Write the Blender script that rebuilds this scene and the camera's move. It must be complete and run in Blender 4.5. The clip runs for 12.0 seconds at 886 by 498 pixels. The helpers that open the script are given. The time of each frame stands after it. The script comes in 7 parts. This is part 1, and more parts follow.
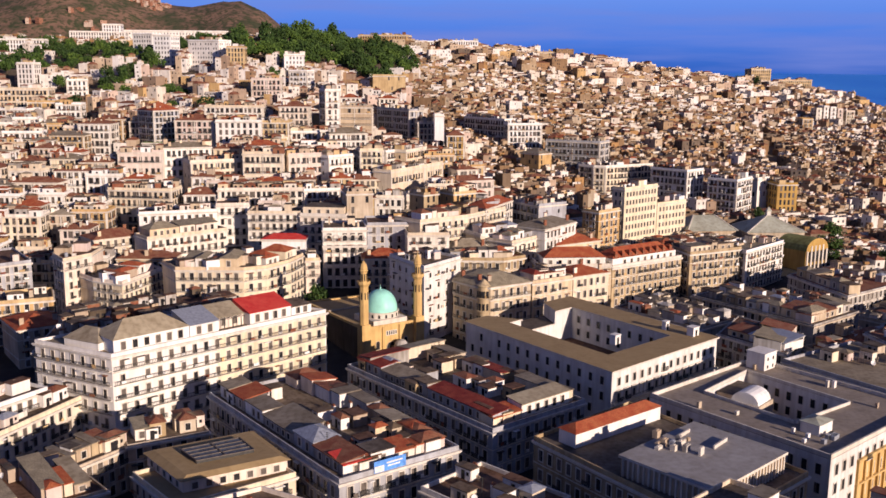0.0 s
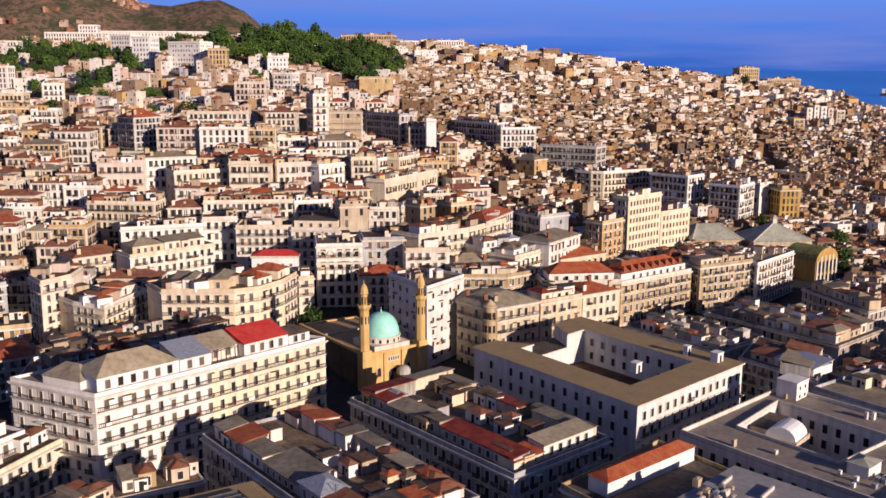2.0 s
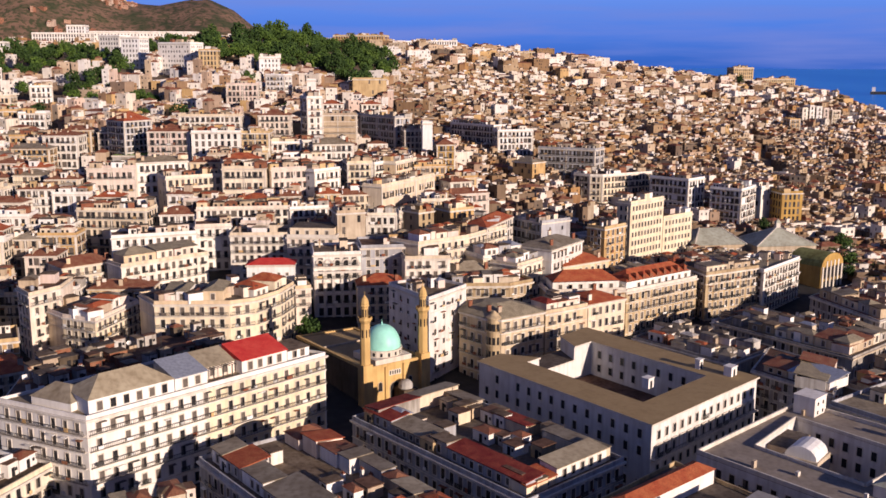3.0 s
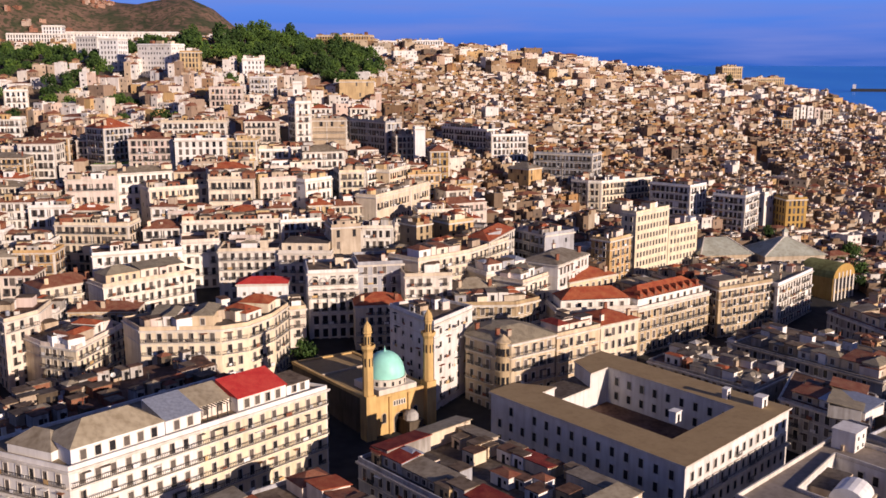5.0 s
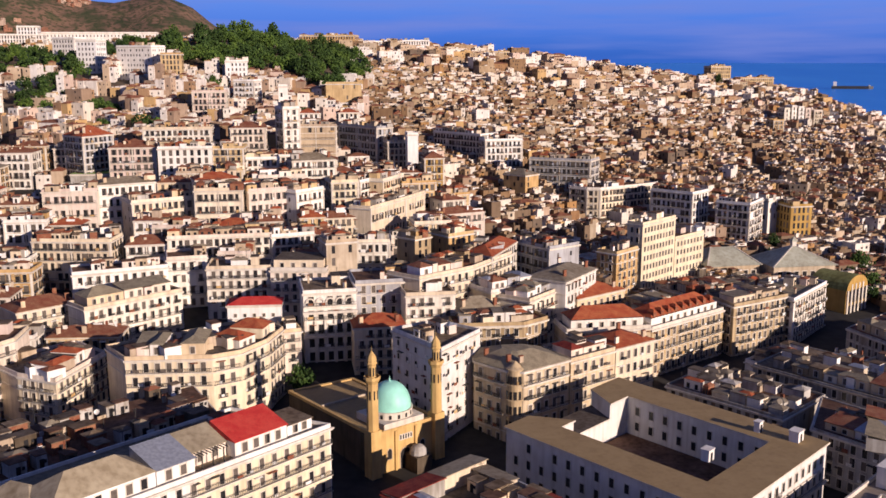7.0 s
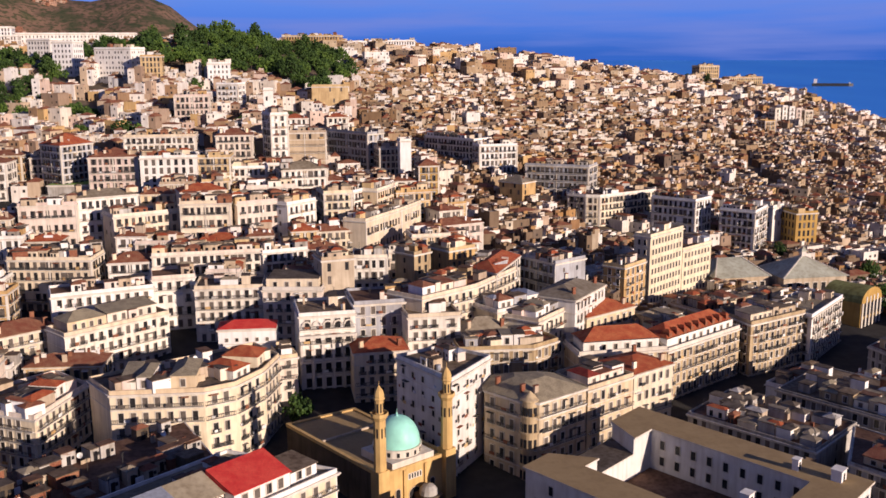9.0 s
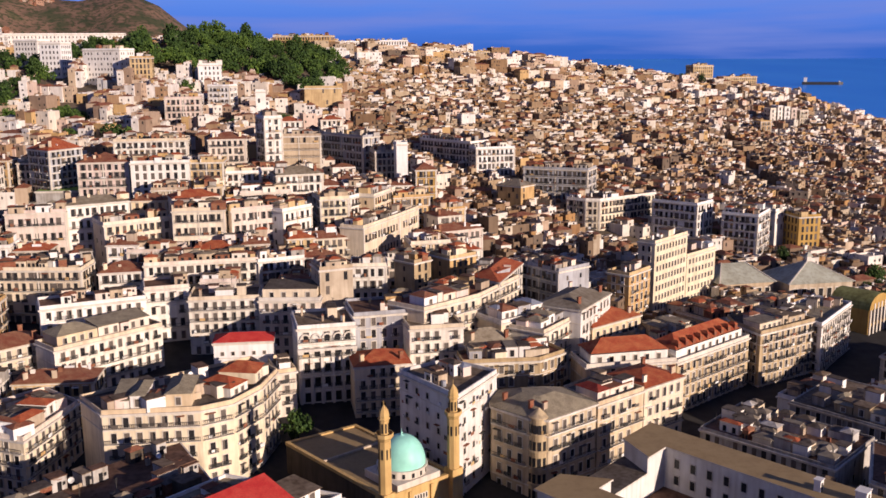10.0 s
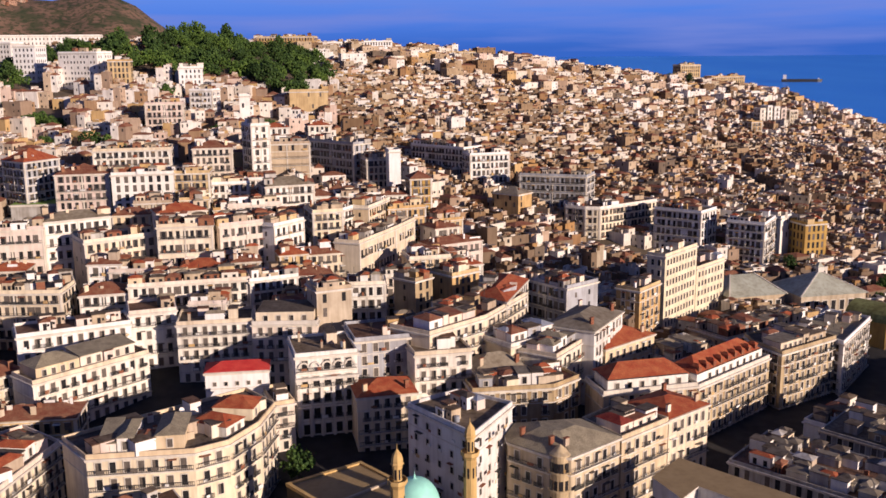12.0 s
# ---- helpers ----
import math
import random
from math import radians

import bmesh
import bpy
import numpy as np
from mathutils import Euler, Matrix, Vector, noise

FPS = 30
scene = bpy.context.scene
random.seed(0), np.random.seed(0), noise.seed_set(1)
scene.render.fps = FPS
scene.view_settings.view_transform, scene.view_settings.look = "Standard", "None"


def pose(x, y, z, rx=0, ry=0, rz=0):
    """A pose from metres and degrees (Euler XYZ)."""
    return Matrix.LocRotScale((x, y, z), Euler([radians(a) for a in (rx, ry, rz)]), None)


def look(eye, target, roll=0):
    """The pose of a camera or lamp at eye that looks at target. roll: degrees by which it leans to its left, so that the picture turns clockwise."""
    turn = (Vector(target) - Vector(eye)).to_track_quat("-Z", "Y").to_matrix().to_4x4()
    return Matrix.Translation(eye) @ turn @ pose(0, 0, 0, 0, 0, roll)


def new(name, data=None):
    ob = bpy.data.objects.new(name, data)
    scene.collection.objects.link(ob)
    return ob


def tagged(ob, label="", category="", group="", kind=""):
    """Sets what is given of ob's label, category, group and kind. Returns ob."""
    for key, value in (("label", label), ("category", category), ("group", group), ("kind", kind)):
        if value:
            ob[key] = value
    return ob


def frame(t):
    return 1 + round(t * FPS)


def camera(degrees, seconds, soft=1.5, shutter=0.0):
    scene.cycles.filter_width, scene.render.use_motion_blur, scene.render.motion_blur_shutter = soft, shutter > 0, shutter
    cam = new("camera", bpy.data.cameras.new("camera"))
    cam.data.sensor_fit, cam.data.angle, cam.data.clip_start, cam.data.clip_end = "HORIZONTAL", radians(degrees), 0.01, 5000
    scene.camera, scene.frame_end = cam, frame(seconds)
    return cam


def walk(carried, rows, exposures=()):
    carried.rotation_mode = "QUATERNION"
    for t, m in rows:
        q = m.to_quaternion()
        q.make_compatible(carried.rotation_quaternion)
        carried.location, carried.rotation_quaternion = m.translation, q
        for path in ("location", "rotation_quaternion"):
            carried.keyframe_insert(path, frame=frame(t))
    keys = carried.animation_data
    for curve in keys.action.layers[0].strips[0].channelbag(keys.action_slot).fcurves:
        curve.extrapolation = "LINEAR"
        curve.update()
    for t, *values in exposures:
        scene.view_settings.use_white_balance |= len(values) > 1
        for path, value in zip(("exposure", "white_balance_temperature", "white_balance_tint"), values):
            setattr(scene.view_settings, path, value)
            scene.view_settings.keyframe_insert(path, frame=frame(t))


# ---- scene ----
cam = camera(49.5, 12.0, soft=1.6)
PATH = [
    (0.0, look((0.000, 0.000, 87.000), (0.001, 294.631, 30.499), 0.418)),
    (1.0, look((-3.499, 8.878, 88.494), (-0.332, 303.419, 31.609), 0.302)),
    (2.0, look((-6.859, 17.715, 89.961), (-0.563, 312.128, 32.680), 0.204)),
    (3.0, look((-10.092, 26.515, 91.403), (-0.692, 320.767, 33.715), 0.121)),
    (4.0, look((-13.206, 35.286, 92.820), (-0.720, 329.341, 34.718), 0.049)),
    (5.0, look((-16.212, 44.033, 94.213), (-0.647, 337.858, 35.693), -0.017)),
    (6.0, look((-19.120, 52.762, 95.580), (-0.473, 346.324, 36.643), -0.078)),
    (7.0, look((-21.941, 61.480, 96.924), (-0.200, 354.745, 37.571), -0.140)),
    (8.0, look((-24.684, 70.192, 98.245), (0.171, 363.126, 38.481), -0.204)),
    (9.0, look((-27.360, 78.904, 99.543), (0.641, 371.472, 39.377), -0.276)),
    (10.0, look((-29.979, 87.623, 100.818), (1.209, 379.787, 40.261), -0.358)),
    (11.0, look((-32.551, 96.354, 102.071), (1.873, 388.077, 41.138), -0.455)),
    (12.0, look((-35.087, 105.104, 103.302), (2.634, 396.343, 42.011), -0.568)),
]
walk(cam, PATH, [(0.0, 0.31, 6500, 16.5), (12.0, 0.31, 6500, 16.5)])

# ---- light: low warm sun from behind on the right, deep blue sky ----
SUN_AZ, SUN_EL = 43.0, 13.5  # degrees from -y towards +x, and above the horizon
world = bpy.data.worlds.new("sky")
scene.world = world
world.use_nodes = True
wn, wl = world.node_tree.nodes, world.node_tree.links
wn.clear()
w_out, w_bg = wn.new("ShaderNodeOutputWorld"), wn.new("ShaderNodeBackground")
w_sky = wn.new("ShaderNodeTexSky")
w_sky.sky_type, w_sky.sun_disc = "NISHITA", False
w_sky.sun_elevation, w_sky.sun_rotation = radians(SUN_EL), radians(180 - SUN_AZ)
w_sky.air_density, w_sky.dust_density, w_sky.ozone_density = 1.0, 0.2, 4.0
w_tc, w_sep, w_grad = wn.new("ShaderNodeTexCoord"), wn.new("ShaderNodeSeparateXYZ"), wn.new("ShaderNodeValToRGB")
w_map, w_cloud, w_ramp = wn.new("ShaderNodeMapping"), wn.new("ShaderNodeTexNoise"), wn.new("ShaderNodeValToRGB")
w_mix, w_amt, w_add, w_dim = wn.new("ShaderNodeMixRGB"), wn.new("ShaderNodeMath"), wn.new("ShaderNodeMixRGB"), wn.new("ShaderNodeMixRGB")
# deep blue over the sea, paler upwards; thin violet cloud bands low down
w_stops = [(0.0, (0.040, 0.165, 0.68)), (0.028, (0.085, 0.255, 0.90)), (0.068, (0.165, 0.355, 1.0)), (0.12, (0.032, 0.058, 0.16)), (1.0, (0.0142, 0.0235, 0.052))]
while len(w_grad.color_ramp.elements) < len(w_stops):
    w_grad.color_ramp.elements.new(1.0)
for w_e, (w_p, w_c) in zip(w_grad.color_ramp.elements, w_stops):
    w_e.position, w_e.color = w_p, (*w_c, 1)
w_map.inputs["Scale"].default_value = (1.6, 1.6, 20.0)
w_cloud.inputs["Scale"].default_value, w_cloud.inputs["Detail"].default_value = 2.4, 4.0
w_ramp.color_ramp.elements[0].position, w_ramp.color_ramp.elements[1].position = 0.42, 0.66
w_mix.inputs[2].default_value = (0.205, 0.30, 0.82, 1)
w_amt.operation, w_amt.inputs[1].default_value = "MULTIPLY", 0.75
w_add.blend_type, w_add.inputs[0].default_value = "ADD", 1.0
w_dim.blend_type, w_dim.inputs[0].default_value, w_dim.inputs[2].default_value = "MULTIPLY", 1.0, (0.0013, 0.0015, 0.0019, 1)
wl.new(w_tc.outputs["Generated"], w_map.inputs["Vector"])
wl.new(w_tc.outputs["Generated"], w_sep.inputs[0])
wl.new(w_sep.outputs[2], w_grad.inputs[0])
wl.new(w_map.outputs[0], w_cloud.inputs["Vector"])
wl.new(w_cloud.outputs[0], w_ramp.inputs[0])
wl.new(w_ramp.outputs[0], w_amt.inputs[0])
wl.new(w_grad.outputs[0], w_mix.inputs[1])
wl.new(w_amt.outputs[0], w_mix.inputs[0])
wl.new(w_sky.outputs[0], w_dim.inputs[1])
wl.new(w_mix.outputs[0], w_add.inputs[1])
wl.new(w_dim.outputs[0], w_add.inputs[2])
wl.new(w_add.outputs[0], w_bg.inputs[0])
w_bg.inputs[1].default_value = 0.66
wl.new(w_bg.outputs[0], w_out.inputs[0])

sun = new("sun", bpy.data.lights.new("sun", "SUN"))
sun.data.energy, sun.data.angle, sun.data.color = 5.0, radians(0.6), (1.0, 0.835, 0.685)
sun_from = Vector((math.sin(radians(SUN_AZ)) * math.cos(radians(SUN_EL)), -math.cos(radians(SUN_AZ)) * math.cos(radians(SUN_EL)), math.sin(radians(SUN_EL))))
sun.matrix_world = look(sun_from * 600, (0, 0, 0))

# ---- materials ----
def node_mat(name, rough=0.8, metal=0.0):
    m = bpy.data.materials.new(name)
    m.use_nodes = True
    n, l = m.node_tree.nodes, m.node_tree.links
    b = n["Principled BSDF"]
    b.inputs["Roughness"].default_value, b.inputs["Metallic"].default_value = rough, metal
    b.inputs["Specular IOR Level"].default_value = 0.25
    return m, n, l, b


def noise_node(n, l, scale, detail, coord, stretch=(1, 1, 1)):
    mp, tx = n.new("ShaderNodeMapping"), n.new("ShaderNodeTexNoise")
    mp.inputs["Scale"].default_value = stretch
    tx.inputs["Scale"].default_value, tx.inputs["Detail"].default_value = scale, detail
    l.new(coord, mp.inputs[0])
    l.new(mp.outputs[0], tx.inputs["Vector"])
    return tx.outputs[0]


def ramp_node(n, l, fac, stops, constant=False):
    r = n.new("ShaderNodeValToRGB")
    e = r.color_ramp.elements
    if constant:
        r.color_ramp.interpolation = "CONSTANT"
    while len(e) < len(stops):
        e.new(1.0)
    for k, (p, c) in zip(e, stops):
        k.position, k.color = p, (*c, 1)
    l.new(fac, r.inputs[0])
    return r.outputs[0]


def mix_node(n, l, fac, a, b, kind="MIX"):
    m = n.new("ShaderNodeMixRGB")
    m.blend_type = kind
    for s, v in ((m.inputs[0], fac), (m.inputs[1], a), (m.inputs[2], b)):
        if isinstance(v, (int, float)):
            s.default_value = v
        elif isinstance(v, tuple):
            s.default_value = (*v, 1)
        else:
            l.new(v, s)
    return m.outputs[0]


def plaster(name, palette, dirt=0.35, island=False, rough=0.85, grain=0.5):
    """Painted render: a colour out of the palette for each object or island, rain streaks, blotches and grain."""
    m, n, l, b = node_mat(name, rough)
    geo = n.new("ShaderNodeNewGeometry")
    if island:
        pick = geo.outputs["Random Per Island"]
    else:
        pick = n.new("ShaderNodeObjectInfo").outputs["Random"]
    if len(palette) > 1:
        base = ramp_node(n, l, pick, [(i / len(palette), c) for i, c in enumerate(palette)], True)
    else:
        base = palette[0]
    pos = geo.outputs["Position"]
    streak = noise_node(n, l, 1.0, 4, pos, (0.9, 0.9, 0.09))
    blotch = noise_node(n, l, 0.22, 5, pos)
    s = ramp_node(n, l, streak, [(0.42, (1, 1, 1)), (0.72, (1 - dirt, 1 - dirt * 1.1, 1 - dirt * 1.2))])
    c = mix_node(n, l, 1.0, base, s, "MULTIPLY")
    s2 = ramp_node(n, l, blotch, [(0.36, (1, 1, 1)), (0.66, (1 - dirt * 0.8, 1 - dirt * 0.9, 1 - dirt))])
    c = mix_node(n, l, 1.0, c, s2, "MULTIPLY")
    l.new(c, b.inputs["Base Color"])
    bump = n.new("ShaderNodeBump")
    bump.inputs["Strength"].default_value, bump.inputs["Distance"].default_value = grain, 0.05
    l.new(noise_node(n, l, 3.0, 5, pos), bump.inputs["Height"])
    l.new(bump.outputs[0], b.inputs["Normal"])
    return m


def tiles(name, a, b_, dirt=0.4):
    """Clay roof tiles or sheeting: fine ribs down the slope, patches of weathering."""
    m, n, l, b = node_mat(name, 0.85)
    geo = n.new("ShaderNodeNewGeometry")
    pos = geo.outputs["Position"]
    patch = noise_node(n, l, 0.5, 6, pos)
    c = ramp_node(n, l, patch, [(0.35, a), (0.65, b_)])
    fine = noise_node(n, l, 5.0, 3, pos)
    c = mix_node(n, l, 1.0, c, ramp_node(n, l, fine, [(0.35, (1 - dirt,) * 3), (0.65, (1.1, 1.1, 1.1))]), "MULTIPLY")
    l.new(c, b.inputs["Base Color"])
    bump = n.new("ShaderNodeBump")
    bump.inputs["Strength"].default_value, bump.inputs["Distance"].default_value = 0.6, 0.06
    l.new(noise_node(n, l, 7.0, 2, pos), bump.inputs["Height"])
    l.new(bump.outputs[0], b.inputs["Normal"])
    return m


def plain(name, c, rough=0.6, metal=0.0, vary=0.25, scale=1.5):
    m, n, l, b = node_mat(name, rough, metal)
    pos = n.new("ShaderNodeNewGeometry").outputs["Position"]
    f = noise_node(n, l, scale, 4, pos)
    l.new(ramp_node(n, l, f, [(0.3, tuple(v * (1 - vary) for v in c)), (0.7, tuple(min(1, v * (1 + vary)) for v in c))]), b.inputs["Base Color"])
    return m


SAND, OCHRE = (0.516, 0.413, 0.292), (0.568, 0.378, 0.172)
M = {
    "white": plaster("white_plaster", [(0.80, 0.79, 0.77), (0.79, 0.76, 0.71)], 0.15),
    "chalk": plaster("chalky_plaster", [(0.70, 0.68, 0.65), (0.67, 0.65, 0.62)], 0.2),
    "cream": plaster("cream_plaster", [(0.735, 0.63, 0.473), (0.788, 0.745, 0.662), (0.693, 0.588, 0.441), (0.798, 0.724, 0.588), (0.714, 0.567, 0.378), (0.8, 0.777, 0.714), (0.777, 0.672, 0.493), (0.788, 0.683, 0.578)], 0.22),
    "sand": plaster("sand_plaster", [SAND, (0.55, 0.464, 0.353), (0.482, 0.387, 0.292)], 0.28),
    "buff": plaster("buff_plaster", [(0.60, 0.48, 0.315), (0.66, 0.535, 0.365), (0.57, 0.47, 0.33)], 0.28),
    "tan": plaster("tan_stone", [(0.46, 0.345, 0.195), (0.52, 0.405, 0.25), (0.43, 0.33, 0.20)], 0.32),
    "ochre": plaster("ochre_plaster", [OCHRE, (0.602, 0.447, 0.241)], 0.3),
    "pink": plaster("pink_plaster", [(0.66, 0.54, 0.48), (0.70, 0.60, 0.53)], 0.2),
    "grey": plaster("grey_plaster", [(0.42, 0.40, 0.37), (0.5, 0.48, 0.45)], 0.4),
    # pale walls with bluish shade mixed into the plaster colour
    "shadeblue": plaster("pale_blue_shade_plaster", [(0.42, 0.43, 0.46)], 0.3),
    "yellow": plaster("straw_plaster", [(0.74, 0.645, 0.46)], 0.2),
    "mustard": plaster("mustard_plaster", [(0.46, 0.29, 0.085)], 0.25),
    "gold": plaster("golden_stone", [(0.62, 0.42, 0.17)], 0.25),
    "trim": plaster("cornice_stone", [(0.671, 0.619, 0.533), (0.654, 0.611, 0.542)], 0.2),
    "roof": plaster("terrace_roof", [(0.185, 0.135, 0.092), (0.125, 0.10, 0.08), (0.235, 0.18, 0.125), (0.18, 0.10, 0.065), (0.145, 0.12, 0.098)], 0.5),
    "roofbrown": plaster("brown_flat_roof", [(0.345, 0.245, 0.122)], 0.14),
    "roofgrey": plaster("grey_sheet_roof", [(0.30, 0.25, 0.175), (0.34, 0.29, 0.21), (0.25, 0.215, 0.165)], 0.35),
    "slate": tiles("slate_roof", (0.235, 0.195, 0.135), (0.335, 0.285, 0.195)),
    "tile": tiles("clay_tile_roof", (0.35, 0.07, 0.03), (0.45, 0.135, 0.055)),
    "tileold": tiles("weathered_tile_roof", (0.224, 0.0688, 0.0387), (0.292, 0.138, 0.0774)),
    "red": tiles("red_sheet_roof", (0.52, 0.035, 0.03), (0.60, 0.07, 0.05), 0.2),
    # rough stone with shade put into its dark colour
    "shadestone": plaster("rough_shade_stone", [(0.11, 0.085, 0.06)], 0.4),
    "dark": plain("window_dark", (0.025, 0.024, 0.026), 0.25),
    "shutter": plain("shutter_grey", (0.115, 0.095, 0.08), 0.6),
    "rail": plain("iron_railing", (0.05, 0.048, 0.045), 0.5),
    "dome": plain("turquoise_dome", (0.30, 0.66, 0.55), 0.45, 0.0, 0.12, 0.4),
    "dish": plain("dish_white", (0.7, 0.69, 0.66), 0.5),
    "road": plain("asphalt", (0.0258, 0.0241, 0.0232), 0.9, 0.0, 0.35, 0.3),
    "earth": plain("dry_earth", (0.12, 0.09, 0.06), 0.95, 0.0, 0.4, 0.05),
    "glass": plain("skylight_glass", (0.10, 0.11, 0.12), 0.15, 0.0, 0.5, 1.0),
    "banner": plain("blue_banner", (0.10, 0.28, 0.70), 0.7, 0.0, 0.3, 1.0),
    "bark": plain("bark", (0.09, 0.065, 0.045), 0.9),
    "green": plain("green_net", (0.22, 0.34, 0.07), 0.8),
    "sheet": plain("zinc_sheet", (0.34, 0.36, 0.40), 0.45, 0.3, 0.2),
}
M["rooflight"] = plaster("pale_concrete_roof", [(0.335, 0.32, 0.31)], 0.2)
M["stageroof"] = plaster("brown_grey_sheet_roof", [(0.29, 0.245, 0.20)], 0.22)
M["tiledark"] = tiles("dark_red_tile_roof", (0.20, 0.022, 0.018), (0.30, 0.06, 0.035))
M["roofsand"] = plaster("sandy_grey_roof", [(0.40, 0.34, 0.235)], 0.3)
M["roofpale"] = plaster("pale_green_grey_roof", [(0.42, 0.43, 0.35)], 0.25)
M["roofmoss"] = plaster("mossy_roof", [(0.24, 0.25, 0.09)], 0.4)
CASBAH = [(0.669, 0.623, 0.547), (0.371, 0.26, 0.157), (0.247, 0.156, 0.084), (0.385, 0.286, 0.182), (0.467, 0.371, 0.255), (0.186, 0.117, 0.066), (0.385, 0.221, 0.091), (0.636, 0.557, 0.444), (0.193, 0.136, 0.091), (0.316, 0.221, 0.134), (0.669, 0.631, 0.571), (0.227, 0.143, 0.084), (0.427, 0.351, 0.261), (0.289, 0.163, 0.079), (0.165, 0.123, 0.091)]
HILLSIDE = [(0.725, 0.695, 0.658), (0.671, 0.607, 0.521), (0.519, 0.403, 0.289), (0.451, 0.333, 0.245), (0.725, 0.686, 0.64), (0.351, 0.224, 0.13), (0.745, 0.70, 0.635), (0.50, 0.335, 0.155), (0.74, 0.715, 0.68), (0.62, 0.48, 0.40), (0.317, 0.225, 0.16)]
M["casbah_far"] = plaster("old_town_plaster_far", CASBAH, 0.25, True)
M["hillside"] = plaster("hillside_plaster", HILLSIDE, 0.2, True)
M["hill_plaster"] = plaster("rusty_plaster", [(0.34, 0.16, 0.10), (0.44, 0.27, 0.19), (0.28, 0.13, 0.08), (0.50, 0.38, 0.30)], 0.2, True)
M["roof_far"] = plaster("old_town_roofs_far", [(0.24, 0.18, 0.12), (0.14, 0.105, 0.08), (0.30, 0.235, 0.16), (0.22, 0.115, 0.07), (0.36, 0.31, 0.245), (0.22, 0.085, 0.05), (0.11, 0.095, 0.08), (0.42, 0.37, 0.31)], 0.35, True)


def leaf_mat(name, a, b_):
    m, n, l, b = node_mat(name, 0.7)
    geo = n.new("ShaderNodeNewGeometry")
    c = ramp_node(n, l, geo.outputs["Random Per Island"], [(0.0, a), (1.0, b_)])
    tree = ramp_node(n, l, n.new("ShaderNodeObjectInfo").outputs["Random"], [(0.0, (0.55, 0.6, 0.6)), (0.5, (1.0, 1.0, 1.0)), (1.0, (1.6, 1.45, 1.1))])
    l.new(mix_node(n, l, 1.0, c, tree, "MULTIPLY"), b.inputs["Base Color"])
    return m


M["leaf"] = leaf_mat("pine_leaves", (0.018, 0.046, 0.010), (0.068, 0.12, 0.022))
M["grass"] = plain("grass_slope", (0.07, 0.11, 0.03), 0.95, 0.0, 0.5, 0.1)


def sea_mat():
    m, n, l, b = node_mat("sea_water", 0.35)
    pos = n.new("ShaderNodeNewGeometry").outputs["Position"]
    f = noise_node(n, l, 0.004, 5, pos, (1, 0.4, 1))
    l.new(ramp_node(n, l, f, [(0.35, (0.022, 0.26, 0.93)), (0.65, (0.04, 0.31, 0.97))]), b.inputs["Base Color"])
    b.inputs["Specular IOR Level"].default_value = 0.1
    return m


M["sea"] = sea_mat()


def hill_mat():
    m, n, l, b = node_mat("dry_hillside", 0.95)
    pos = n.new("ShaderNodeNewGeometry").outputs["Position"]
    f = noise_node(n, l, 0.03, 10, pos)
    c = ramp_node(n, l, f, [(0.36, (0.06, 0.06, 0.03)), (0.46, (0.14, 0.09, 0.06)), (0.58, (0.20, 0.12, 0.08)), (0.68, (0.09, 0.08, 0.04))])
    f2 = noise_node(n, l, 0.16, 6, pos)
    l.new(mix_node(n, l, ramp_node(n, l, f2, [(0.5, (0, 0, 0)), (0.58, (0.8, 0.8, 0.8))]), c, (0.03, 0.045, 0.018)), b.inputs["Base Color"])
    return m


M["hill"] = hill_mat()

# ---- ground ----
GX = [-260, -150, -80, -20, 40, 110, 200, 330]
GY = [120, 220, 290, 350, 410, 480, 560, 680, 850, 930, 1000, 1100]
GZ = np.array([
    [0, 0, 0, 0, 0, 0, 0, -2], [2, 1, 0, 0, 0, 0, 0, -2], [10, 5, 4, 2, 0, 0, 0, -2], [20, 14, 12, 10, 6, 2, 0, -2],
    [32, 27, 26, 22, 14, 6, 2, 0], [41, 43, 42, 33, 25, 14, 8, 3], [52, 56, 53, 44, 36, 26, 18, 10], [78, 75, 67, 59, 51, 42, 30, 14],
    [98, 104, 96, 84, 76, 66, 52, 26], [102, 108, 102, 95, 90, 80, 66, 38], [102, 108, 106, 98, 95, 90, 82, 65], [96, 102, 102, 97, 94, 89, 80, 62]], float)


def step(a, b, v):
    u = min(1.0, max(0.0, (v - a) / (b - a)))
    return u * u * (3 - 2 * u)


def ground(x, y):
    """Height of the ground: streets at 0, the old town's slope behind, its crest, the sea and a far hill."""
    cx, cy = min(max(x, GX[0]), GX[-1]), min(max(y, GY[0]), GY[-1])
    i = max(0, min(len(GX) - 2, int(np.searchsorted(GX, cx)) - 1))
    j = max(0, min(len(GY) - 2, int(np.searchsorted(GY, cy)) - 1))
    u, v = (cx - GX[i]) / (GX[i + 1] - GX[i]), (cy - GY[j]) / (GY[j + 1] - GY[j])
    z = (GZ[j, i] * (1 - u) + GZ[j, i + 1] * u) * (1 - v) + (GZ[j + 1, i] * (1 - u) + GZ[j + 1, i + 1] * u) * v
    if x > 330:
        z = z + (-4 - z) * step(330, 640, x)
    if y > 1100:
        z = z + (-45 - z) * step(1100, 1500, y)
    if x > 700:
        z = z - 45 * step(700, 900, x)
    if x < -150 and y > 1000:
        h = (140 * step(208, 262, -x) + 58 * step(225, 338, -x) + 50 * step(430, 790, -x)) * step(1080, 1700, y) * (1 - step(1800, 2100, y))
        z = max(z, h * (0.9 + 0.2 * noise.noise(Vector((x * 0.006, y * 0.004, 0)))) + 9 * noise.noise(Vector((x * 0.02, y * 0.02, 3))))
    return z


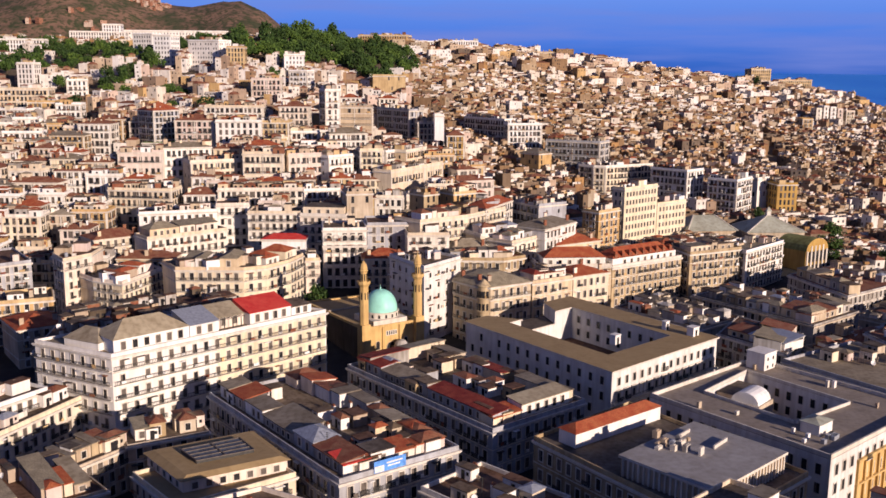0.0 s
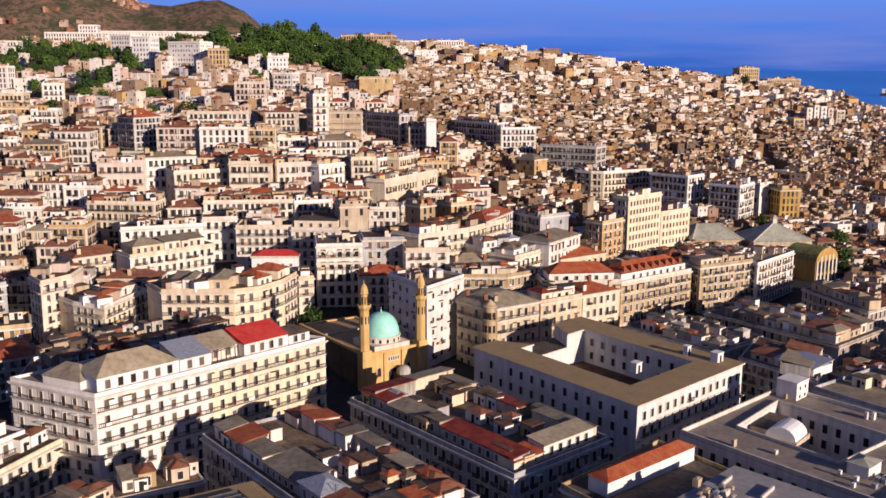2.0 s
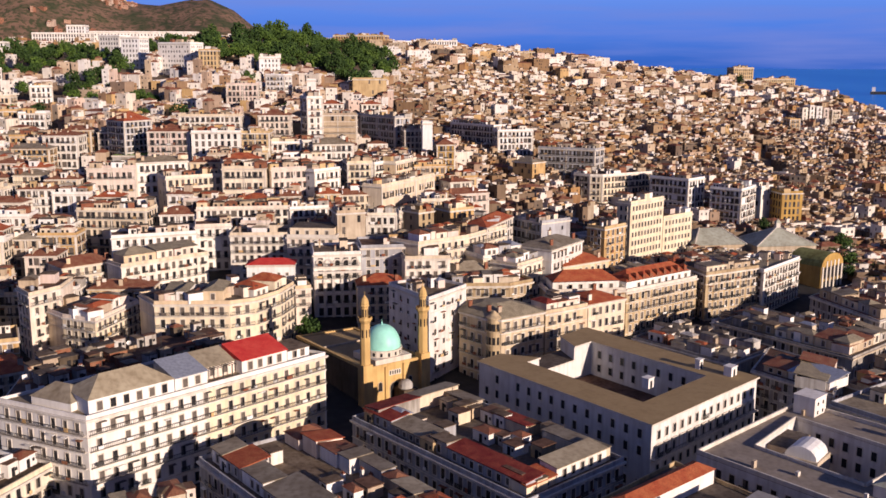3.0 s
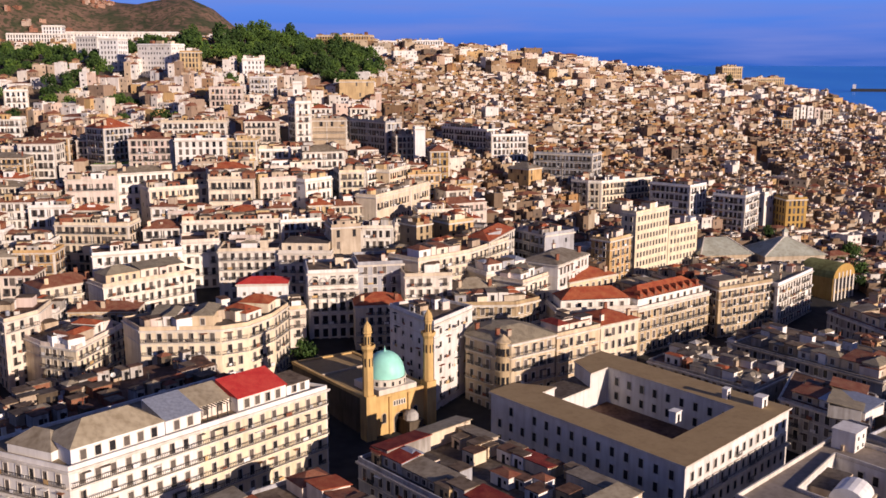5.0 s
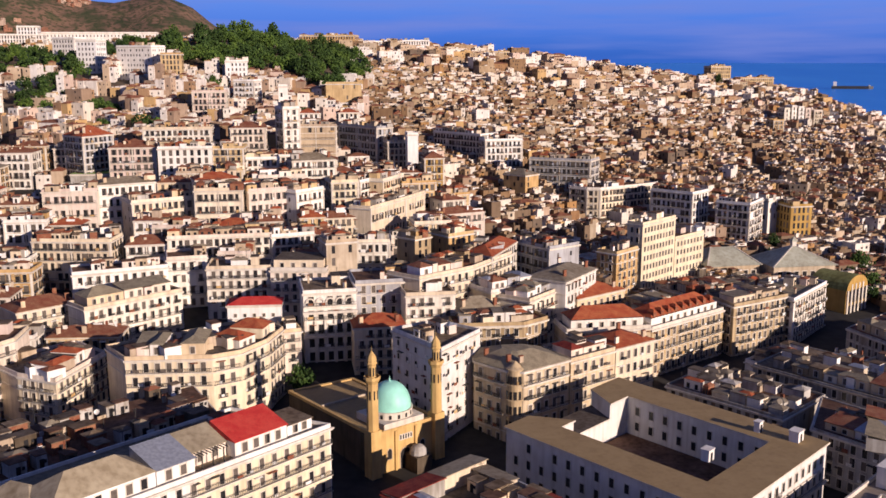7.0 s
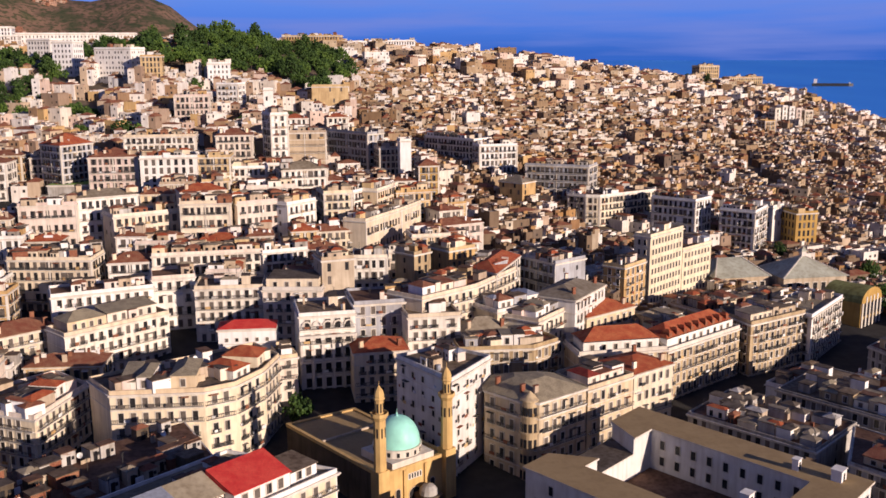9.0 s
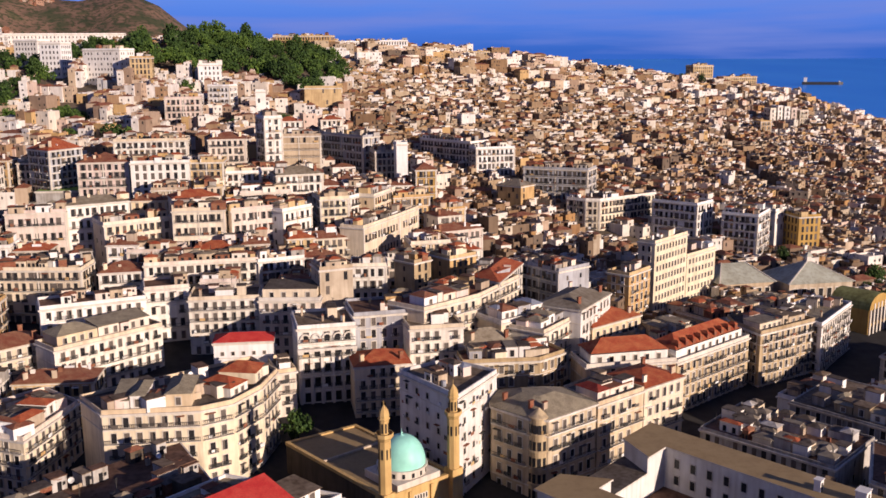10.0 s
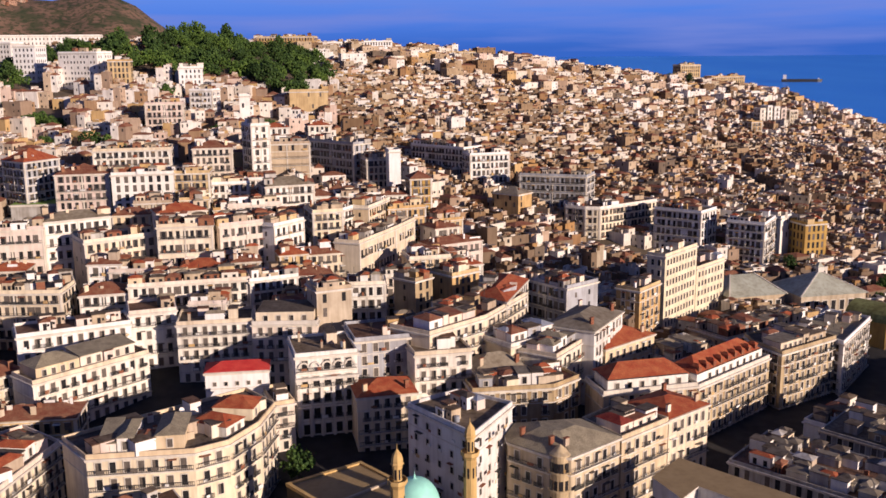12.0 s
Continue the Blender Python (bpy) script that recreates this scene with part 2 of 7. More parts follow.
# ---- tools ----
class Geo:
    """Collects faces with material slots, in world places."""

    def __init__(self):
        self.v, self.f, self.m = [], [], []

    def face(self, pts, mi=0):
        k = len(self.v)
        self.v.extend(pts)
        self.f.append(tuple(range(k, k + len(pts))))
        self.m.append(mi)

    def prism(self, poly, z0, z1, mi=0, cap=None, bottom=False):
        """An upright prism over a counterclockwise polygon; welded, so that it is one island."""
        n, k = len(poly), len(self.v)
        self.v.extend((p[0], p[1], z0) for p in poly)
        self.v.extend((p[0], p[1], z1) for p in poly)
        for i in range(n):
            j = (i + 1) % n
            self.f.append((k + i, k + j, k + n + j, k + n + i))
            self.m.append(mi)
        self.f.append(tuple(range(k + n, k + 2 * n)))
        self.m.append(mi if cap is None else cap)
        if bottom:
            self.f.append(tuple(range(k + n - 1, k - 1, -1)))
            self.m.append(mi)

    def ring(self, outer, inner, z0, z1, mi=0):
        """A closed low wall between two rings of equal count, welded all round."""
        n, k = len(outer), len(self.v)
        for q, z in ((outer, z0), (outer, z1), (inner, z1), (inner, z0)):
            self.v.extend((p[0], p[1], z) for p in q)
        for i in range(n):
            j = (i + 1) % n
            for a in range(3):
                self.f.append((k + a * n + i, k + a * n + j, k + a * n + n + j, k + a * n + n + i))
                self.m.append(mi)

    def box(self, c, ang, lx, ly, z0, z1, mi=0, cap=None, bottom=True):
        self.prism(rect(c, ang, lx, ly), z0, z1, mi, cap, bottom)

    def hip(self, poly, z, h, mi=0, over=0.3, flat=0.0):
        """A hipped roof; over a quadrilateral it has a ridge along the longer way."""
        p = grow(poly, over)
        n, k = len(p), len(self.v)
        self.v.extend((a[0], a[1], z) for a in p)
        if n == 4 and flat == 0:
            a, b = math.dist(p[0], p[1]), math.dist(p[1], p[2])
            o = 0 if a >= b else 1
            q = [p[(i + o) % 4] for i in range(4)]
            s = min(0.5, 0.5 * min(a, b) / max(a, b))
            m1, m2 = [((q[3][i] + q[0][i]) / 2, (q[1][i] + q[2][i]) / 2) for i in (0, 1)], None
            r = [(m1[0][0] + (m1[0][1] - m1[0][0]) * s, m1[1][0] + (m1[1][1] - m1[1][0]) * s, z + h), (m1[0][1] + (m1[0][0] - m1[0][1]) * s, m1[1][1] + (m1[1][0] - m1[1][1]) * s, z + h)]
            self.v.extend(r)
            ids = [k + (i + o) % 4 for i in range(4)]
            fs = [(ids[0], ids[1], k + 5, k + 4), (ids[1], ids[2], k + 5), (ids[2], ids[3], k + 4, k + 5), (ids[3], ids[0], k + 4)]
        else:
            t = flat or 0.35
            cx, cy = sum(a[0] for a in p) / n, sum(a[1] for a in p) / n
            self.v.extend((cx + (a[0] - cx) * t, cy + (a[1] - cy) * t, z + h) for a in p)
            fs = [(k + i, k + (i + 1) % n, k + n + (i + 1) % n, k + n + i) for i in range(n)] + [tuple(range(k + n, k + 2 * n))]
        fs.append(tuple(range(k + n - 1, k - 1, -1)))
        self.f.extend(fs)
        self.m.extend([mi] * len(fs))

    def rod(self, c, r, z0, z1, n=8, mi=0, r2=None):
        k = len(self.v)
        r2 = r if r2 is None else r2
        for rr, z in ((r, z0), (r2, z1)):
            self.v.extend((c[0] + rr * math.cos(2 * math.pi * i / n), c[1] + rr * math.sin(2 * math.pi * i / n), z) for i in range(n))
        self.f.extend((k + i, k + (i + 1) % n, k + n + (i + 1) % n, k + n + i) for i in range(n))
        self.f.append(tuple(range(k + n, k + 2 * n)))
        self.m.extend([mi] * (n + 1))

    def lathe(self, c, prof, n=16, mi=0, smooth=None):
        """A turned shape: prof lists (radius, height)."""
        k = len(self.v)
        for r, z in prof:
            self.v.extend((c[0] + r * math.cos(2 * math.pi * i / n), c[1] + r * math.sin(2 * math.pi * i / n), z) for i in range(n))
        for j in range(len(prof) - 1):
            for i in range(n):
                i2 = (i + 1) % n
                self.f.append((k + j * n + i, k + j * n + i2, k + (j + 1) * n + i2, k + (j + 1) * n + i))
                self.m.append(mi)

    def mesh(self, name, mats, origin=(0, 0, 0), smooth=False):
        me = bpy.data.meshes.new(name)
        o = np.array(origin, float)
        me.from_pydata((np.array(self.v, float) - o).tolist(), [], self.f)
        for s in mats:
            me.materials.append(M[s])
        me.polygons.foreach_set("material_index", self.m)
        if smooth:
            me.polygons.foreach_set("use_smooth", [True] * len(self.f))
        return me


def rect(c, ang, lx, ly):
    ca, sa = math.cos(ang), math.sin(ang)
    return [(c[0] + ca * a - sa * b, c[1] + sa * a + ca * b) for a, b in ((-lx / 2, -ly / 2), (lx / 2, -ly / 2), (lx / 2, ly / 2), (-lx / 2, ly / 2))]


def grow(poly, d):
    """The polygon pushed outward by d (inward if negative), corner by corner."""
    out, n = [], len(poly)
    for i in range(n):
        p0, p1, p2 = poly[i - 1], poly[i], poly[(i + 1) % n]
        a, b = Vector((p1[0] - p0[0], p1[1] - p0[1])).normalized(), Vector((p2[0] - p1[0], p2[1] - p1[1])).normalized()
        na, nb = Vector((a.y, -a.x)), Vector((b.y, -b.x))
        s = (na + nb) / max(0.4, 1 + na.dot(nb))
        out.append((p1[0] + s.x * d, p1[1] + s.y * d))
    return out


def inside(p, poly):
    r, n = False, len(poly)
    for i in range(n):
        a, b = poly[i], poly[i - 1]
        if (a[1] > p[1]) != (b[1] > p[1]) and p[0] < (b[0] - a[0]) * (p[1] - a[1]) / (b[1] - a[1]) + a[0]:
            r = not r
    return r


def thing(name, origin, label, category, group="", kind=""):
    ob = new(name)
    ob.location = origin
    ob.empty_display_size = 1.0
    return tagged(ob, label, category, group, kind)


def part(name, geo, mats, parent, label="", origin=(0, 0, 0), smooth=False):
    ob = new(name, geo.mesh(name, mats, origin, smooth))
    ob.parent = parent
    return tagged(ob, label)


def put(name, me, parent, m):
    ob = new(name, me)
    ob.parent = parent
    ob.matrix_basis = m
    return ob


# ---- shared pieces ----
def window_mesh(kind):
    """A tall window 1 m wide and 1 m high about its sill's middle, on a wall that faces -y: one welded frame with a sunk pane or shutters."""
    g = Geo()
    rings = ((0.64, -0.08, 1.1, 0.0), (0.64, -0.08, 1.1, -0.13), (0.5, 0.0, 1.0, -0.13), (0.5, 0.0, 1.0, -0.02))
    for hw, z0, z1, y in rings:
        g.v.extend([(-hw, y, z0), (0, y, z0), (hw, y, z0), (hw, y, z1), (0, y, z1), (-hw, y, z1)])
    for k in range(3):
        for i in range(6):
            j = (i + 1) % 6
            g.f.append((k * 6 + i, k * 6 + j, k * 6 + 6 + j, k * 6 + 6 + i))
            g.m.append(0)
    g.f += [(18, 19, 22, 23), (19, 20, 21, 22)]
    g.m += {"open": [1, 1], "bare": [1, 1], "shut": [2, 2], "half": [2, 1]}[kind]
    return g.mesh("window", ["trim", "dark", "shutter"])


def lattice(g, x0, x1, y, z0, z1, n, t=0.075, mi=1):
    """An upright grille of n bars between two rails, welded, front and back."""
    k = len(g.v)
    xs = []
    for i in range(n):
        c = x0 + (x1 - x0) * i / (n - 1)
        xs += [c - t / 2, c + t / 2]
    zs = [z0, z0 + t, z1 - t * 1.3, z1]
    for d in (0, t):
        g.v.extend((x, y + d, z) for z in zs for x in xs)
    w = len(xs)
    for s in (0, 1):
        o = k + s * 4 * w
        for r in range(3):
            for i in range(w - 1):
                if r == 1 and i % 2:
                    continue
                q = (o + r * w + i, o + r * w + i + 1, o + (r + 1) * w + i + 1, o + (r + 1) * w + i)
                g.f.append(q if s == 0 else q[::-1])
                g.m.append(mi)
    for i in range(w - 1):
        g.f.append((k + 3 * w + i, k + 3 * w + i + 1, k + 7 * w + i + 1, k + 7 * w + i))
        g.m.append(mi)


def balcony_mesh():
    g = Geo()
    g.box((0, -0.4), 0, 2.1, 0.8, -0.14, 0.0, 0)
    lattice(g, -1.03, 1.03, -0.78, 0.0, 1.0, 13)
    return g.mesh("balcony", ["trim", "rail"])


WIN = {k: window_mesh(k) for k in ("open", "shut", "half", "bare")}
BALC = balcony_mesh()
DRUM = Geo()
DRUM.rod((0, 0), 0.6, 0, 1.3, 10, 0)
DRUM.rod((0, 0), 0.62, 1.3, 1.42, 10, 0, 0.2)
TANK = DRUM.mesh("water_tank", ["sheet"])


def dish_mesh():
    g = Geo()
    g.rod((0, 0), 0.05, 0, 1.1, 6, 1)
    bowl = Geo()
    bowl.lathe((0, 0), [(0.02, 0.0), (0.3, 0.05), (0.55, 0.18), (0.62, 0.26), (0.56, 0.21), (0.3, 0.09), (0.02, 0.04)], 12, 0)
    t = Matrix.Translation((0, -0.05, 1.15)) @ Matrix.Rotation(radians(55), 4, "X")
    k = len(g.v)
    g.v.extend(tuple(t @ Vector(p)) for p in bowl.v)
    g.f.extend(tuple(i + k for i in f) for f in bowl.f)
    g.m.extend(bowl.m)
    return g.mesh("satellite_dish", ["dish", "rail"], smooth=True)


DISH = dish_mesh()
USED = []  # footprints already built on


def roof_clutter(poly, z, n, parent, origin, r, huts=("cream", "white", "sand", "pink"), dishes=2, hut_size=1.0, tops=("tile", "tileold", "tileold", "roof", "roofgrey", "sheet")):
    """Stair huts, chimneys, poles and tanks spread over a flat roof."""
    xs, ys = [p[0] for p in poly], [p[1] for p in poly]
    small = grow(poly, -2.0)
    e = max(range(len(poly)), key=lambda i: math.dist(poly[i - 1], poly[i]))
    ang = math.atan2(poly[e][1] - poly[e - 1][1], poly[e][0] - poly[e - 1][0])
    made = tries = 0
    while made < n and tries < n * 12:
        tries += 1
        c = (r.uniform(min(xs), max(xs)), r.uniform(min(ys), max(ys)))
        if not inside(c, small):
            continue
        made += 1
        g, kind = Geo(), r.random()
        if kind < 0.56:
            w, d, h = r.uniform(2.2, 5.2) * hut_size, r.uniform(2.0, 4.0) * hut_size, r.uniform(2.1, 3.0)
            g.box(c, ang, w, d, z - 0.1, z + h, 0, None, False)
            if r.random() < 0.24:
                g.hip(rect(c, ang, w, d), z + h, 0.7, 1, 0.25)
            else:
                g.box(c, ang, w + 0.3, d + 0.3, z + h, z + h + 0.18, 2)
            fx = (c[0] + math.sin(ang) * d / 2, c[1] - math.cos(ang) * d / 2)
            g.box(fx, ang, 0.9, 0.08, z, z + 1.9, 3)
            g.box((fx[0] + math.cos(ang) * w * 0.3, fx[1] + math.sin(ang) * w * 0.3), ang, 0.6, 0.08, z + 1.0, z + 1.7, 3)
            part("roof_hut", g, [r.choice(huts), r.choice(tops), "roof", "dark"], parent, "", origin)
        elif kind < 0.80:
            h = r.uniform(1.2, 2.6)
            g.box(c, ang, r.uniform(0.5, 1.4), 0.55, z - 0.1, z + h, 0, None, False)
            g.box(c, ang, 1.0, 0.7, z + h, z + h + 0.12, 1)
            for s in (-0.25, 0.25):
                g.rod((c[0] + s * math.cos(ang), c[1] + s * math.sin(ang)), 0.12, z + h, z + h + 0.45, 6, 1)
            part("chimney", g, [r.choice(("sand", "cream", "white")), "tileold"], parent, "", origin)
        elif kind < 0.90:
            h = r.uniform(2.5, 5.0)
            g.rod(c, 0.06, z - 0.1, z + h, 6, 0)
            for q in (0.0, 0.4, 0.8):
                g.box((c[0], c[1]), ang + 0.4, 1.5 - q, 0.05, z + h - 0.15 - q, z + h - 0.1 - q, 0)
            part("antenna", g, ["rail"], parent, "", origin)
        else:
            w = r.uniform(3, 7)
            g.box(c, ang, w, 0.2, z - 0.1, z + r.uniform(0.8, 1.6), 0, None, False)
            part("roof_wall", g, [r.choice(("cream", "sand", "white"))], parent, "", origin)
        if dishes and r.random() < 0.25:
            dishes -= 1
            q = (c[0] + 2.5 * math.cos(ang), c[1] + 2.5 * math.sin(ang))
            if inside(q, small):
                m = Matrix.Translation((q[0], q[1], z)) @ Matrix.Rotation(r.uniform(-0.6, 0.9), 4, "Z")
                if r.random() < 0.65:
                    ob = new("satellite_dish", DISH)
                    tagged(ob, "white satellite dish on a short mast on a roof", "satellite dish", "satellite dishes on the roofs")
                else:
                    ob = new("water_tank", TANK)
                    tagged(ob, "grey round sheet-metal water tank on a roof", "water tank", "water tanks on the roofs")
                ob.matrix_basis = m


PILE = ["cream", "white", "sand", "tile", "tileold", "roof", "dark", "rail", "grey", "ochre", "roofgrey"]


def roof_pile(poly, z, n, parent, origin, r, slim=False, grey=False):
    """Small rooms, stacks, walls and poles too small to tell apart on a far roof, as one part."""
    xs, ys = [p[0] for p in poly], [p[1] for p in poly]
    small = grow(poly, -1.2)
    e = max(range(len(poly)), key=lambda i: math.dist(poly[i - 1], poly[i]))
    ang = math.atan2(poly[e][1] - poly[e - 1][1], poly[e][0] - poly[e - 1][0])
    g, made, tries = Geo(), 0, 0
    while made < n and tries < n * 10:
        tries += 1
        c = (r.uniform(min(xs), max(xs)), r.uniform(min(ys), max(ys)))
        if not inside(c, small):
            continue
        made += 1
        k = 0.45 + 0.4 * r.random() if slim else r.random()
        if k < 0.5:
            w, d, h = r.uniform(1.8, 4.8), r.uniform(1.8, 3.8), r.uniform(1.6, 2.9)
            g.box(c, ang, w, d, z - 0.1, z + h, r.choice((0, 8, 1, 2, 8, 8, 1) if grey else (0, 2, 1, 2, 9, 8, 4)), None, False)
            if r.random() < 0.5:
                g.hip(rect(c, ang, w, d), z + h, 0.7, r.choice((5, 10, 10, 5, 8) if grey else (3, 4, 4, 4, 5, 10)), 0.25)
            else:
                g.box(c, ang, w + 0.3, d + 0.3, z + h, z + h + 0.15, r.choice((5, 5, 10) if grey else (5, 5, 4, 10)))
            f = (c[0] + math.sin(ang) * d / 2, c[1] - math.cos(ang) * d / 2)
            g.box(f, ang, 0.8, 0.08, z, z + 1.5, 6)
        elif k < 0.78:
            h = r.uniform(1.0, 2.4)
            g.box(c, ang, r.uniform(0.4, 1.2), 0.5, z - 0.1, z + h, r.choice((0, 2, 4, 1)), 4, False)
        elif k < 0.92:
            g.box(c, ang + r.choice((0, math.pi / 2)), r.uniform(2, 6), 0.2, z - 0.1, z + r.uniform(0.6, 1.4), r.choice((0, 1, 2)), None, False)
        else:
            g.rod(c, 0.06, z, z + r.uniform(2, 4), 5, 7)
    if g.f:
        tagged(part("roof_clutter", g, PILE, parent, "", origin), kind="stuff")


def facade(p, q, top, base, storeys, parent, origin, r, sp=2.7, size=(1.2, 2.3), kinds=("shut", "shut", "half", "open"), balc=0.3, long=(), joined=None, skip=0.02, margin=0.9):
    """Rows of windows with balconies on the wall from p to q; as one joined mesh where one is given."""
    ln, ang = math.dist(p, q), math.atan2(q[1] - p[1], q[0] - p[0])
    if ln < 2.4:
        return
    if joined is not None:
        sp *= 0.85
    n = max(1, int((ln - 2 * margin) / sp + 0.3))
    fh = (top - 0.6 - base) / storeys
    ux, uy = math.cos(ang), math.sin(ang)
    for s in range(storeys):
        z = base + s * fh + fh * 0.22
        if joined is not None and s and ln > 5 and balc > 0:
            m = ((p[0] + q[0]) / 2, (p[1] + q[1]) / 2)
            if r.random() < 0.5:
                joined.box((m[0] + uy * 0.35, m[1] - ux * 0.35), ang, ln - 1, 0.7, z - 0.16, z, 2)
                joined.box((m[0] + uy * 0.68, m[1] - ux * 0.68), ang, ln - 1, 0.06, z + 0.7, z + 0.82, 3)
                joined.box((m[0] + uy * 0.68, m[1] - ux * 0.68), ang, ln - 1, 0.06, z + 0.2, z + 0.3, 3)
            else:
                joined.box((m[0] + uy * 0.06, m[1] - ux * 0.06), ang, ln, 0.14, z - 0.55, z - 0.3, 2)
        if joined is not None and balc > 0 and s == 0 and ln > 6:
            for k in range(3):
                e = 0.25 + (ln - 0.5) * k / 2
                joined.box((p[0] + ux * e + uy * 0.08, p[1] + uy * e - ux * 0.08), ang, 0.5, 0.2, base, top - 0.8, 2)
        for i in range(n):
            if r.random() < skip:
                continue
            a = margin + (ln - 2 * margin) * (i + 0.5) / n
            x, y = p[0] + ux * a, p[1] + uy * a
            if joined is not None:
                nx, ny = uy * 0.04, -ux * 0.04
                w, h = size[0] * 0.48, min(size[1] * 1.1, fh * 0.74)
                joined.face([(x - ux * w + nx, y - uy * w + ny, z), (x + ux * w + nx, y + uy * w + ny, z), (x + ux * w + nx, y + uy * w + ny, z + h), (x - ux * w + nx, y - uy * w + ny, z + h)], 0 if r.random() < 0.6 else 1)
                if balc > 0:
                    joined.box((x + uy * 0.1, y - ux * 0.1), ang, w * 2 + 0.4, 0.2, z + h, z + h + 0.16, 2)
                for e in (-1, 1):
                    if balc > 0 and r.random() < 0.3:
                        joined.box((x + ux * e * (w + 0.24) + uy * 0.05, y + uy * e * (w + 0.24) - ux * 0.05), ang, 0.46, 0.08, z + 0.05, z + h, 1)
                odd = r.random()
                if odd < 0.1 and balc > 0:
                    joined.box((x + uy * 0.45, y - ux * 0.45), ang, w * 2 + 0.5, 0.8, z + h - 0.35, z + h - 0.2, r.choice((4, 5, 6)))
                elif odd < 0.36 and balc > 0:
                    joined.box((x + uy * 0.66, y - ux * 0.66), ang, r.uniform(0.5, 1.8), 0.05, z + 0.1, z + r.uniform(0.6, 1.2), r.choice((1, 4, 5, 6, 6, 3)))
                if r.random() < balc:
                    joined.box((x + uy * 0.3, y - ux * 0.3), ang, size[0] + 0.7, 0.6, z - 0.12, z, 2)
                    joined.box((x + uy * 0.58, y - ux * 0.58), ang, size[0] + 0.7, 0.06, z, z + 0.8, 3)
                continue
            m = Matrix.Translation((x - origin[0], y - origin[1], z - origin[2])) @ Matrix.Rotation(ang, 4, "Z")
            put("window", WIN[r.choice(kinds)], parent, m @ Matrix.Diagonal((size[0], 1, min(size[1], fh * 0.7), 1)))
            if s > 0 and s not in long and r.random() < balc:
                put("balcony", BALC, parent, m)
        if s in long and joined is None:
            g, l2 = Geo(), Geo()
            zz = base + s * fh + fh * 0.2
            mid = ((p[0] + q[0]) / 2 + uy * 0.4, (p[1] + q[1]) / 2 - ux * 0.4)
            g.box(mid, ang, ln - 0.6, 0.8, zz - 0.16, zz, 0)
            lattice(l2, 0.3, ln - 0.3, -0.78, zz, zz + 1.0, max(4, int(ln / 0.4)))
            k = len(g.v)
            g.v.extend((p[0] + ux * x - uy * y, p[1] + uy * x + ux * y, z) for x, y, z in l2.v)
            g.f.extend(tuple(i + k for i in f) for f in l2.f)
            g.m.extend(l2.m)
            part("balcony", g, ["trim", "rail"], parent, "", origin)


NEW_ROOFS = ("tile", "hip tile", "tileold", "roofgrey", "hip sheet", "flat roof", "tileold", "hip slate", "hip tileold", "flat roofgrey")
OLD_ROOFS = ("tileold", "hip slate", "flat roof", "roofgrey", "flat roofgrey", "hip tileold", "slate")


def attic_row(b, o, p, q, top, segs, r, inset=2.0, old=False):
    """A row of set-back attic rooms along the edge from p to q: segs lists (share of the length, wall, roof, depth)."""
    p, q = Vector(p), Vector(q)
    u = (q - p).normalized()
    n = Vector((-u.y, u.x))
    ln = (q - p).length - 2 * inset
    a = inset
    if isinstance(segs, int):
        # a mixed row of small rooms: shares, walls, roofs and depths drawn at random
        cuts = [r.uniform(0.6, 1.6) for _ in range(segs)]
        segs = [(k / sum(cuts), "" if r.random() < 0.12 else r.choice(("cream", "sand", "tan", "buff", "grey") if old else ("cream", "white", "shadeblue", "pink", "sand", "white")),
                 r.choice(OLD_ROOFS if old else NEW_ROOFS), r.uniform(3.2, 8.0)) for k in cuts]
    for share, wall, roof, depth in segs:
        w = ln * share - 0.25
        if wall:
            c = p + u * (a + w / 2) + n * (inset + depth / 2)
            ang, h = math.atan2(u.y, u.x), r.uniform(2.0, 3.3)
            g = Geo()
            g.box((c.x, c.y), ang, w, depth, top - 0.1, top + h, 0, None, False)
            if not roof.startswith(("flat", "hip")):
                m = c + n * (depth / 2 - 0.15)
                g.box((m.x, m.y), ang, w, 0.3, top + h - 0.05, top + h + depth * 0.14 - 0.3, 0, None, False)
            ob = part("attic", g, [wall], b, "", o)
            g = Geo()
            if roof.startswith("flat"):
                g.box((c.x, c.y), ang, w + 0.4, depth + 0.5, top + h, top + h + 0.2, 0)
            elif roof.startswith("hip"):
                g.hip(rect((c.x, c.y), ang, w, depth), top + h, min(w, depth) * 0.26, 0, 0.3)
            else:
                k = rect((c.x, c.y), ang, w + 0.4, depth + 0.8)
                z0, z1 = top + h, top + h + depth * 0.14
                vs = [(k[0][0], k[0][1], z0), (k[1][0], k[1][1], z0), (k[2][0], k[2][1], z1), (k[3][0], k[3][1], z1)]
                g.v.extend(vs)
                g.v.extend((x, y, z - 0.18) for x, y, z in vs)
                g.f += [(0, 1, 2, 3), (7, 6, 5, 4), (0, 4, 5, 1), (1, 5, 6, 2), (2, 6, 7, 3), (3, 7, 4, 0)]
                g.m += [0] * 6
            part("roof", g, [roof.split()[-1]], ob, "", o)
            k = rect((c.x, c.y), ang, w, depth)
            facade(k[0], k[1], top + h, top, 1, ob, o, r, 2.4, (1.1, 1.8))
        a += ln * share


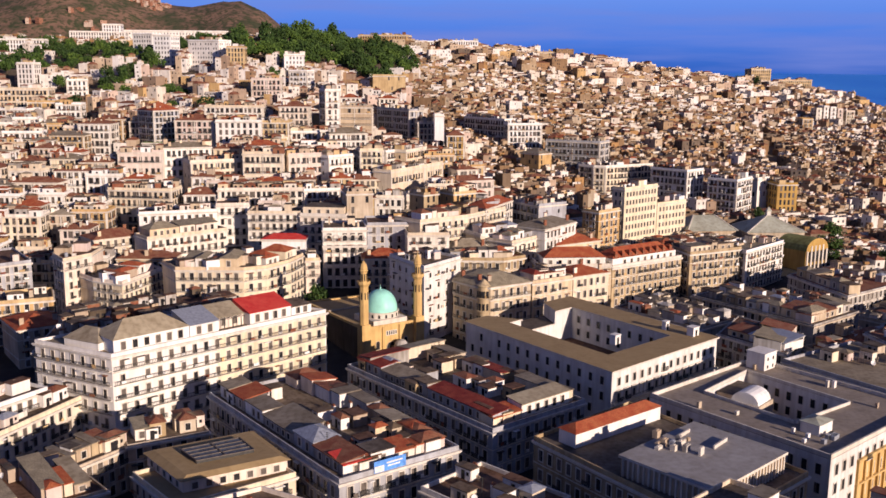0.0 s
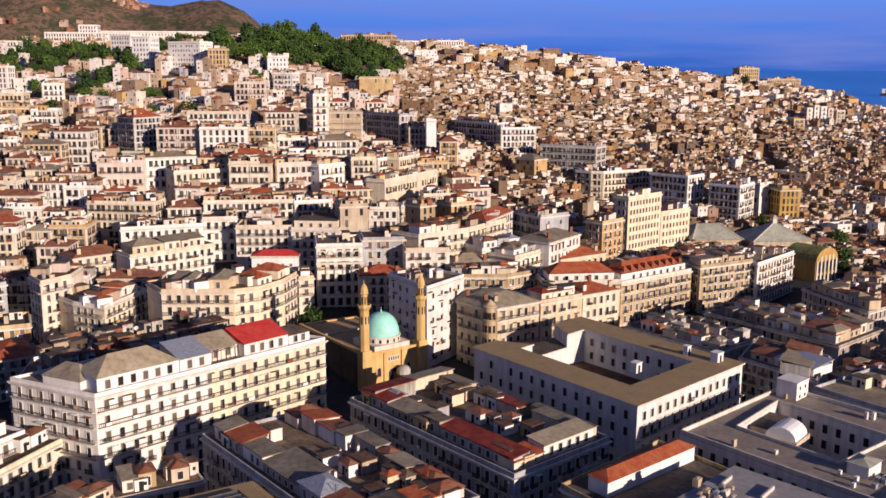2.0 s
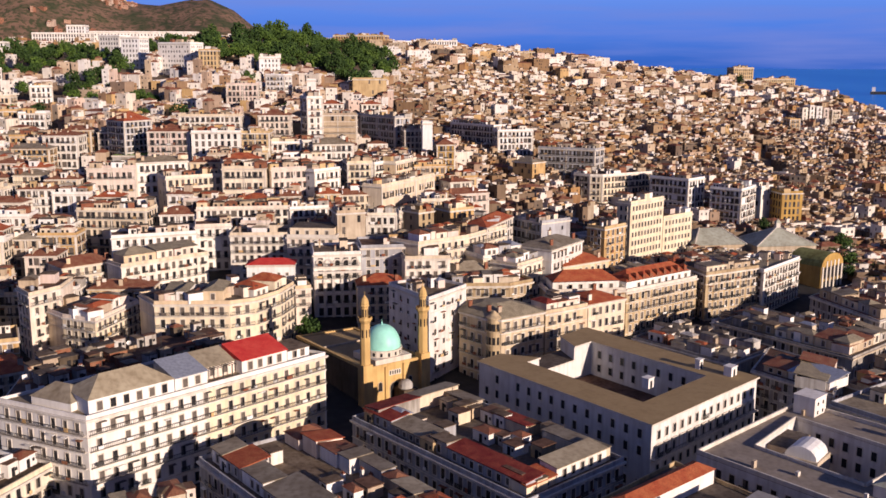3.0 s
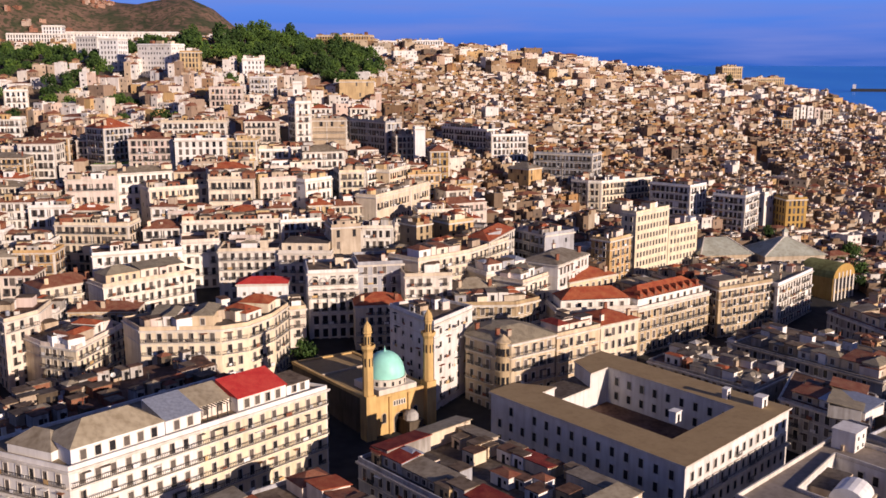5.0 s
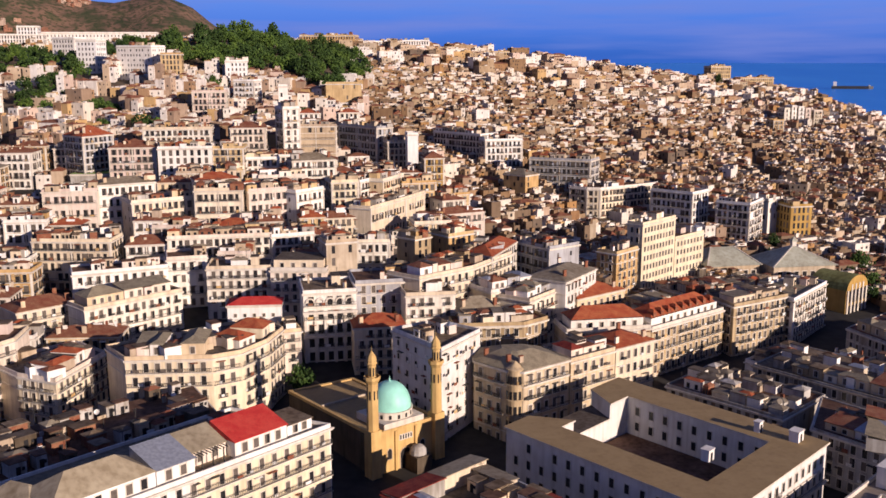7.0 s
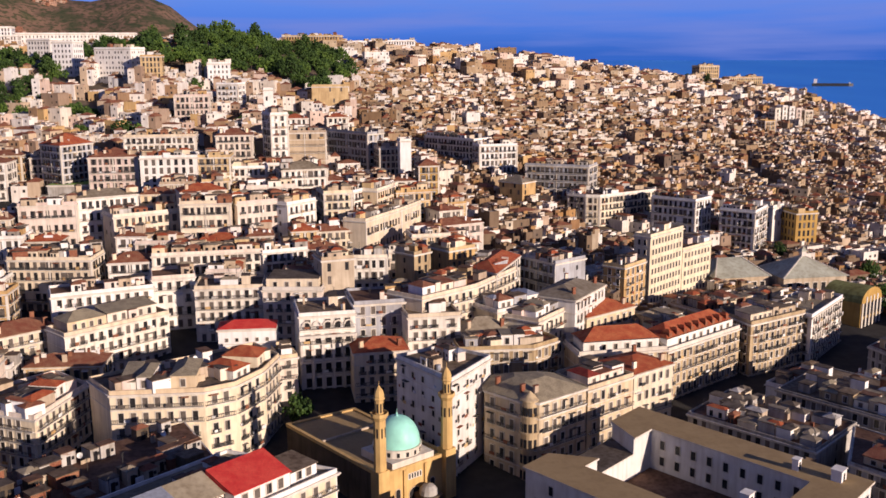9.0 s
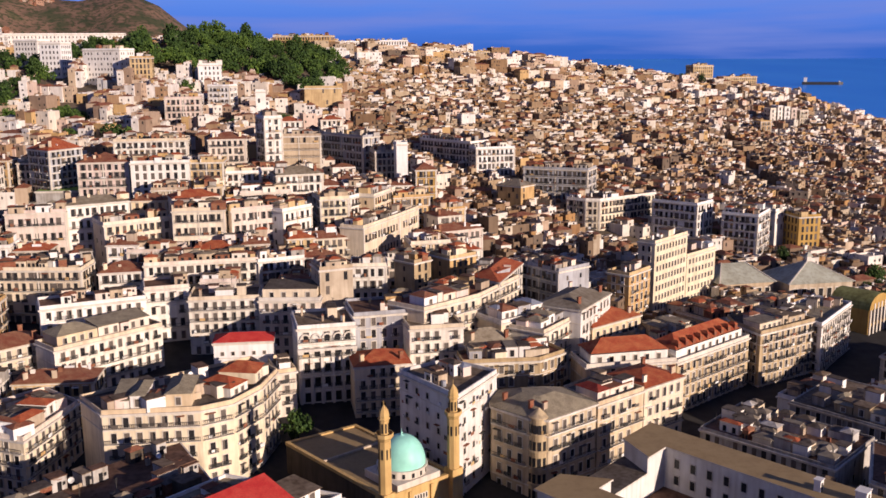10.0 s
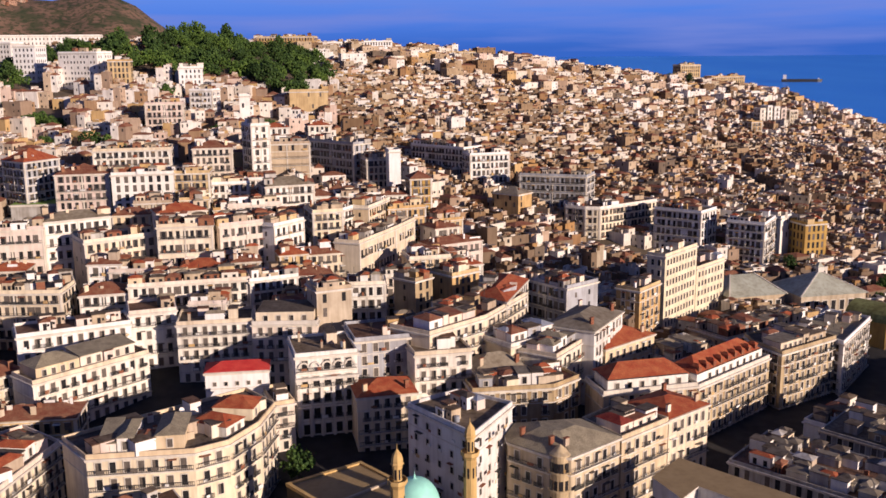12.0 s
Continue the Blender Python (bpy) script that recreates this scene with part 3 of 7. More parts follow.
def block(poly, fronts, top, base, storeys, wall, roof, label, name="apartment_building", sp=2.7, size=(1.2, 2.3), balc=0.3, long=(), attic=None, clut=6, far=False, rise=2.6, kinds=("shut", "shut", "half", "open"), trim="trim", parapet=0.8, group="", huts=("cream", "white", "sand", "pink"), skip=0.02, rows=()):
    """A street building: walls with string courses and a cornice, windows on its first `fronts` sides (and sparse ones behind), a roof.
    roof: a material, after "flat " for a terrace with parapets, or after "hip " for a pitched one."""
    r = random.Random(int(abs(poly[0][0] * 31 + poly[0][1] * 17) * 10))
    o = (sum(p[0] for p in poly) / len(poly), sum(p[1] for p in poly) / len(poly), base)
    b = thing(name, o, label, "building", group)
    if not far and not long and balc >= 0.3 and storeys > 3 and wall in ("cream", "white"):
        long, balc = tuple(r.sample(range(1, storeys), 2)), 0.7
    USED.append(poly)
    g = Geo()
    g.prism(poly, base - 6, top, 0)
    fh = (top - 0.6 - base) / storeys
    part("wall", g, [wall], b, "", o)
    g = Geo()
    g.prism(grow(poly, 0.45), top - 0.55, top - 0.2, 0, None, True)
    g.prism(grow(poly, 0.28), top - 0.8, top - 0.55, 0, None, True)
    if name != "town_house":
        part("cornice", g, [trim], b, "", o)
    if not far:
        for s in (1, storeys - 1):
            g = Geo()
            g.prism(grow(poly, 0.12), base + s * fh + 0.05, base + s * fh + 0.25, 0, None, True)
            part("string_course", g, [trim], b, "", o)
    n = len(poly)
    joined = Geo() if far else None
    if name == "town_house":
        joined.prism(grow(poly, 0.4), top - 0.5, top - 0.2, 2, None, True)
    for i in range(n):
        if i < fronts:
            facade(poly[i], poly[(i + 1) % n], top, base, storeys, b, o, r, sp, size, kinds, balc, long, joined, skip)
        elif far:
            facade(poly[i], poly[(i + 1) % n], top, base, storeys, b, o, r, sp * 2.5, (0.9, 1.4), kinds, 0, (), joined, 0.3)
    if not far and balc > 0 and name != "theatre":
        g = Geo()
        for i in range(fronts):
            a, d = Vector(poly[i]), Vector(poly[(i + 1) % n]) - Vector(poly[i])
            ln, ang = d.length, math.atan2(d.y, d.x)
            d.normalize()
            for s in range(1, storeys):
                x = r.uniform(1.0, 4.0)
                while x < ln - 1.2:
                    w, z = r.uniform(0.5, 1.7), base + s * fh + fh * 0.2
                    e = a + d * x + Vector((d.y, -d.x)) * 0.83
                    k = r.random()
                    if k < 0.5:
                        g.box((e.x, e.y), ang, w, 0.05, z + r.uniform(0.1, 0.4), z + r.uniform(0.8, 1.15), r.choice((0, 1, 2, 3, 4)))
                    elif k < 0.75:
                        e = a + d * x + Vector((d.y, -d.x)) * 0.4
                        g.box((e.x, e.y), ang, w + 0.6, 0.8, z + fh * 0.62, z + fh * 0.62 + 0.14, r.choice((0, 2, 3, 4)))
                    else:
                        e = a + d * x + Vector((d.y, -d.x)) * 0.16
                        g.box((e.x, e.y), ang, 0.8, 0.3, z + 0.1, z + 0.65, 0)
                    x += w + r.uniform(1.2, 6.5)
        if g.f:
            tagged(part("washing", g, ["dish", "ochre", "tileold", "rail", "shutter"], b, "cloths, awnings and cooling boxes on the front", o), kind="stuff")
    if far and joined.f:
        tagged(part("fenestration", joined, ["dark", "shutter", "trim", "rail", "ochre", "dish", "tileold"], b, "", o), kind="stuff")
    kind, mat = roof.split()
    body = poly
    if attic:
        inset, ah, amat, roofs = attic
        body = grow(poly, -inset)
        g = Geo()
        g.prism(body, top - 0.1, top + ah, 0)
        part("attic", g, [amat], b, "", o)
        jj = Geo() if far else None
        for i in range(fronts):
            facade(body[i], body[(i + 1) % n], top + ah, top - 0.2, 1, b, o, r, 3.2, (1.1, 1.7), kinds, 0, (), jj, 0.1)
        if far and jj.f:
            tagged(part("fenestration", jj, ["dark", "shutter", "trim", "rail", "ochre", "dish", "tileold"], b, "", o), kind="stuff")
        g = Geo()
        g.prism(grow(poly, -0.02), top - 0.19, top + 0.02, 0)
        part("terrace", g, ["roof"], b, "", o)
        z = top + ah
    else:
        z = top
    if kind == "hip":
        g = Geo()
        g.hip(body, z, rise, 0, 0.35, 0.0 if n == 4 else 0.3)
        part("roof", g, [mat], b, "", o)
    else:
        g = Geo()
        g.prism(grow(body, -0.02), z - 0.15, z + 0.03, 0)
        part("roof", g, [mat], b, "", o)
    if kind == "flat" and parapet or attic:
        g = Geo()
        outer, inner = grow(poly, 0.02), grow(poly, -0.28)
        hp = parapet or 0.8
        g.ring(outer, inner, top - 0.2, top + hp)
        part("parapet", g, [wall if not attic else trim], b, "", o)
    if far and name != "apartment_tower" and clut and top < 60:
        a, c = Vector(poly[0]), Vector(poly[1])
        d = (c - a).normalized()
        m, x, g = Vector((-d.y, d.x)), 0.8, Geo()
        while x < (c - a).length - 2.5 and kind == "flat":
            w, dp, h = r.uniform(1.6, 5.0), r.uniform(2.0, 4.0), r.uniform(1.7, 2.8)
            if x + w < (c - a).length - 0.5 and r.random() < 0.6:
                e = a + d * (x + w / 2) + m * (r.uniform(0.4, 2.2) + dp / 2)
                g.box((e.x, e.y), math.atan2(d.y, d.x), w, dp, z - 0.1, z + h, r.choice((0, 0, 1, 2, 8, 4)), None, False)
                g.hip(rect((e.x, e.y), math.atan2(d.y, d.x), w, dp), z + h, r.uniform(0.3, 0.9), r.choice((3, 4, 4, 5, 10)), 0.25)
                f = e - m * dp / 2
                for q in (-0.25, 0.25):
                    g.box((f.x + d.x * w * q, f.y + d.y * w * q), math.atan2(d.y, d.x), min(0.9, w * 0.3), 0.1, z + 0.2, z + 1.6, 6)
            x += w + r.uniform(0.1, 1.8)
        if g.f:
            tagged(part("terrace_clutter", g, PILE, b, "", o), kind="stuff")
    for edge, segs in rows:
        attic_row(b, o, poly[edge], poly[(edge + 1) % n], top, segs, r, 2.0, wall in ("grey", "sand"))
    if clut:
        if kind == "flat" and far:
            roof_pile(body, z, clut * 3 + 6, b, o, r, False, wall == "grey")
        elif kind == "flat":
            if wall == "grey":
                roof_clutter(body, z, clut, b, o, r, huts, 6, 0.9, ("roofgrey", "sheet", "slate", "roof", "tileold"))
            else:
                roof_clutter(body, z, clut, b, o, r, huts)
        else:
            if far:
                roof_pile(body, z + rise * 0.25, clut * 2 + 2, b, o, r, True)
            for k in range(1 if name == "town_house" else min(3, clut)):
                c = body[k % n]
                cx, cy = c[0] * 0.7 + o[0] * 0.3, c[1] * 0.7 + o[1] * 0.3
                g = Geo()
                g.box((cx, cy), 0.6, 1.2, 0.6, z, z + rise * 0.6 + 1.1, 0, None, False)
                g.box((cx, cy), 0.6, 1.4, 0.8, z + rise * 0.6 + 1.1, z + rise * 0.6 + 1.25, 1)
                part("chimney", g, [r.choice(("cream", "tileold", "sand")), "tileold"], b, "", o)
    return b

# ---- ground, sea, far hill ----
def lay_ground():
    xs = sorted(set([-2600, -2000, -1600] + list(range(-1300, -300, 40)) + list(range(-300, 460, 20)) + list(range(460, 900, 40)) + [1000, 1600, 2600]))
    ys = sorted(set([-900, -500, -200, -60] + list(range(0, 1200, 20)) + list(range(1200, 2300, 50)) + [2500, 3000]))
    g = Geo()
    g.v = [(x, y, ground(x, y) if y > 60 else 0.0) for y in ys for x in xs]
    w = len(xs)
    for j in range(len(ys) - 1):
        for i in range(w - 1):
            g.f.append((j * w + i, j * w + i + 1, (j + 1) * w + i + 1, (j + 1) * w + i))
            y, x = ys[j], xs[i]
            g.m.append(0 if y < 470 else 2 if (x < -120 and y > 1080) else 1)
    ob = new("ground", g.mesh("ground", ["road", "earth", "hill"], smooth=True))
    tagged(ob, "dark street asphalt rising into bare earthy hillside", "ground", kind="structure")


lay_ground()


def lay_sea():
    g = Geo()
    rings, n = [0, 600, 1200, 1800, 2400, 3000, 3600, 4200, 4700], 72
    for r in rings:
        z = -26 + 84 * max(0.0, (r - 1500) / 3200) ** 1.5
        g.v.extend((r * math.sin(2 * math.pi * i / n), r * math.cos(2 * math.pi * i / n), z) for i in range(n))
    for j in range(len(rings) - 1):
        for i in range(n):
            k = (i + 1) % n
            g.f.append((j * n + i, (j + 1) * n + i, (j + 1) * n + k, j * n + k))
            g.m.append(0)
    me = g.mesh("water", ["sea"], smooth=True)
    tagged(new("water", me), "deep blue sea reaching to a hazy horizon", "sea", kind="structure")


lay_sea()


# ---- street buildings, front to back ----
block([(-24.0, 233.7), (10.7, 190.4), (32.7, 209.1), (-2.0, 252.3)], 2, 11.5, 0.0, 3, "shadeblue", "flat roof", "pale shaded apartment block with red tiled attic roofs", balc=0.5, rows=((0, ((0.2, "shadeblue", "tiledark", 4.6), (0.26, "grey", "roofgrey", 4.8), (0.1, "grey", "flat roof", 3.5), (0.44, "shadeblue", "tiledark", 4.4))), (1, ((0.34, "cream", "tile", 4.6), (0.62, "cream", "roofsand", 4.4), (0.04, "", "", 0))), (2, ((0.3, "cream", "flat roofgrey", 4), (0.08, "", "", 0), (0.26, "cream", "tiledark", 4.5), (0.1, "", "", 0), (0.26, "sand", "roofgrey", 4))), (3, ((0.5, "cream", "roofsand", 4.4), (0.5, "grey", "tiledark", 4.8)))), clut=44, huts=("tan", "cream", "white", "cream", "shadeblue"), name="apartment_block")
block([(-53.5, 210.4), (-18.6, 163.9), (3.4, 180.1), (-31.4, 226.6)], 2, 12.0, 0.0, 3, "shadeblue", "flat roof", "pale apartment block with cluttered terraces and red roofs", balc=0.5, rows=((0, ((0.1, "white", "roofgrey", 5), (0.14, "grey", "tile", 6), (0.16, "white", "flat roofgrey", 5), (0.25, "grey", "roofgrey", 7), (0.15, "shadeblue", "hip sheet", 6), (0.2, "grey", "tileold", 5))), (1, ((0.26, "white", "red", 5), (0.24, "white", "flat roof", 5), (0.2, "cream", "tile", 5), (0.3, "cream", "flat tile", 4))), (2, 9)), clut=42, huts=("white", "white", "cream", "shadeblue", "sand"), name="apartment_block")
block([(-58.6, 170.9), (-46.5, 156.9), (-27.7, 171.4), (-39.7, 185.4)], 2, 10.0, 0.0, 3, "cream", "flat roofbrown", "cream terrace building under a skylit hipped roof", clut=0)
block([(-98.9, 175.1), (-84.0, 214.4), (-96.1, 219.0), (-111.0, 179.7)], 1, 9.8, 0.0, 3, "cream", "flat roof", "cream building with a balustraded terrace", clut=8)
block([(-100.5, 192.5), (-90.6, 210.6), (-99.3, 215.4), (-109.3, 197.3)], 1, 13.0, 0.0, 4, "white", "flat roof", "white house with rooftop rooms", clut=4)
block([(-81.8, 142.7), (-70.1, 153.9), (-60.4, 162.3), (-76.6, 180.0), (-98.0, 160.4)], 2, 11.0, 0.0, 3, "sand", "flat roof", "sand-coloured block with patched sloping roofs", clut=14, parapet=0.3, rows=((0, ((0.3, "sand", "roofgrey", 12), (0.3, "sand", "hip tileold", 9), (0.4, "cream", "slate", 13))), (1, ((0.45, "sand", "slate", 12), (0.2, "cream", "tile", 6), (0.35, "sand", "roofgrey", 10)))))
block([(-72.0, 173.6), (-64.1, 186.3), (-71.7, 191.0), (-79.6, 178.3)], 1, 9.5, 0.0, 3, "sand", "flat roof", "old house with patched sheet and tile roofs", clut=6, parapet=0.3, rows=((0, 4),))
block([(-64.2, 185.1), (-49.4, 193.1), (-53.7, 201.0), (-68.5, 193.0)], 1, 10.0, 0.0, 3, "sand", "flat roof", "old house with small faded tile roofs", clut=6, parapet=0.3, rows=((0, 4),))
block([(18.6, 182.9), (44.7, 145.6), (67.7, 166.4), (41.6, 203.7)], 2, 13.0, 0.0, 3, "tan", "flat roof", "large stone theatre with a flat grey roof", clut=0, name="theatre", balc=0.1)
block([(87.8, 237.9), (109.4, 206.5), (134.1, 223.5), (112.5, 254.9)], 1, 12.5, 0.0, 3, "shadeblue", "flat roofgrey", "white terraced building with a row of roof posts", clut=12)
block([(78.0, 263.1), (90.9, 243.9), (102.6, 263.7), (89.8, 282.8)], 2, 12.5, 0.0, 4, "grey", "flat roof", "old house under sloping grey and red roofs", clut=8, parapet=0.3, rows=((0, ((0.38, "cream", "tileold", 6), (0.62, "white", "sheet", 8))), (1, 3)))
block([(82.6, 309.3), (109.0, 272.9), (129.5, 289.9), (103.0, 326.3)], 2, 12.5, 0.0, 4, "grey", "flat roof", "old block with mixed roofs and terraces", clut=34, parapet=0.3, balc=0, kinds=("bare", "shut"), trim="sand", skip=0.3, huts=("sand", "grey", "white", "tileold"), rows=((0, 7), (1, 4)))
block([(55.0, 298.8), (75.5, 273.0), (93.0, 287.6), (71.5, 313.5)], 1, 11.0, 0.0, 3, "grey", "flat roof", "low block with dark terraces full of dishes and small rooms", balc=0, clut=18, far=True, parapet=0.5)
block([(125.3, 340.7), (133.4, 308.0), (162.3, 329.9), (154.2, 362.5)], 2, 13.0, 0.0, 4, "grey", "flat tileold", "old block with reddish roofs", clut=30, parapet=0.3, balc=0, huts=("grey", "sand", "white", "ochre"), rows=((0, 5),))
block([(119.9, 263.6), (124.5, 237.2), (154.1, 258.7), (149.4, 285.1)], 2, 13.0, 0.0, 4, "grey", "flat tileold", "old block with red roofs and terraces", clut=30, parapet=0.3, balc=0, huts=("grey", "sand", "white", "cream"))
block([(-3.7, 163.3), (11.7, 148.4), (23.1, 159.8), (7.7, 174.7)], 2, 11.0, 0.0, 3, "cream", "flat roof", "low block with white rooftop rooms", clut=12, huts=("white", "white", "cream"))
block([(-98.5, 222.5), (-55.5, 264.0), (-66.0, 287.0), (-104.0, 258.0)], 1, 18.5, 0.0, 5, "grey", "flat roof", "dark-roofed block crowded with chimneys and aerials", clut=76, parapet=0, balc=0, huts=("grey", "shadestone", "sand", "tileold", "grey"))
block([(-126.5, 305.1), (-119.6, 296.2), (-114.0, 305.6), (-114.5, 317.6), (-126.9, 317.1)], 2, 25.5, 5.5, 6, "cream", "flat roof", "tall cream apartment house beside a narrow street", long=(5,), clut=5)
block([(-109.8, 294.3), (-99.0, 289.1), (-93.1, 311.0), (-103.8, 321.6), (-120.4, 304.9)], 2, 19.8, 4.2, 5, "cream", "flat roof", "white corner apartment house with wrapping balconies", long=(2, 3, 4), clut=14, rows=((0, 2), (1, 5)))
block([(-164.0, 318.0), (-148.5, 296.5), (-135.0, 308.5), (-150.5, 330.0)], 2, 22.5, 5.2, 6, "shadeblue", "flat roof", "pale apartment house with blue shade in its wall colour", clut=6)
block([(-117.7, 256.6), (-107.5, 264.6), (-117.4, 277.2), (-127.6, 269.2)], 1, 14.0, 2.6, 4, "sand", "hip tile", "low house with a red hipped tile roof", clut=2)
block([(-142.6, 269.3), (-116.8, 280.3), (-122.3, 293.2), (-148.1, 282.2)], 1, 17.0, 3.7, 4, "ochre", "flat roof", "ochre stepped house with bare walls", clut=5)
block([(-83.1, 291.8), (-61.9, 291.8), (-55.4, 295.2), (-49.8, 304.4), (-46.8, 315.9), (-54.0, 326.7), (-90.3, 302.6)], 4, 24.0, 2.0, 6, "cream", "flat roof", "cream curved corner apartment house with long balconies", long=(4, 5), balc=0.9, clut=16, rows=((0, ((0.22, "cream", "slate", 10), (0.2, "white", "hip slate", 10), (0.24, "pink", "hip tileold", 6), (0.34, "cream", "hip slate", 12))), (2, ((0.98, "cream", "hip tile", 9),)), (3, ((0.94, "cream", "hip tile", 9),))), name="corner_building")
block([(-104.8, 334.8), (-81.2, 355.8), (-88.2, 363.6), (-111.8, 342.6)], 1, 25.6, 11.1, 4, "cream", "flat roof", "cream apartment row under brown sloping roofs", balc=0.5, clut=3, rows=((0, ((0.42, "cream", "hip slate", 8), (0.56, "cream", "slate", 7))),))
block([(-124.0, 335.5), (-110.1, 347.8), (-118.1, 356.8), (-132.0, 344.5)], 1, 25.0, 11.2, 4, "cream", "hip tileold", "cream house with a faded tile roof", rise=2.5)
block([(-114.0, 355.8), (-87.0, 365.2), (-90.8, 376.2), (-117.8, 366.8)], 1, 31.3, 12.0, 5, "white", "flat roof", "long white apartment row with terraces", clut=12)
block([(-64.7, 336.9), (-49.2, 337.0), (-49.3, 345.0), (-64.8, 344.9)], 1, 25.5, 9.2, 4, "white", "hip red", "small white house with a bright red roof", rise=1.6, balc=0, clut=0, size=(0.8, 1.0), sp=2.6, name="house")
block([(-47.6, 326.5), (-42.8, 327.9), (-46.3, 339.9), (-51.1, 338.5)], 1, 20.0, 7.7, 4, "cream", "flat roof", "cream house in the shade of the square", clut=3)
ornate = block([(-42.4, 333.6), (-27.1, 335.6), (-29.3, 351.5), (-44.6, 349.4)], 1, 29.5, 8.0, 5, "cream", "flat roof", "ornate cream building with arched windows and pilasters", balc=0.35, clut=7, kinds=("open", "bare"), size=(1.5, 2.6), sp=2.9)


def ornate_front(b):
    """Giant pilasters, a heavy cornice and a row of round arches on the front of the ornate building."""
    o = tuple(b.location)
    p, q = Vector((-42.4, 333.6)), Vector((-27.1, 335.6))
    u = (q - p).normalized()
    n, ang, ln = Vector((u.y, -u.x)), math.atan2(u.y, u.x), (q - p).length
    for k in range(6):
        e = p + u * (0.5 + k * (ln - 1.0) / 5) + n * 0.3
        g = Geo()
        g.box((e.x, e.y), ang, 0.75, 0.6, 8.0, 23.2, 0)
        g.box((e.x, e.y), ang, 1.05, 0.8, 22.4, 23.2, 0)
        part("pilaster", g, ["trim"], b, "", o)
    for z0, z1, by in ((23.2, 23.9, 1.1), (16.0, 16.4, 0.9)):
        e = (p + q) / 2 + n * by / 2
        g = Geo()
        g.box((e.x, e.y), ang, ln + 0.4, by, z0, z1, 0)
        part("cornice", g, ["trim"], b, "", o)
    for k in range(5):
        e = p + u * (0.5 + (k + 0.5) * (ln - 1.0) / 5)
        g = Geo()
        m = 9
        for by in (0.0, 0.45):
            for rad in (1.35, 0.95):
                g.v.extend((e.x + u.x * rad * math.cos(math.pi * i / (m - 1)) + n.x * by, e.y + u.y * rad * math.cos(math.pi * i / (m - 1)) + n.y * by, 26.6 + rad * math.sin(math.pi * i / (m - 1))) for i in range(m))
        for i in range(m - 1):
            g.f += [(2 * m + i, 2 * m + i + 1, 3 * m + i + 1, 3 * m + i), (i, i + 1, 2 * m + i + 1, 2 * m + i), (m + i + 1, m + i, 3 * m + i, 3 * m + i + 1)]
            g.m += [0, 0, 0]
        part("arch", g, ["trim"], b, "", o)


ornate_front(ornate)
block([(-27.8, 325.7), (-13.1, 327.3), (-14.4, 339.3), (-29.1, 337.7)], 1, 21.0, 5.0, 5, "cream", "hip tile", "low house with a bright clay tile roof", rise=2.6, clut=2)
block([(-27.4, 342.7), (-7.8, 345.5), (-10.0, 361.3), (-29.7, 358.5)], 1, 30.0, 9.0, 6, "shadeblue", "flat roof", "white apartment house partly in shade", clut=10, huts=("ochre", "sand", "tile", "cream"))
block([(-8.3, 340.6), (8.7, 353.8), (24.6, 376.0), (15.0, 384.9), (-17.8, 349.4)], 2, 31.5, 13.0, 5, "cream", "flat tileold", "long curving pale terrace of apartments", clut=26, balc=0.4, rows=((2, 5), (0, 4)), huts=("tan", "cream", "sand", "ochre"))
block([(-12.6, 336.5), (2.2, 337.6), (0.4, 350.0), (-14.5, 348.8)], 1, 27.5, 6.0, 6, "cream", "flat roof", "cream stepped apartment house", balc=0.5, long=(4,), clut=5)
block([(0.6, 327.0), (21.2, 327.0), (29.2, 333.0), (25.7, 341.4), (0.0, 335.0)], 2, 20.5, 2.0, 5, "tan", "flat tileold", "low tan corner terrace with patched roofs", clut=18, rows=((0, 5),))
block([(2.7, 335.4), (16.5, 337.6), (14.8, 347.6), (1.0, 345.4)], 1, 22.5, 8.0, 3, "sand", "hip roofgrey", "grey-roofed hall with a bare gable", rise=3.2, clut=2)
block([(13.7, 344.0), (30.8, 354.6), (24.8, 364.3), (7.7, 353.7)], 1, 26.0, 8.0, 5, "cream", "flat roofgrey", "cream house with a cluttered flat roof", clut=14, rows=((0, 3),))
block([(24.6, 338.2), (40.1, 356.5), (30.9, 364.3), (15.4, 346.0)], 1, 24.5, 7.0, 4, "cream", "flat tileold", "cream house with small red roofs on its terrace", clut=16, rows=((0, 4),))
block([(37.4, 347.8), (51.2, 366.0), (40.1, 374.5), (26.3, 356.2)], 1, 28.0, 8.0, 5, "chalk", "hip roofgrey", "pale house with a grey pyramid roof", rise=2.6, clut=3)
block([(42.4, 353.1), (60.9, 365.5), (53.6, 376.3), (35.2, 363.9)], 1, 21.0, 3.0, 4, "cream", "hip tile", "low house with red roofs", rise=2.4)
block([(3.3, 295.5), (10.4, 287.4), (14.6, 285.8), (27.7, 294.2), (22.0, 305.5), (4.0, 305.0)], 3, 20.5, 0.0, 5, "buff", "hip slate", "buff corner apartment house with a turret and grey roof", long=(2, 4), balc=0.9, rise=3, name="corner_building", clut=3, sp=2.9)
block([(28.2, 294.4), (42.0, 303.3), (34.4, 314.6), (22.6, 306.3)], 1, 19.8, 0.0, 5, "buff", "flat roof", "buff apartment house with deep balconies", long=(1, 2, 3), clut=8, rows=((0, ((0.36, "cream", "hip tiledark", 7), (0.64, "cream", "flat tileold", 4))),))
block([(42.3, 303.6), (55.0, 311.4), (47.8, 322.6), (35.1, 314.8)], 1, 20.0, 0.0, 5, "cream", "hip tile", "cream apartment house under a red roof", long=(2,), rise=2.2)
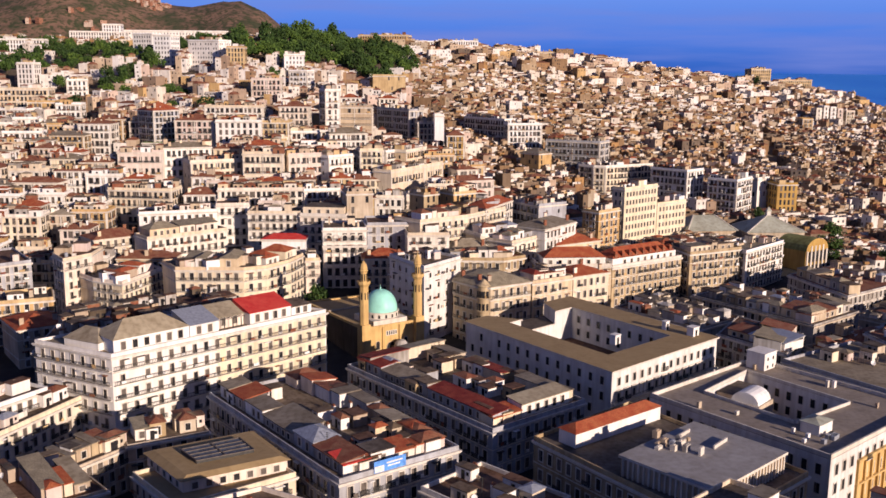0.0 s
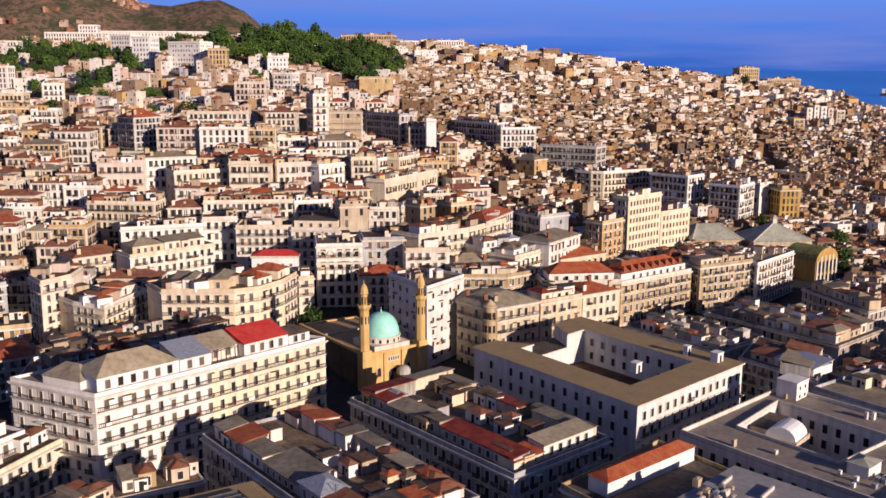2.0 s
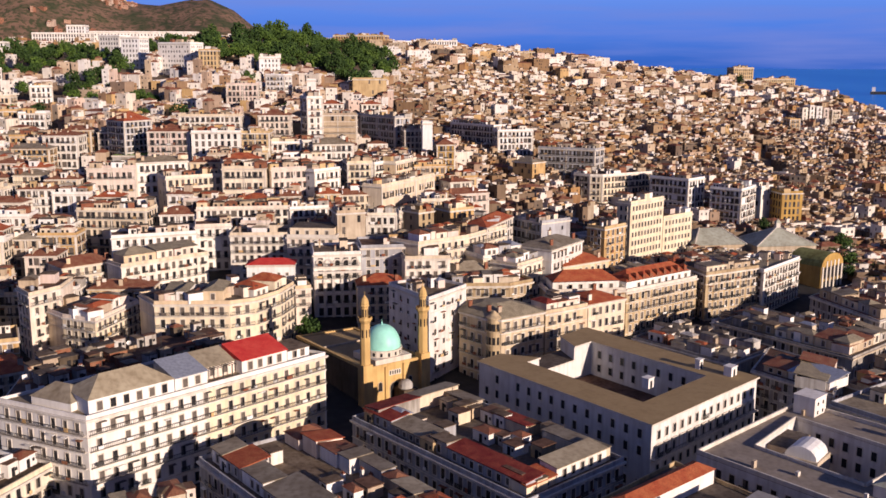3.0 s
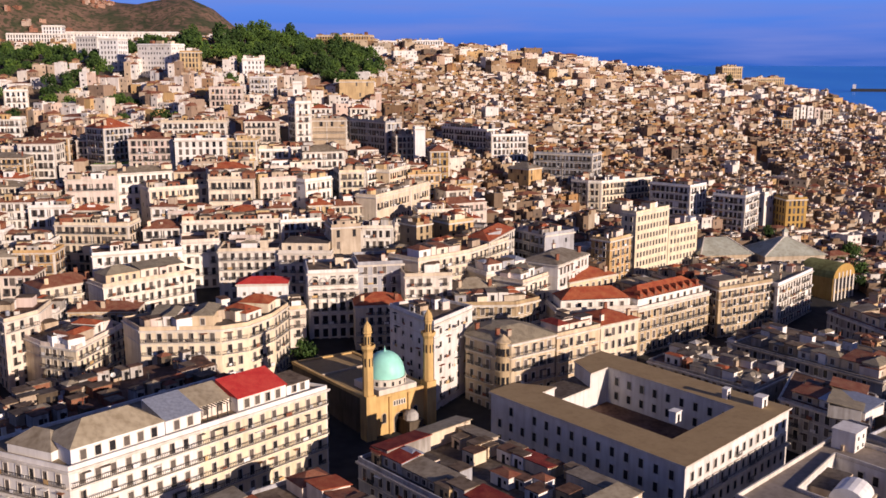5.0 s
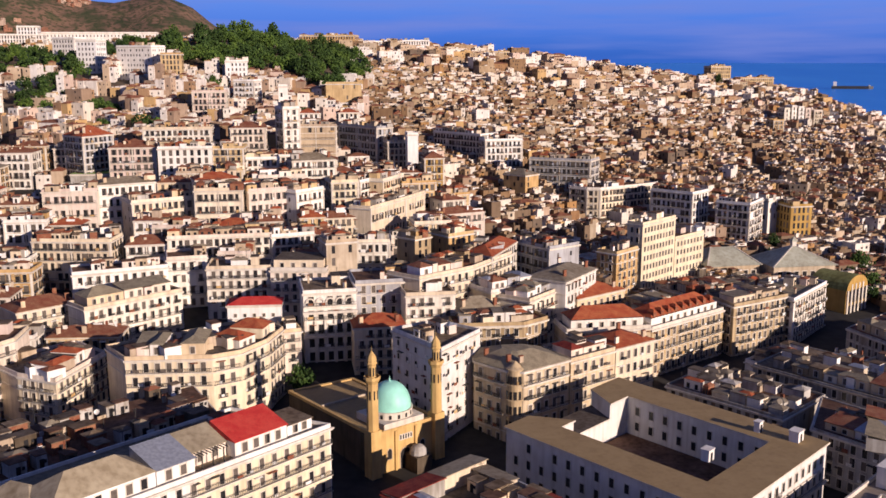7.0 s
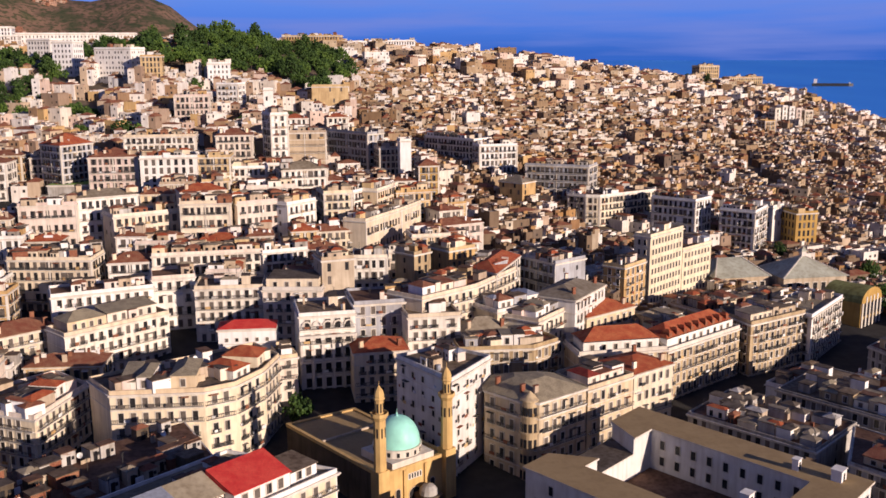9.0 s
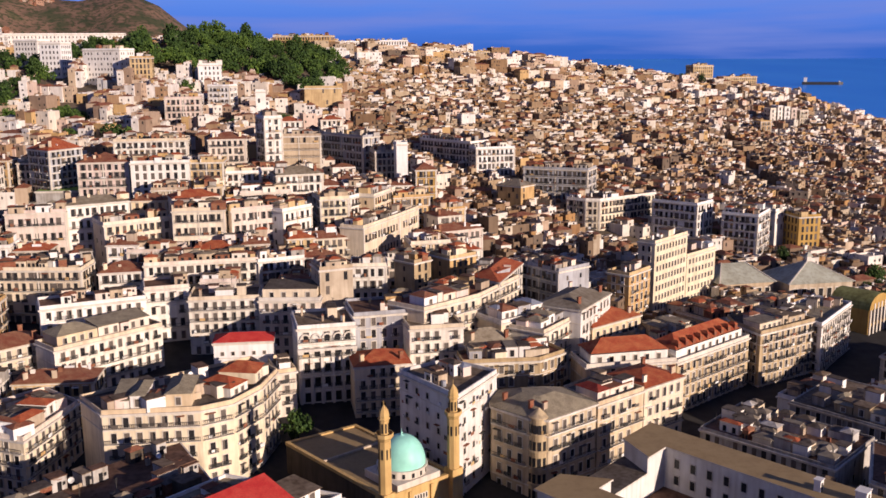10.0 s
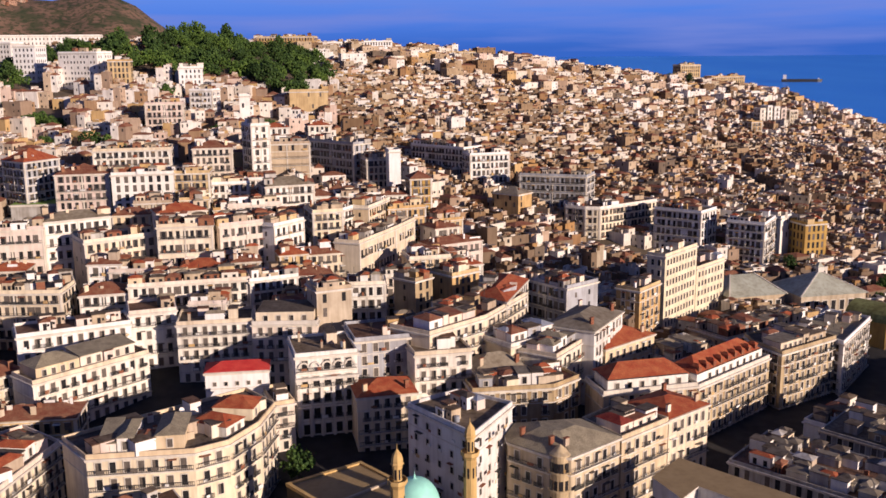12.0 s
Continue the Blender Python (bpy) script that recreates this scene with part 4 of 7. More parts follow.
block([(33.2, 324.4), (58.7, 327.1), (57.4, 339.0), (31.9, 336.3)], 1, 18.8, 1.0, 5, "buff", "flat roof", "buff apartment house with a tiled attic", attic=(1.8, 2.6, "cream", 0), clut=0)
block([(59.0, 327.3), (88.0, 347.6), (81.1, 357.4), (52.1, 337.1)], 1, 18.0, 0.0, 5, "tan", "flat roof", "long tan apartment house with a red dormered roof", balc=0.7, long=(3,), attic=(1.6, 2.6, "white", 0), clut=0)
block([(87.3, 357.0), (90.6, 345.6), (113.0, 357.2), (106.5, 369.7), (88.0, 364.0)], 2, 19.5, 0.0, 6, "tan", "flat roof", "ornate stone corner block with bays and balconies", balc=0.7, clut=14, rows=((1, ((0.52, "cream", "flat roofgrey", 6), (0.1, "", "", 0), (0.38, "sand", "flat roof", 5))),), sp=2.5)
block([(110.8, 363.5), (114.0, 354.6), (136.0, 377.6), (128.2, 388.0), (107.5, 371.5)], 2, 18.5, 0.0, 6, "white", "flat slate", "white apartment house with grey roof", balc=0.6, clut=10, sp=2.5)
block([(71.2, 402.7), (75.6, 398.0), (92.8, 413.8), (88.4, 418.5)], 2, 36.5, 8.0, 8, "yellow", "flat roofgrey", "pale straw apartment tower with tall rows of windows", balc=0, clut=5, sp=2.2, size=(1, 1.9), name="apartment_tower", kinds=("shut", "open", "bare"))
block([(93.1, 414.1), (108.8, 427.0), (101.6, 435.8), (85.9, 422.9)], 1, 28.0, 7.0, 6, "yellow", "flat roof", "pale yellow apartment house beside a tower", balc=0, clut=6, sp=2.2, size=(1, 1.8))
block([(57.5, 392.0), (63.2, 386.0), (73.4, 395.6), (67.7, 401.6)], 2, 28.5, 8.0, 6, "ochre", "flat roof", "ochre house with a shaded side", clut=6)
block([(28.7, 395.0), (38.3, 380.0), (50.1, 387.6), (40.5, 402.6)], 1, 32.0, 12.0, 5, "shadeblue", "flat roof", "shaded pale house with a cluttered dark terrace", clut=6, far=True)
block([(9.1, 372.8), (16.3, 363.8), (28.2, 389.4), (20.9, 398.4)], 2, 33.0, 14.0, 5, "chalk", "hip tile", "pale house with a bare grey gable and tiled roof", clut=1, far=True, rise=2.2)
block([(4.2, 387.4), (13.6, 393.7), (8.0, 402.0), (-1.4, 395.7)], 1, 35.5, 18.0, 5, "ochre", "flat roof", "ochre house with bare walls", balc=0, clut=2, far=True)
block([(-7.8, 380.4), (-2.1, 385.4), (-8.1, 392.1), (-13.7, 387.1)], 1, 36.0, 18.0, 5, "tan", "flat roof", "tall tan house with few windows", balc=0, clut=1, far=True)
block([(-36.8, 363.4), (-27.1, 366.3), (-29.9, 375.9), (-39.6, 373.0)], 1, 38.5, 18.0, 5, "sand", "flat tileold", "old sand-coloured house with a blank wall", balc=0, clut=3, far=True, skip=0.7)
block([(-134.7, 382.9), (-108.3, 379.6), (-107.4, 391.7), (-111.4, 404.1), (-138.7, 395.2)], 2, 37.0, 19.5, 5, "cream", "flat roof", "cream apartment house with regular windows", clut=6, far=True)
block([(-104.3, 382.9), (-91.1, 384.6), (-92.4, 394.5), (-105.6, 392.8)], 1, 35.0, 20.2, 4, "white", "hip tileold", "low white house under an old tile roof", clut=1, far=True)
block([(-90.7, 383.3), (-56.4, 387.2), (-57.9, 400.1), (-92.2, 396.2)], 1, 37.0, 19.4, 5, "cream", "flat roof", "long cream apartment terrace", clut=12, far=True, huts=("cream", "pink", "sand"))
block([(-56.4, 386.4), (-42.2, 391.3), (-46.5, 403.6), (-60.6, 398.7)], 1, 36.5, 19.2, 5, "white", "flat tileold", "white house partly in shade", clut=5, far=True)
block([(-87.9, 368.0), (-75.6, 370.7), (-78.2, 382.4), (-90.5, 379.8)], 1, 33.0, 16.4, 4, "cream", "flat roof", "cream house with attic rooms", clut=3)
block([(-74.6, 362.2), (-54.5, 362.7), (-54.9, 375.7), (-75.0, 375.2)], 1, 31.0, 13.9, 5, "cream", "flat roof", "cream apartment house with balconies", clut=6, balc=0.5)
block([(-54.5, 361.1), (-36.8, 359.3), (-35.3, 374.2), (-52.9, 376.0)], 1, 30.5, 12.5, 5, "cream", "flat roof", "cream apartment house with a glazed attic gallery", clut=0, attic=(1.0, 3.0, "cream", 0))
block([(-140.9, 415.1), (-122.0, 417.5), (-123.6, 430.4), (-142.5, 428.0)], 1, 49.0, 28.0, 4, "pink", "flat roofgrey", "rose-coloured apartment house with balconies", clut=4, far=True)
block([(-122.3, 419.3), (-103.4, 428.6), (-109.1, 440.3), (-128.0, 431.0)], 1, 50.5, 28.7, 5, "white", "hip roofgrey", "white apartment house with grey and red roofs", clut=3, far=True, rise=2)
block([(-107.9, 408.8), (-87.8, 420.1), (-93.6, 430.6), (-113.8, 419.2)], 1, 45.5, 26.1, 5, "cream", "flat roof", "cream apartment house with shuttered windows", clut=3, far=True)
block([(-86.4, 412.9), (-69.2, 413.7), (-69.8, 426.7), (-87.0, 425.9)], 1, 49.0, 26.1, 5, "cream", "flat tileold", "cream house with a corner tower", clut=4, far=True)
block([(-67.4, 416.9), (-50.5, 424.3), (-55.7, 436.2), (-72.6, 428.8)], 1, 48.0, 26.6, 5, "pink", "flat tileold", "rose house with balconies and red roofs", clut=6, far=True, balc=0.5)
block([(-50.3, 419.3), (-40.5, 430.4), (-49.5, 438.3), (-59.3, 427.2)], 1, 47.0, 25.8, 5, "white", "flat roof", "white house with arched windows", clut=3, far=True)
block([(-26.8, 446.8), (-16.8, 463.2), (-27.1, 469.5), (-37.1, 453.0)], 1, 47.0, 28.5, 5, "white", "flat roof", "white apartment house with shuttered windows", clut=2, far=True)
block([(-17.6, 450.1), (-8.2, 470.0), (-19.1, 475.1), (-28.4, 455.1)], 1, 47.0, 28.0, 5, "cream", "flat roof", "cream apartment house with shuttered windows", clut=2, far=True)
block([(-22.7, 413.4), (-8.8, 437.5), (-0.3, 454.5), (-8.2, 458.8), (-30.6, 417.7)], 2, 41.5, 22.7, 3, "cream", "flat roof", "low curving cream terrace", clut=4, far=True)
block([(-88.3, 427.2), (-72.8, 432.4), (-76.3, 442.8), (-91.7, 437.7)], 1, 51.0, 30.1, 4, "cream", "hip tile", "house with a red clay roof", clut=1, far=True, rise=2.2)
block([(-37.5, 431.1), (-27.2, 433.2), (-30.1, 446.9), (-40.4, 444.8)], 4, 49.1, 26.3, 7, "yellow", "flat roofbrown", "straw-yellow apartment house with balconies", clut=1, balc=0.4, far=True)
block([(132.5, 479.6), (144.0, 469.0), (156.5, 485.0), (145.0, 495.6)], 4, 32.0, 7.9, 7, "white", "flat roof", "white block with iron balconies", balc=0.5, clut=5, far=True)
block([(160.0, 487.0), (168.0, 493.5), (161.0, 502.0), (153.0, 495.5)], 4, 31.0, 9.1, 7, "cream", "flat roof", "cream windowless party-wall house", balc=0, clut=2, skip=0.9, far=True)
block([(168.3, 481.3), (178.9, 482.8), (177.2, 494.7), (166.6, 493.2)], 4, 29.1, 7.1, 6, "mustard", "flat roof", "mustard yellow house with small windows", balc=0, clut=3, far=True)
block([(108.0, 499.0), (123.0, 484.0), (134.0, 494.0), (119.0, 509.0)], 4, 35.0, 12.8, 6, "white", "flat roof", "pale corner block in shade", clut=6, far=True)
block([(72.0, 511.0), (79.0, 504.5), (85.0, 502.5), (116.5, 519.5), (110.0, 531.5), (74.0, 522.0)], 4, 35.0, 14.6, 6, "cream", "flat roof", "cream rounded corner building with a red lantern roof", clut=8, balc=0.5, far=True)
block([(57.0, 538.0), (85.0, 524.5), (92.0, 536.0), (64.0, 549.5)], 4, 46.0, 19.9, 7, "shadeblue", "flat roof", "long pale apartment block with blue shade in its wall colour and a white end", clut=8, balc=0.5, far=True)
block([(41.5, 519.0), (50.5, 510.0), (58.0, 517.0), (49.0, 526.0)], 4, 41.0, 23.0, 6, "ochre", "hip roofgrey", "grey house with an ochre gable wall", balc=0, clut=1, skip=0.6, far=True)
block([(-109.9, 465.3), (-88.1, 466.8), (-89.0, 480.7), (-110.9, 479.2)], 4, 59.5, 39.1, 6, "white", "flat roof", "large bright white building", clut=5, sp=3.4, size=(1.4, 2.4), balc=0, name="public_building", far=True)
block([(-88.6, 470.0), (-75.5, 470.0), (-75.5, 482.0), (-88.6, 482.0)], 4, 59.0, 39.1, 6, "ochre", "flat roof", "pale orange apartment house with balconies", clut=4, far=True)
block([(-130.2, 467.4), (-111.3, 468.7), (-112.1, 480.6), (-131.1, 479.3)], 4, 59.8, 39.8, 6, "pink", "hip tileold", "brownish rose house with a tiled mansard", clut=3, rise=2.5, far=True)
block([(-153.0, 484.0), (-142.0, 473.0), (-133.0, 487.0), (-144.0, 498.0)], 4, 64.0, 40.5, 8, "shadeblue", "hip tile", "pale house with violet shade in its wall colour, a white gable and red roof", clut=2, rise=4, far=True)
block([(-123.3, 499.0), (-93.3, 501.1), (-94.2, 514.0), (-124.2, 511.9)], 4, 65.0, 45.2, 6, "cream", "flat roof", "cream apartment house with shuttered windows", clut=6, far=True)
block([(-84.3, 495.5), (-69.0, 496.6), (-69.9, 509.5), (-85.3, 508.4)], 4, 65.5, 42.6, 7, "cream", "hip tileold", "cream apartment house with a red roof", clut=2, rise=2.6, far=True)
block([(-61.6, 504.0), (-54.3, 506.9), (-58.8, 518.0), (-66.1, 515.1)], 4, 73.5, 41.8, 10, "white", "flat roof", "tall white apartment block", clut=4, balc=0.3, name="apartment_tower", far=True)
block([(-54.5, 460.0), (-36.8, 464.4), (-40.0, 477.0), (-57.6, 472.6)], 4, 54.4, 32.8, 6, "white", "hip roofgrey", "white apartment house under a grey sloping roof", clut=3, rise=2.6, far=True)
block([(-57.7, 519.5), (-38.3, 520.5), (-39.0, 532.5), (-58.3, 531.5)], 4, 64.4, 41.3, 7, "sand", "flat roofgrey", "long sand-grey house with a blank wall", clut=3, skip=0.85, far=True)
block([(-59.7, 559.2), (-47.8, 560.9), (-49.3, 571.8), (-61.2, 570.1)], 4, 68.1, 48.3, 6, "white", "hip tile", "white house with red roof", clut=1, rise=2, far=True)
block([(-39.2, 584.3), (-28.0, 585.8), (-29.5, 596.7), (-40.7, 595.2)], 4, 66.9, 48.4, 5, "cream", "hip tile", "cream house with red roof", clut=1, rise=2, far=True)
block([(-38.5, 559.2), (-19.3, 534.6), (-11.4, 540.8), (-30.6, 565.4)], 4, 62.1, 40.1, 6, "shadeblue", "flat roofgrey", "apartment block with dark blue-grey shade in its wall colour", clut=4, far=True)
block([(-14.1, 524.2), (-3.8, 526.0), (-5.9, 537.8), (-16.1, 536.0)], 4, 56.2, 37.2, 6, "cream", "flat roof", "cream house on the slope", clut=3, far=True)
block([(-4.9, 514.8), (0.1, 515.2), (-0.7, 524.2), (-5.7, 523.8)], 4, 60.5, 35.2, 7, "white", "flat roof", "slim white tower house with blank walls", balc=0, clut=0, skip=0.95, far=True)
block([(12.5, 596.3), (35.6, 568.7), (46.3, 577.7), (23.2, 605.3)], 4, 55.3, 35.3, 6, "white", "flat roofgrey", "white public building with tall windows", clut=3, far=True)
block([(37.0, 557.9), (57.0, 561.3), (54.6, 575.1), (34.6, 571.7)], 4, 53.4, 32.0, 6, "white", "flat roof", "white house with a bright parapet", clut=3, far=True)
block([(1.6, 489.6), (10.4, 490.4), (9.6, 500.4), (0.8, 499.6)], 4, 51.9, 30.4, 6, "mustard", "hip tileold", "golden house with a curved roof", clut=0, far=True)
block([(-154.7, 695.5), (-141.9, 696.6), (-143.1, 710.5), (-155.9, 709.4)], 4, 98.1, 74.1, 7, "ochre", "flat roof", "tall ochre apartment block on the hill", balc=0, clut=1, name="apartment_tower", far=True)
block([(-187.3, 717.5), (-162.8, 707.6), (-156.9, 722.5), (-181.3, 732.4)], 4, 102.8, 76.8, 8, "white", "flat roof", "pale plain-sided apartment block on the hill", balc=0, clut=2, size=(0.9, 1.3), skip=0.3, name="apartment_tower", far=True)
block([(-117.8, 719.4), (-103.5, 720.7), (-104.7, 734.6), (-119.1, 733.3)], 4, 93.3, 73.3, 6, "white", "flat roof", "white house below the trees", size=(1.0, 1.6), balc=0, clut=1, far=True)
block([(-103.7, 651.8), (-91.1, 648.6), (-88.0, 661.2), (-100.5, 664.4)], 4, 82.2, 56.2, 8, "white", "flat roof", "tall white apartment house", size=(1.0, 1.6), balc=0.05, clut=1, name="apartment_tower", far=True)
block([(-120.7, 609.2), (-101.9, 610.8), (-103.0, 623.8), (-121.8, 622.2)], 4, 77.3, 59.3, 5, "pink", "flat roof", "rose apartment house with balconies", balc=0.4, clut=2, far=True)
block([(-76.1, 639.8), (-70.4, 640.3), (-71.3, 650.2), (-77.0, 649.7)], 4, 79.3, 59.3, 6, "white", "flat roof", "slim white house with blank walls", balc=0, clut=0, skip=0.8, far=True)
block([(-220.0, 741.9), (-206.0, 738.5), (-202.7, 752.1), (-216.6, 755.5)], 4, 107.2, 79.2, 8, "white", "flat roof", "white slab apartment block", size=(1.0, 1.6), balc=0, clut=0, name="apartment_tower", far=True)
block([(-50.5, 690.0), (-27.8, 690.0), (-27.8, 702.0), (-50.5, 702.0)], 4, 79.1, 61.5, 5, "ochre", "flat roofbrown", "orange stone bastion wall", balc=0, clut=0, skip=0.8, name="bastion", far=True)
block([(-307.9, 926.5), (-206.6, 933.6), (-207.6, 947.5), (-308.8, 940.4)], 4, 116.3, 98.3, 5, "white", "flat roof", "long white apartment slab on the hill", balc=0, clut=0, size=(0.9, 1.5), sp=3.4, far=True)
block([(-411.2, 787.0), (-323.9, 793.1), (-324.7, 805.0), (-412.1, 798.9)], 4, 104.5, 90.6, 4, "white", "flat roof", "low white school among trees", balc=0, clut=0, far=True)
block([(-117.3, 930.0), (-100.9, 930.0), (-100.9, 942.0), (-117.3, 942.0)], 4, 114.2, 100.2, 4, "cream", "flat roof", "cream house among the trees", balc=0, clut=0, far=True)
block([(-81.2, 933.4), (-35.0, 926.9), (-31.7, 950.6), (-77.9, 957.1)], 4, 113.8, 93.8, 6, "ochre", "flat tileold", "old sandstone palace on the crest", balc=0, clut=5, name="palace", far=True)
block([(-31.8, 960.0), (-10.4, 960.0), (-10.4, 974.0), (-31.8, 974.0)], 4, 109.1, 93.1, 5, "white", "flat roof", "white apartment house on the crest", balc=0, clut=0, far=True)
block([(-8.4, 963.9), (33.2, 966.1), (32.3, 982.1), (-9.2, 979.9)], 4, 109.8, 91.8, 5, "white", "flat roof", "long white apartment house on the crest", balc=0, clut=2, far=True)
block([(31.3, 959.5), (51.4, 960.5), (50.7, 974.5), (30.6, 973.5)], 4, 99.9, 84.9, 4, "white", "flat roof", "white house on the crest", balc=0, clut=1, far=True)
block([(84.4, 975.0), (109.0, 975.0), (109.0, 989.0), (84.4, 989.0)], 4, 99.8, 83.8, 5, "ochre", "flat roof", "ochre houses on the crest", balc=0, clut=1, far=True)
block([(327.6, 1042.5), (349.6, 1045.6), (347.4, 1061.5), (325.4, 1058.4)], 4, 84.4, 62.5, 6, "ochre", "flat roof", "orange brick apartment block on the crest", balc=0, clut=1, far=True)
block([(345.6, 1007.5), (381.7, 1012.6), (379.7, 1026.5), (343.6, 1021.4)], 4, 73.8, 57.8, 5, "ochre", "flat roof", "brown school block on the crest", balc=0, clut=1, far=True)
for tx, ty, tw, tt, wall in ((345.0, 898.0, 5.2, 49.5, "cream"), (352.4, 899.5, 4.6, 51.5, "white"), (359.2, 901.0, 5.4, 50.5, "white"), (367.0, 903.5, 5.0, 49.0, "pink"), (375.5, 905.0, 8.0, 47.0, "cream")):
    block([(tx, ty), (tx + tw, ty + 0.9), (tx + tw - 1.6, ty + 10.8), (tx - 1.6, ty + 9.9)], 4, tt, 24.0, 7, wall, "flat roof", "slim pale tower house above the old town", balc=0.2, clut=0, far=True)
block([(314.7, 849.2), (324.5, 850.9), (322.8, 860.8), (312.9, 859.1)], 4, 42.5, 20.5, 6, "ochre", "flat roof", "slim ochre tower house", balc=0.2, clut=0, far=True)
block([(-280.5, 640.9), (-268.8, 639.2), (-267.5, 648.1), (-279.3, 649.8)], 4, 85.9, 69.2, 5, "white", "flat roof", "small white house among hillside trees", balc=0, clut=1, far=True)
block([(-235.8, 608.2), (-224.0, 612.5), (-228.1, 623.8), (-239.9, 619.5)], 4, 75.9, 61.9, 4, "white", "flat roof", "white stepped villa among trees", balc=0.2, clut=1, far=True)
block([(-265.4, 578.5), (-236.4, 581.6), (-237.6, 593.5), (-266.6, 590.4)], 4, 70.9, 56.0, 4, "cream", "flat tileold", "cream house with long balconies", balc=0.3, clut=2, far=True)
block([(-240.3, 559.2), (-224.3, 560.9), (-225.5, 571.8), (-241.5, 570.1)], 4, 64.3, 52.3, 3, "ochre", "flat roof", "orange plastered house on the slope", balc=0.1, clut=1, far=True)
block([(-222.0, 554.3), (-207.9, 555.8), (-208.9, 565.7), (-223.0, 564.2)], 4, 63.3, 51.3, 3, "white", "flat roof", "white villa with shuttered windows", balc=0.2, clut=1, far=True)
block([(-254.6, 546.9), (-233.9, 543.3), (-231.6, 556.1), (-252.3, 559.7)], 4, 60.5, 40.5, 6, "white", "flat roof", "large white house on the slope", balc=0.3, clut=1, far=True)
block([(-251.8, 793.6), (-234.3, 787.2), (-229.5, 800.4), (-247.0, 806.8)], 4, 109.5, 85.5, 7, "white", "flat roof", "white slab apartment block on the hill", size=(1.0, 1.6), balc=0, clut=0, name="apartment_tower", far=True)
block([(-342.5, 897.8), (-292.8, 902.2), (-293.8, 914.2), (-343.6, 909.8)], 4, 114.2, 100.4, 4, "white", "flat roof", "long low white building on the hill", balc=0, clut=0, far=True)
block([(-314.4, 904.3), (-298.1, 905.7), (-299.1, 917.7), (-315.5, 916.3)], 4, 120.9, 100.7, 6, "white", "flat roof", "square white house on the hill", balc=0, clut=0, far=True)
block([(-147.8, 472.0), (-130.7, 472.0), (-130.7, 485.0), (-147.8, 485.0)], 4, 48.5, 40.9, 2, "grey", "flat green", "green artificial lawn on a retaining wall", balc=0, clut=0, parapet=0, name="sports_pitch", skip=1, far=True)
block([(-17.3, 305.6), (-5.7, 286.5), (5.6, 302.6), (-5.2, 312.5)], 2, 26.0, 0.0, 7, "chalk", "flat roof", "tall plain white apartment house behind the mosque", clut=9, balc=0.1, kinds=("bare", "open"), sp=4, size=(1, 1.5))
# three blocks added nearer the camera, out of view, to cast shade
block([(14.0, 118.0), (44.0, 88.0), (78.0, 120.0), (48.0, 150.0)], 2, 19.0, 0.0, 5, "cream", "flat roof", "cream apartment block added to shade the fronts behind it", clut=6, far=True)
block([(60.0, 135.0), (84.0, 112.0), (108.0, 136.0), (84.0, 158.0)], 2, 18.0, 0.0, 5, "white", "flat roof", "white apartment block added to shade the fronts behind it", clut=6, far=True)
block([(-60.0, 130.0), (-22.0, 104.0), (4.0, 130.0), (-30.0, 150.0)], 2, 17.0, 0.0, 5, "cream", "flat roof", "cream apartment block near the theatre, added to cast shade", clut=6, far=True)


block([(64.0, 356.5), (82.0, 366.5), (76.0, 378.0), (58.0, 368.0)], 1, 15.0, 3.0, 4, "grey", "flat roof", "low old block with dark cluttered terraces", balc=0, clut=12, far=True, rows=((0, 4),), parapet=0.4)
block([(86.5, 372.0), (104.0, 380.5), (97.0, 394.0), (79.5, 385.5)], 1, 16.0, 3.0, 4, "sand", "flat roof", "low sand-coloured block with small roof rooms", balc=0, clut=12, far=True, rows=((0, 4),), parapet=0.4)
block([(106.0, 384.0), (124.0, 394.0), (117.0, 406.0), (99.0, 396.0)], 1, 14.5, 2.0, 4, "grey", "flat roof", "low grey block with patched roofs", balc=0, clut=12, far=True, rows=((0, 4),), parapet=0.4)


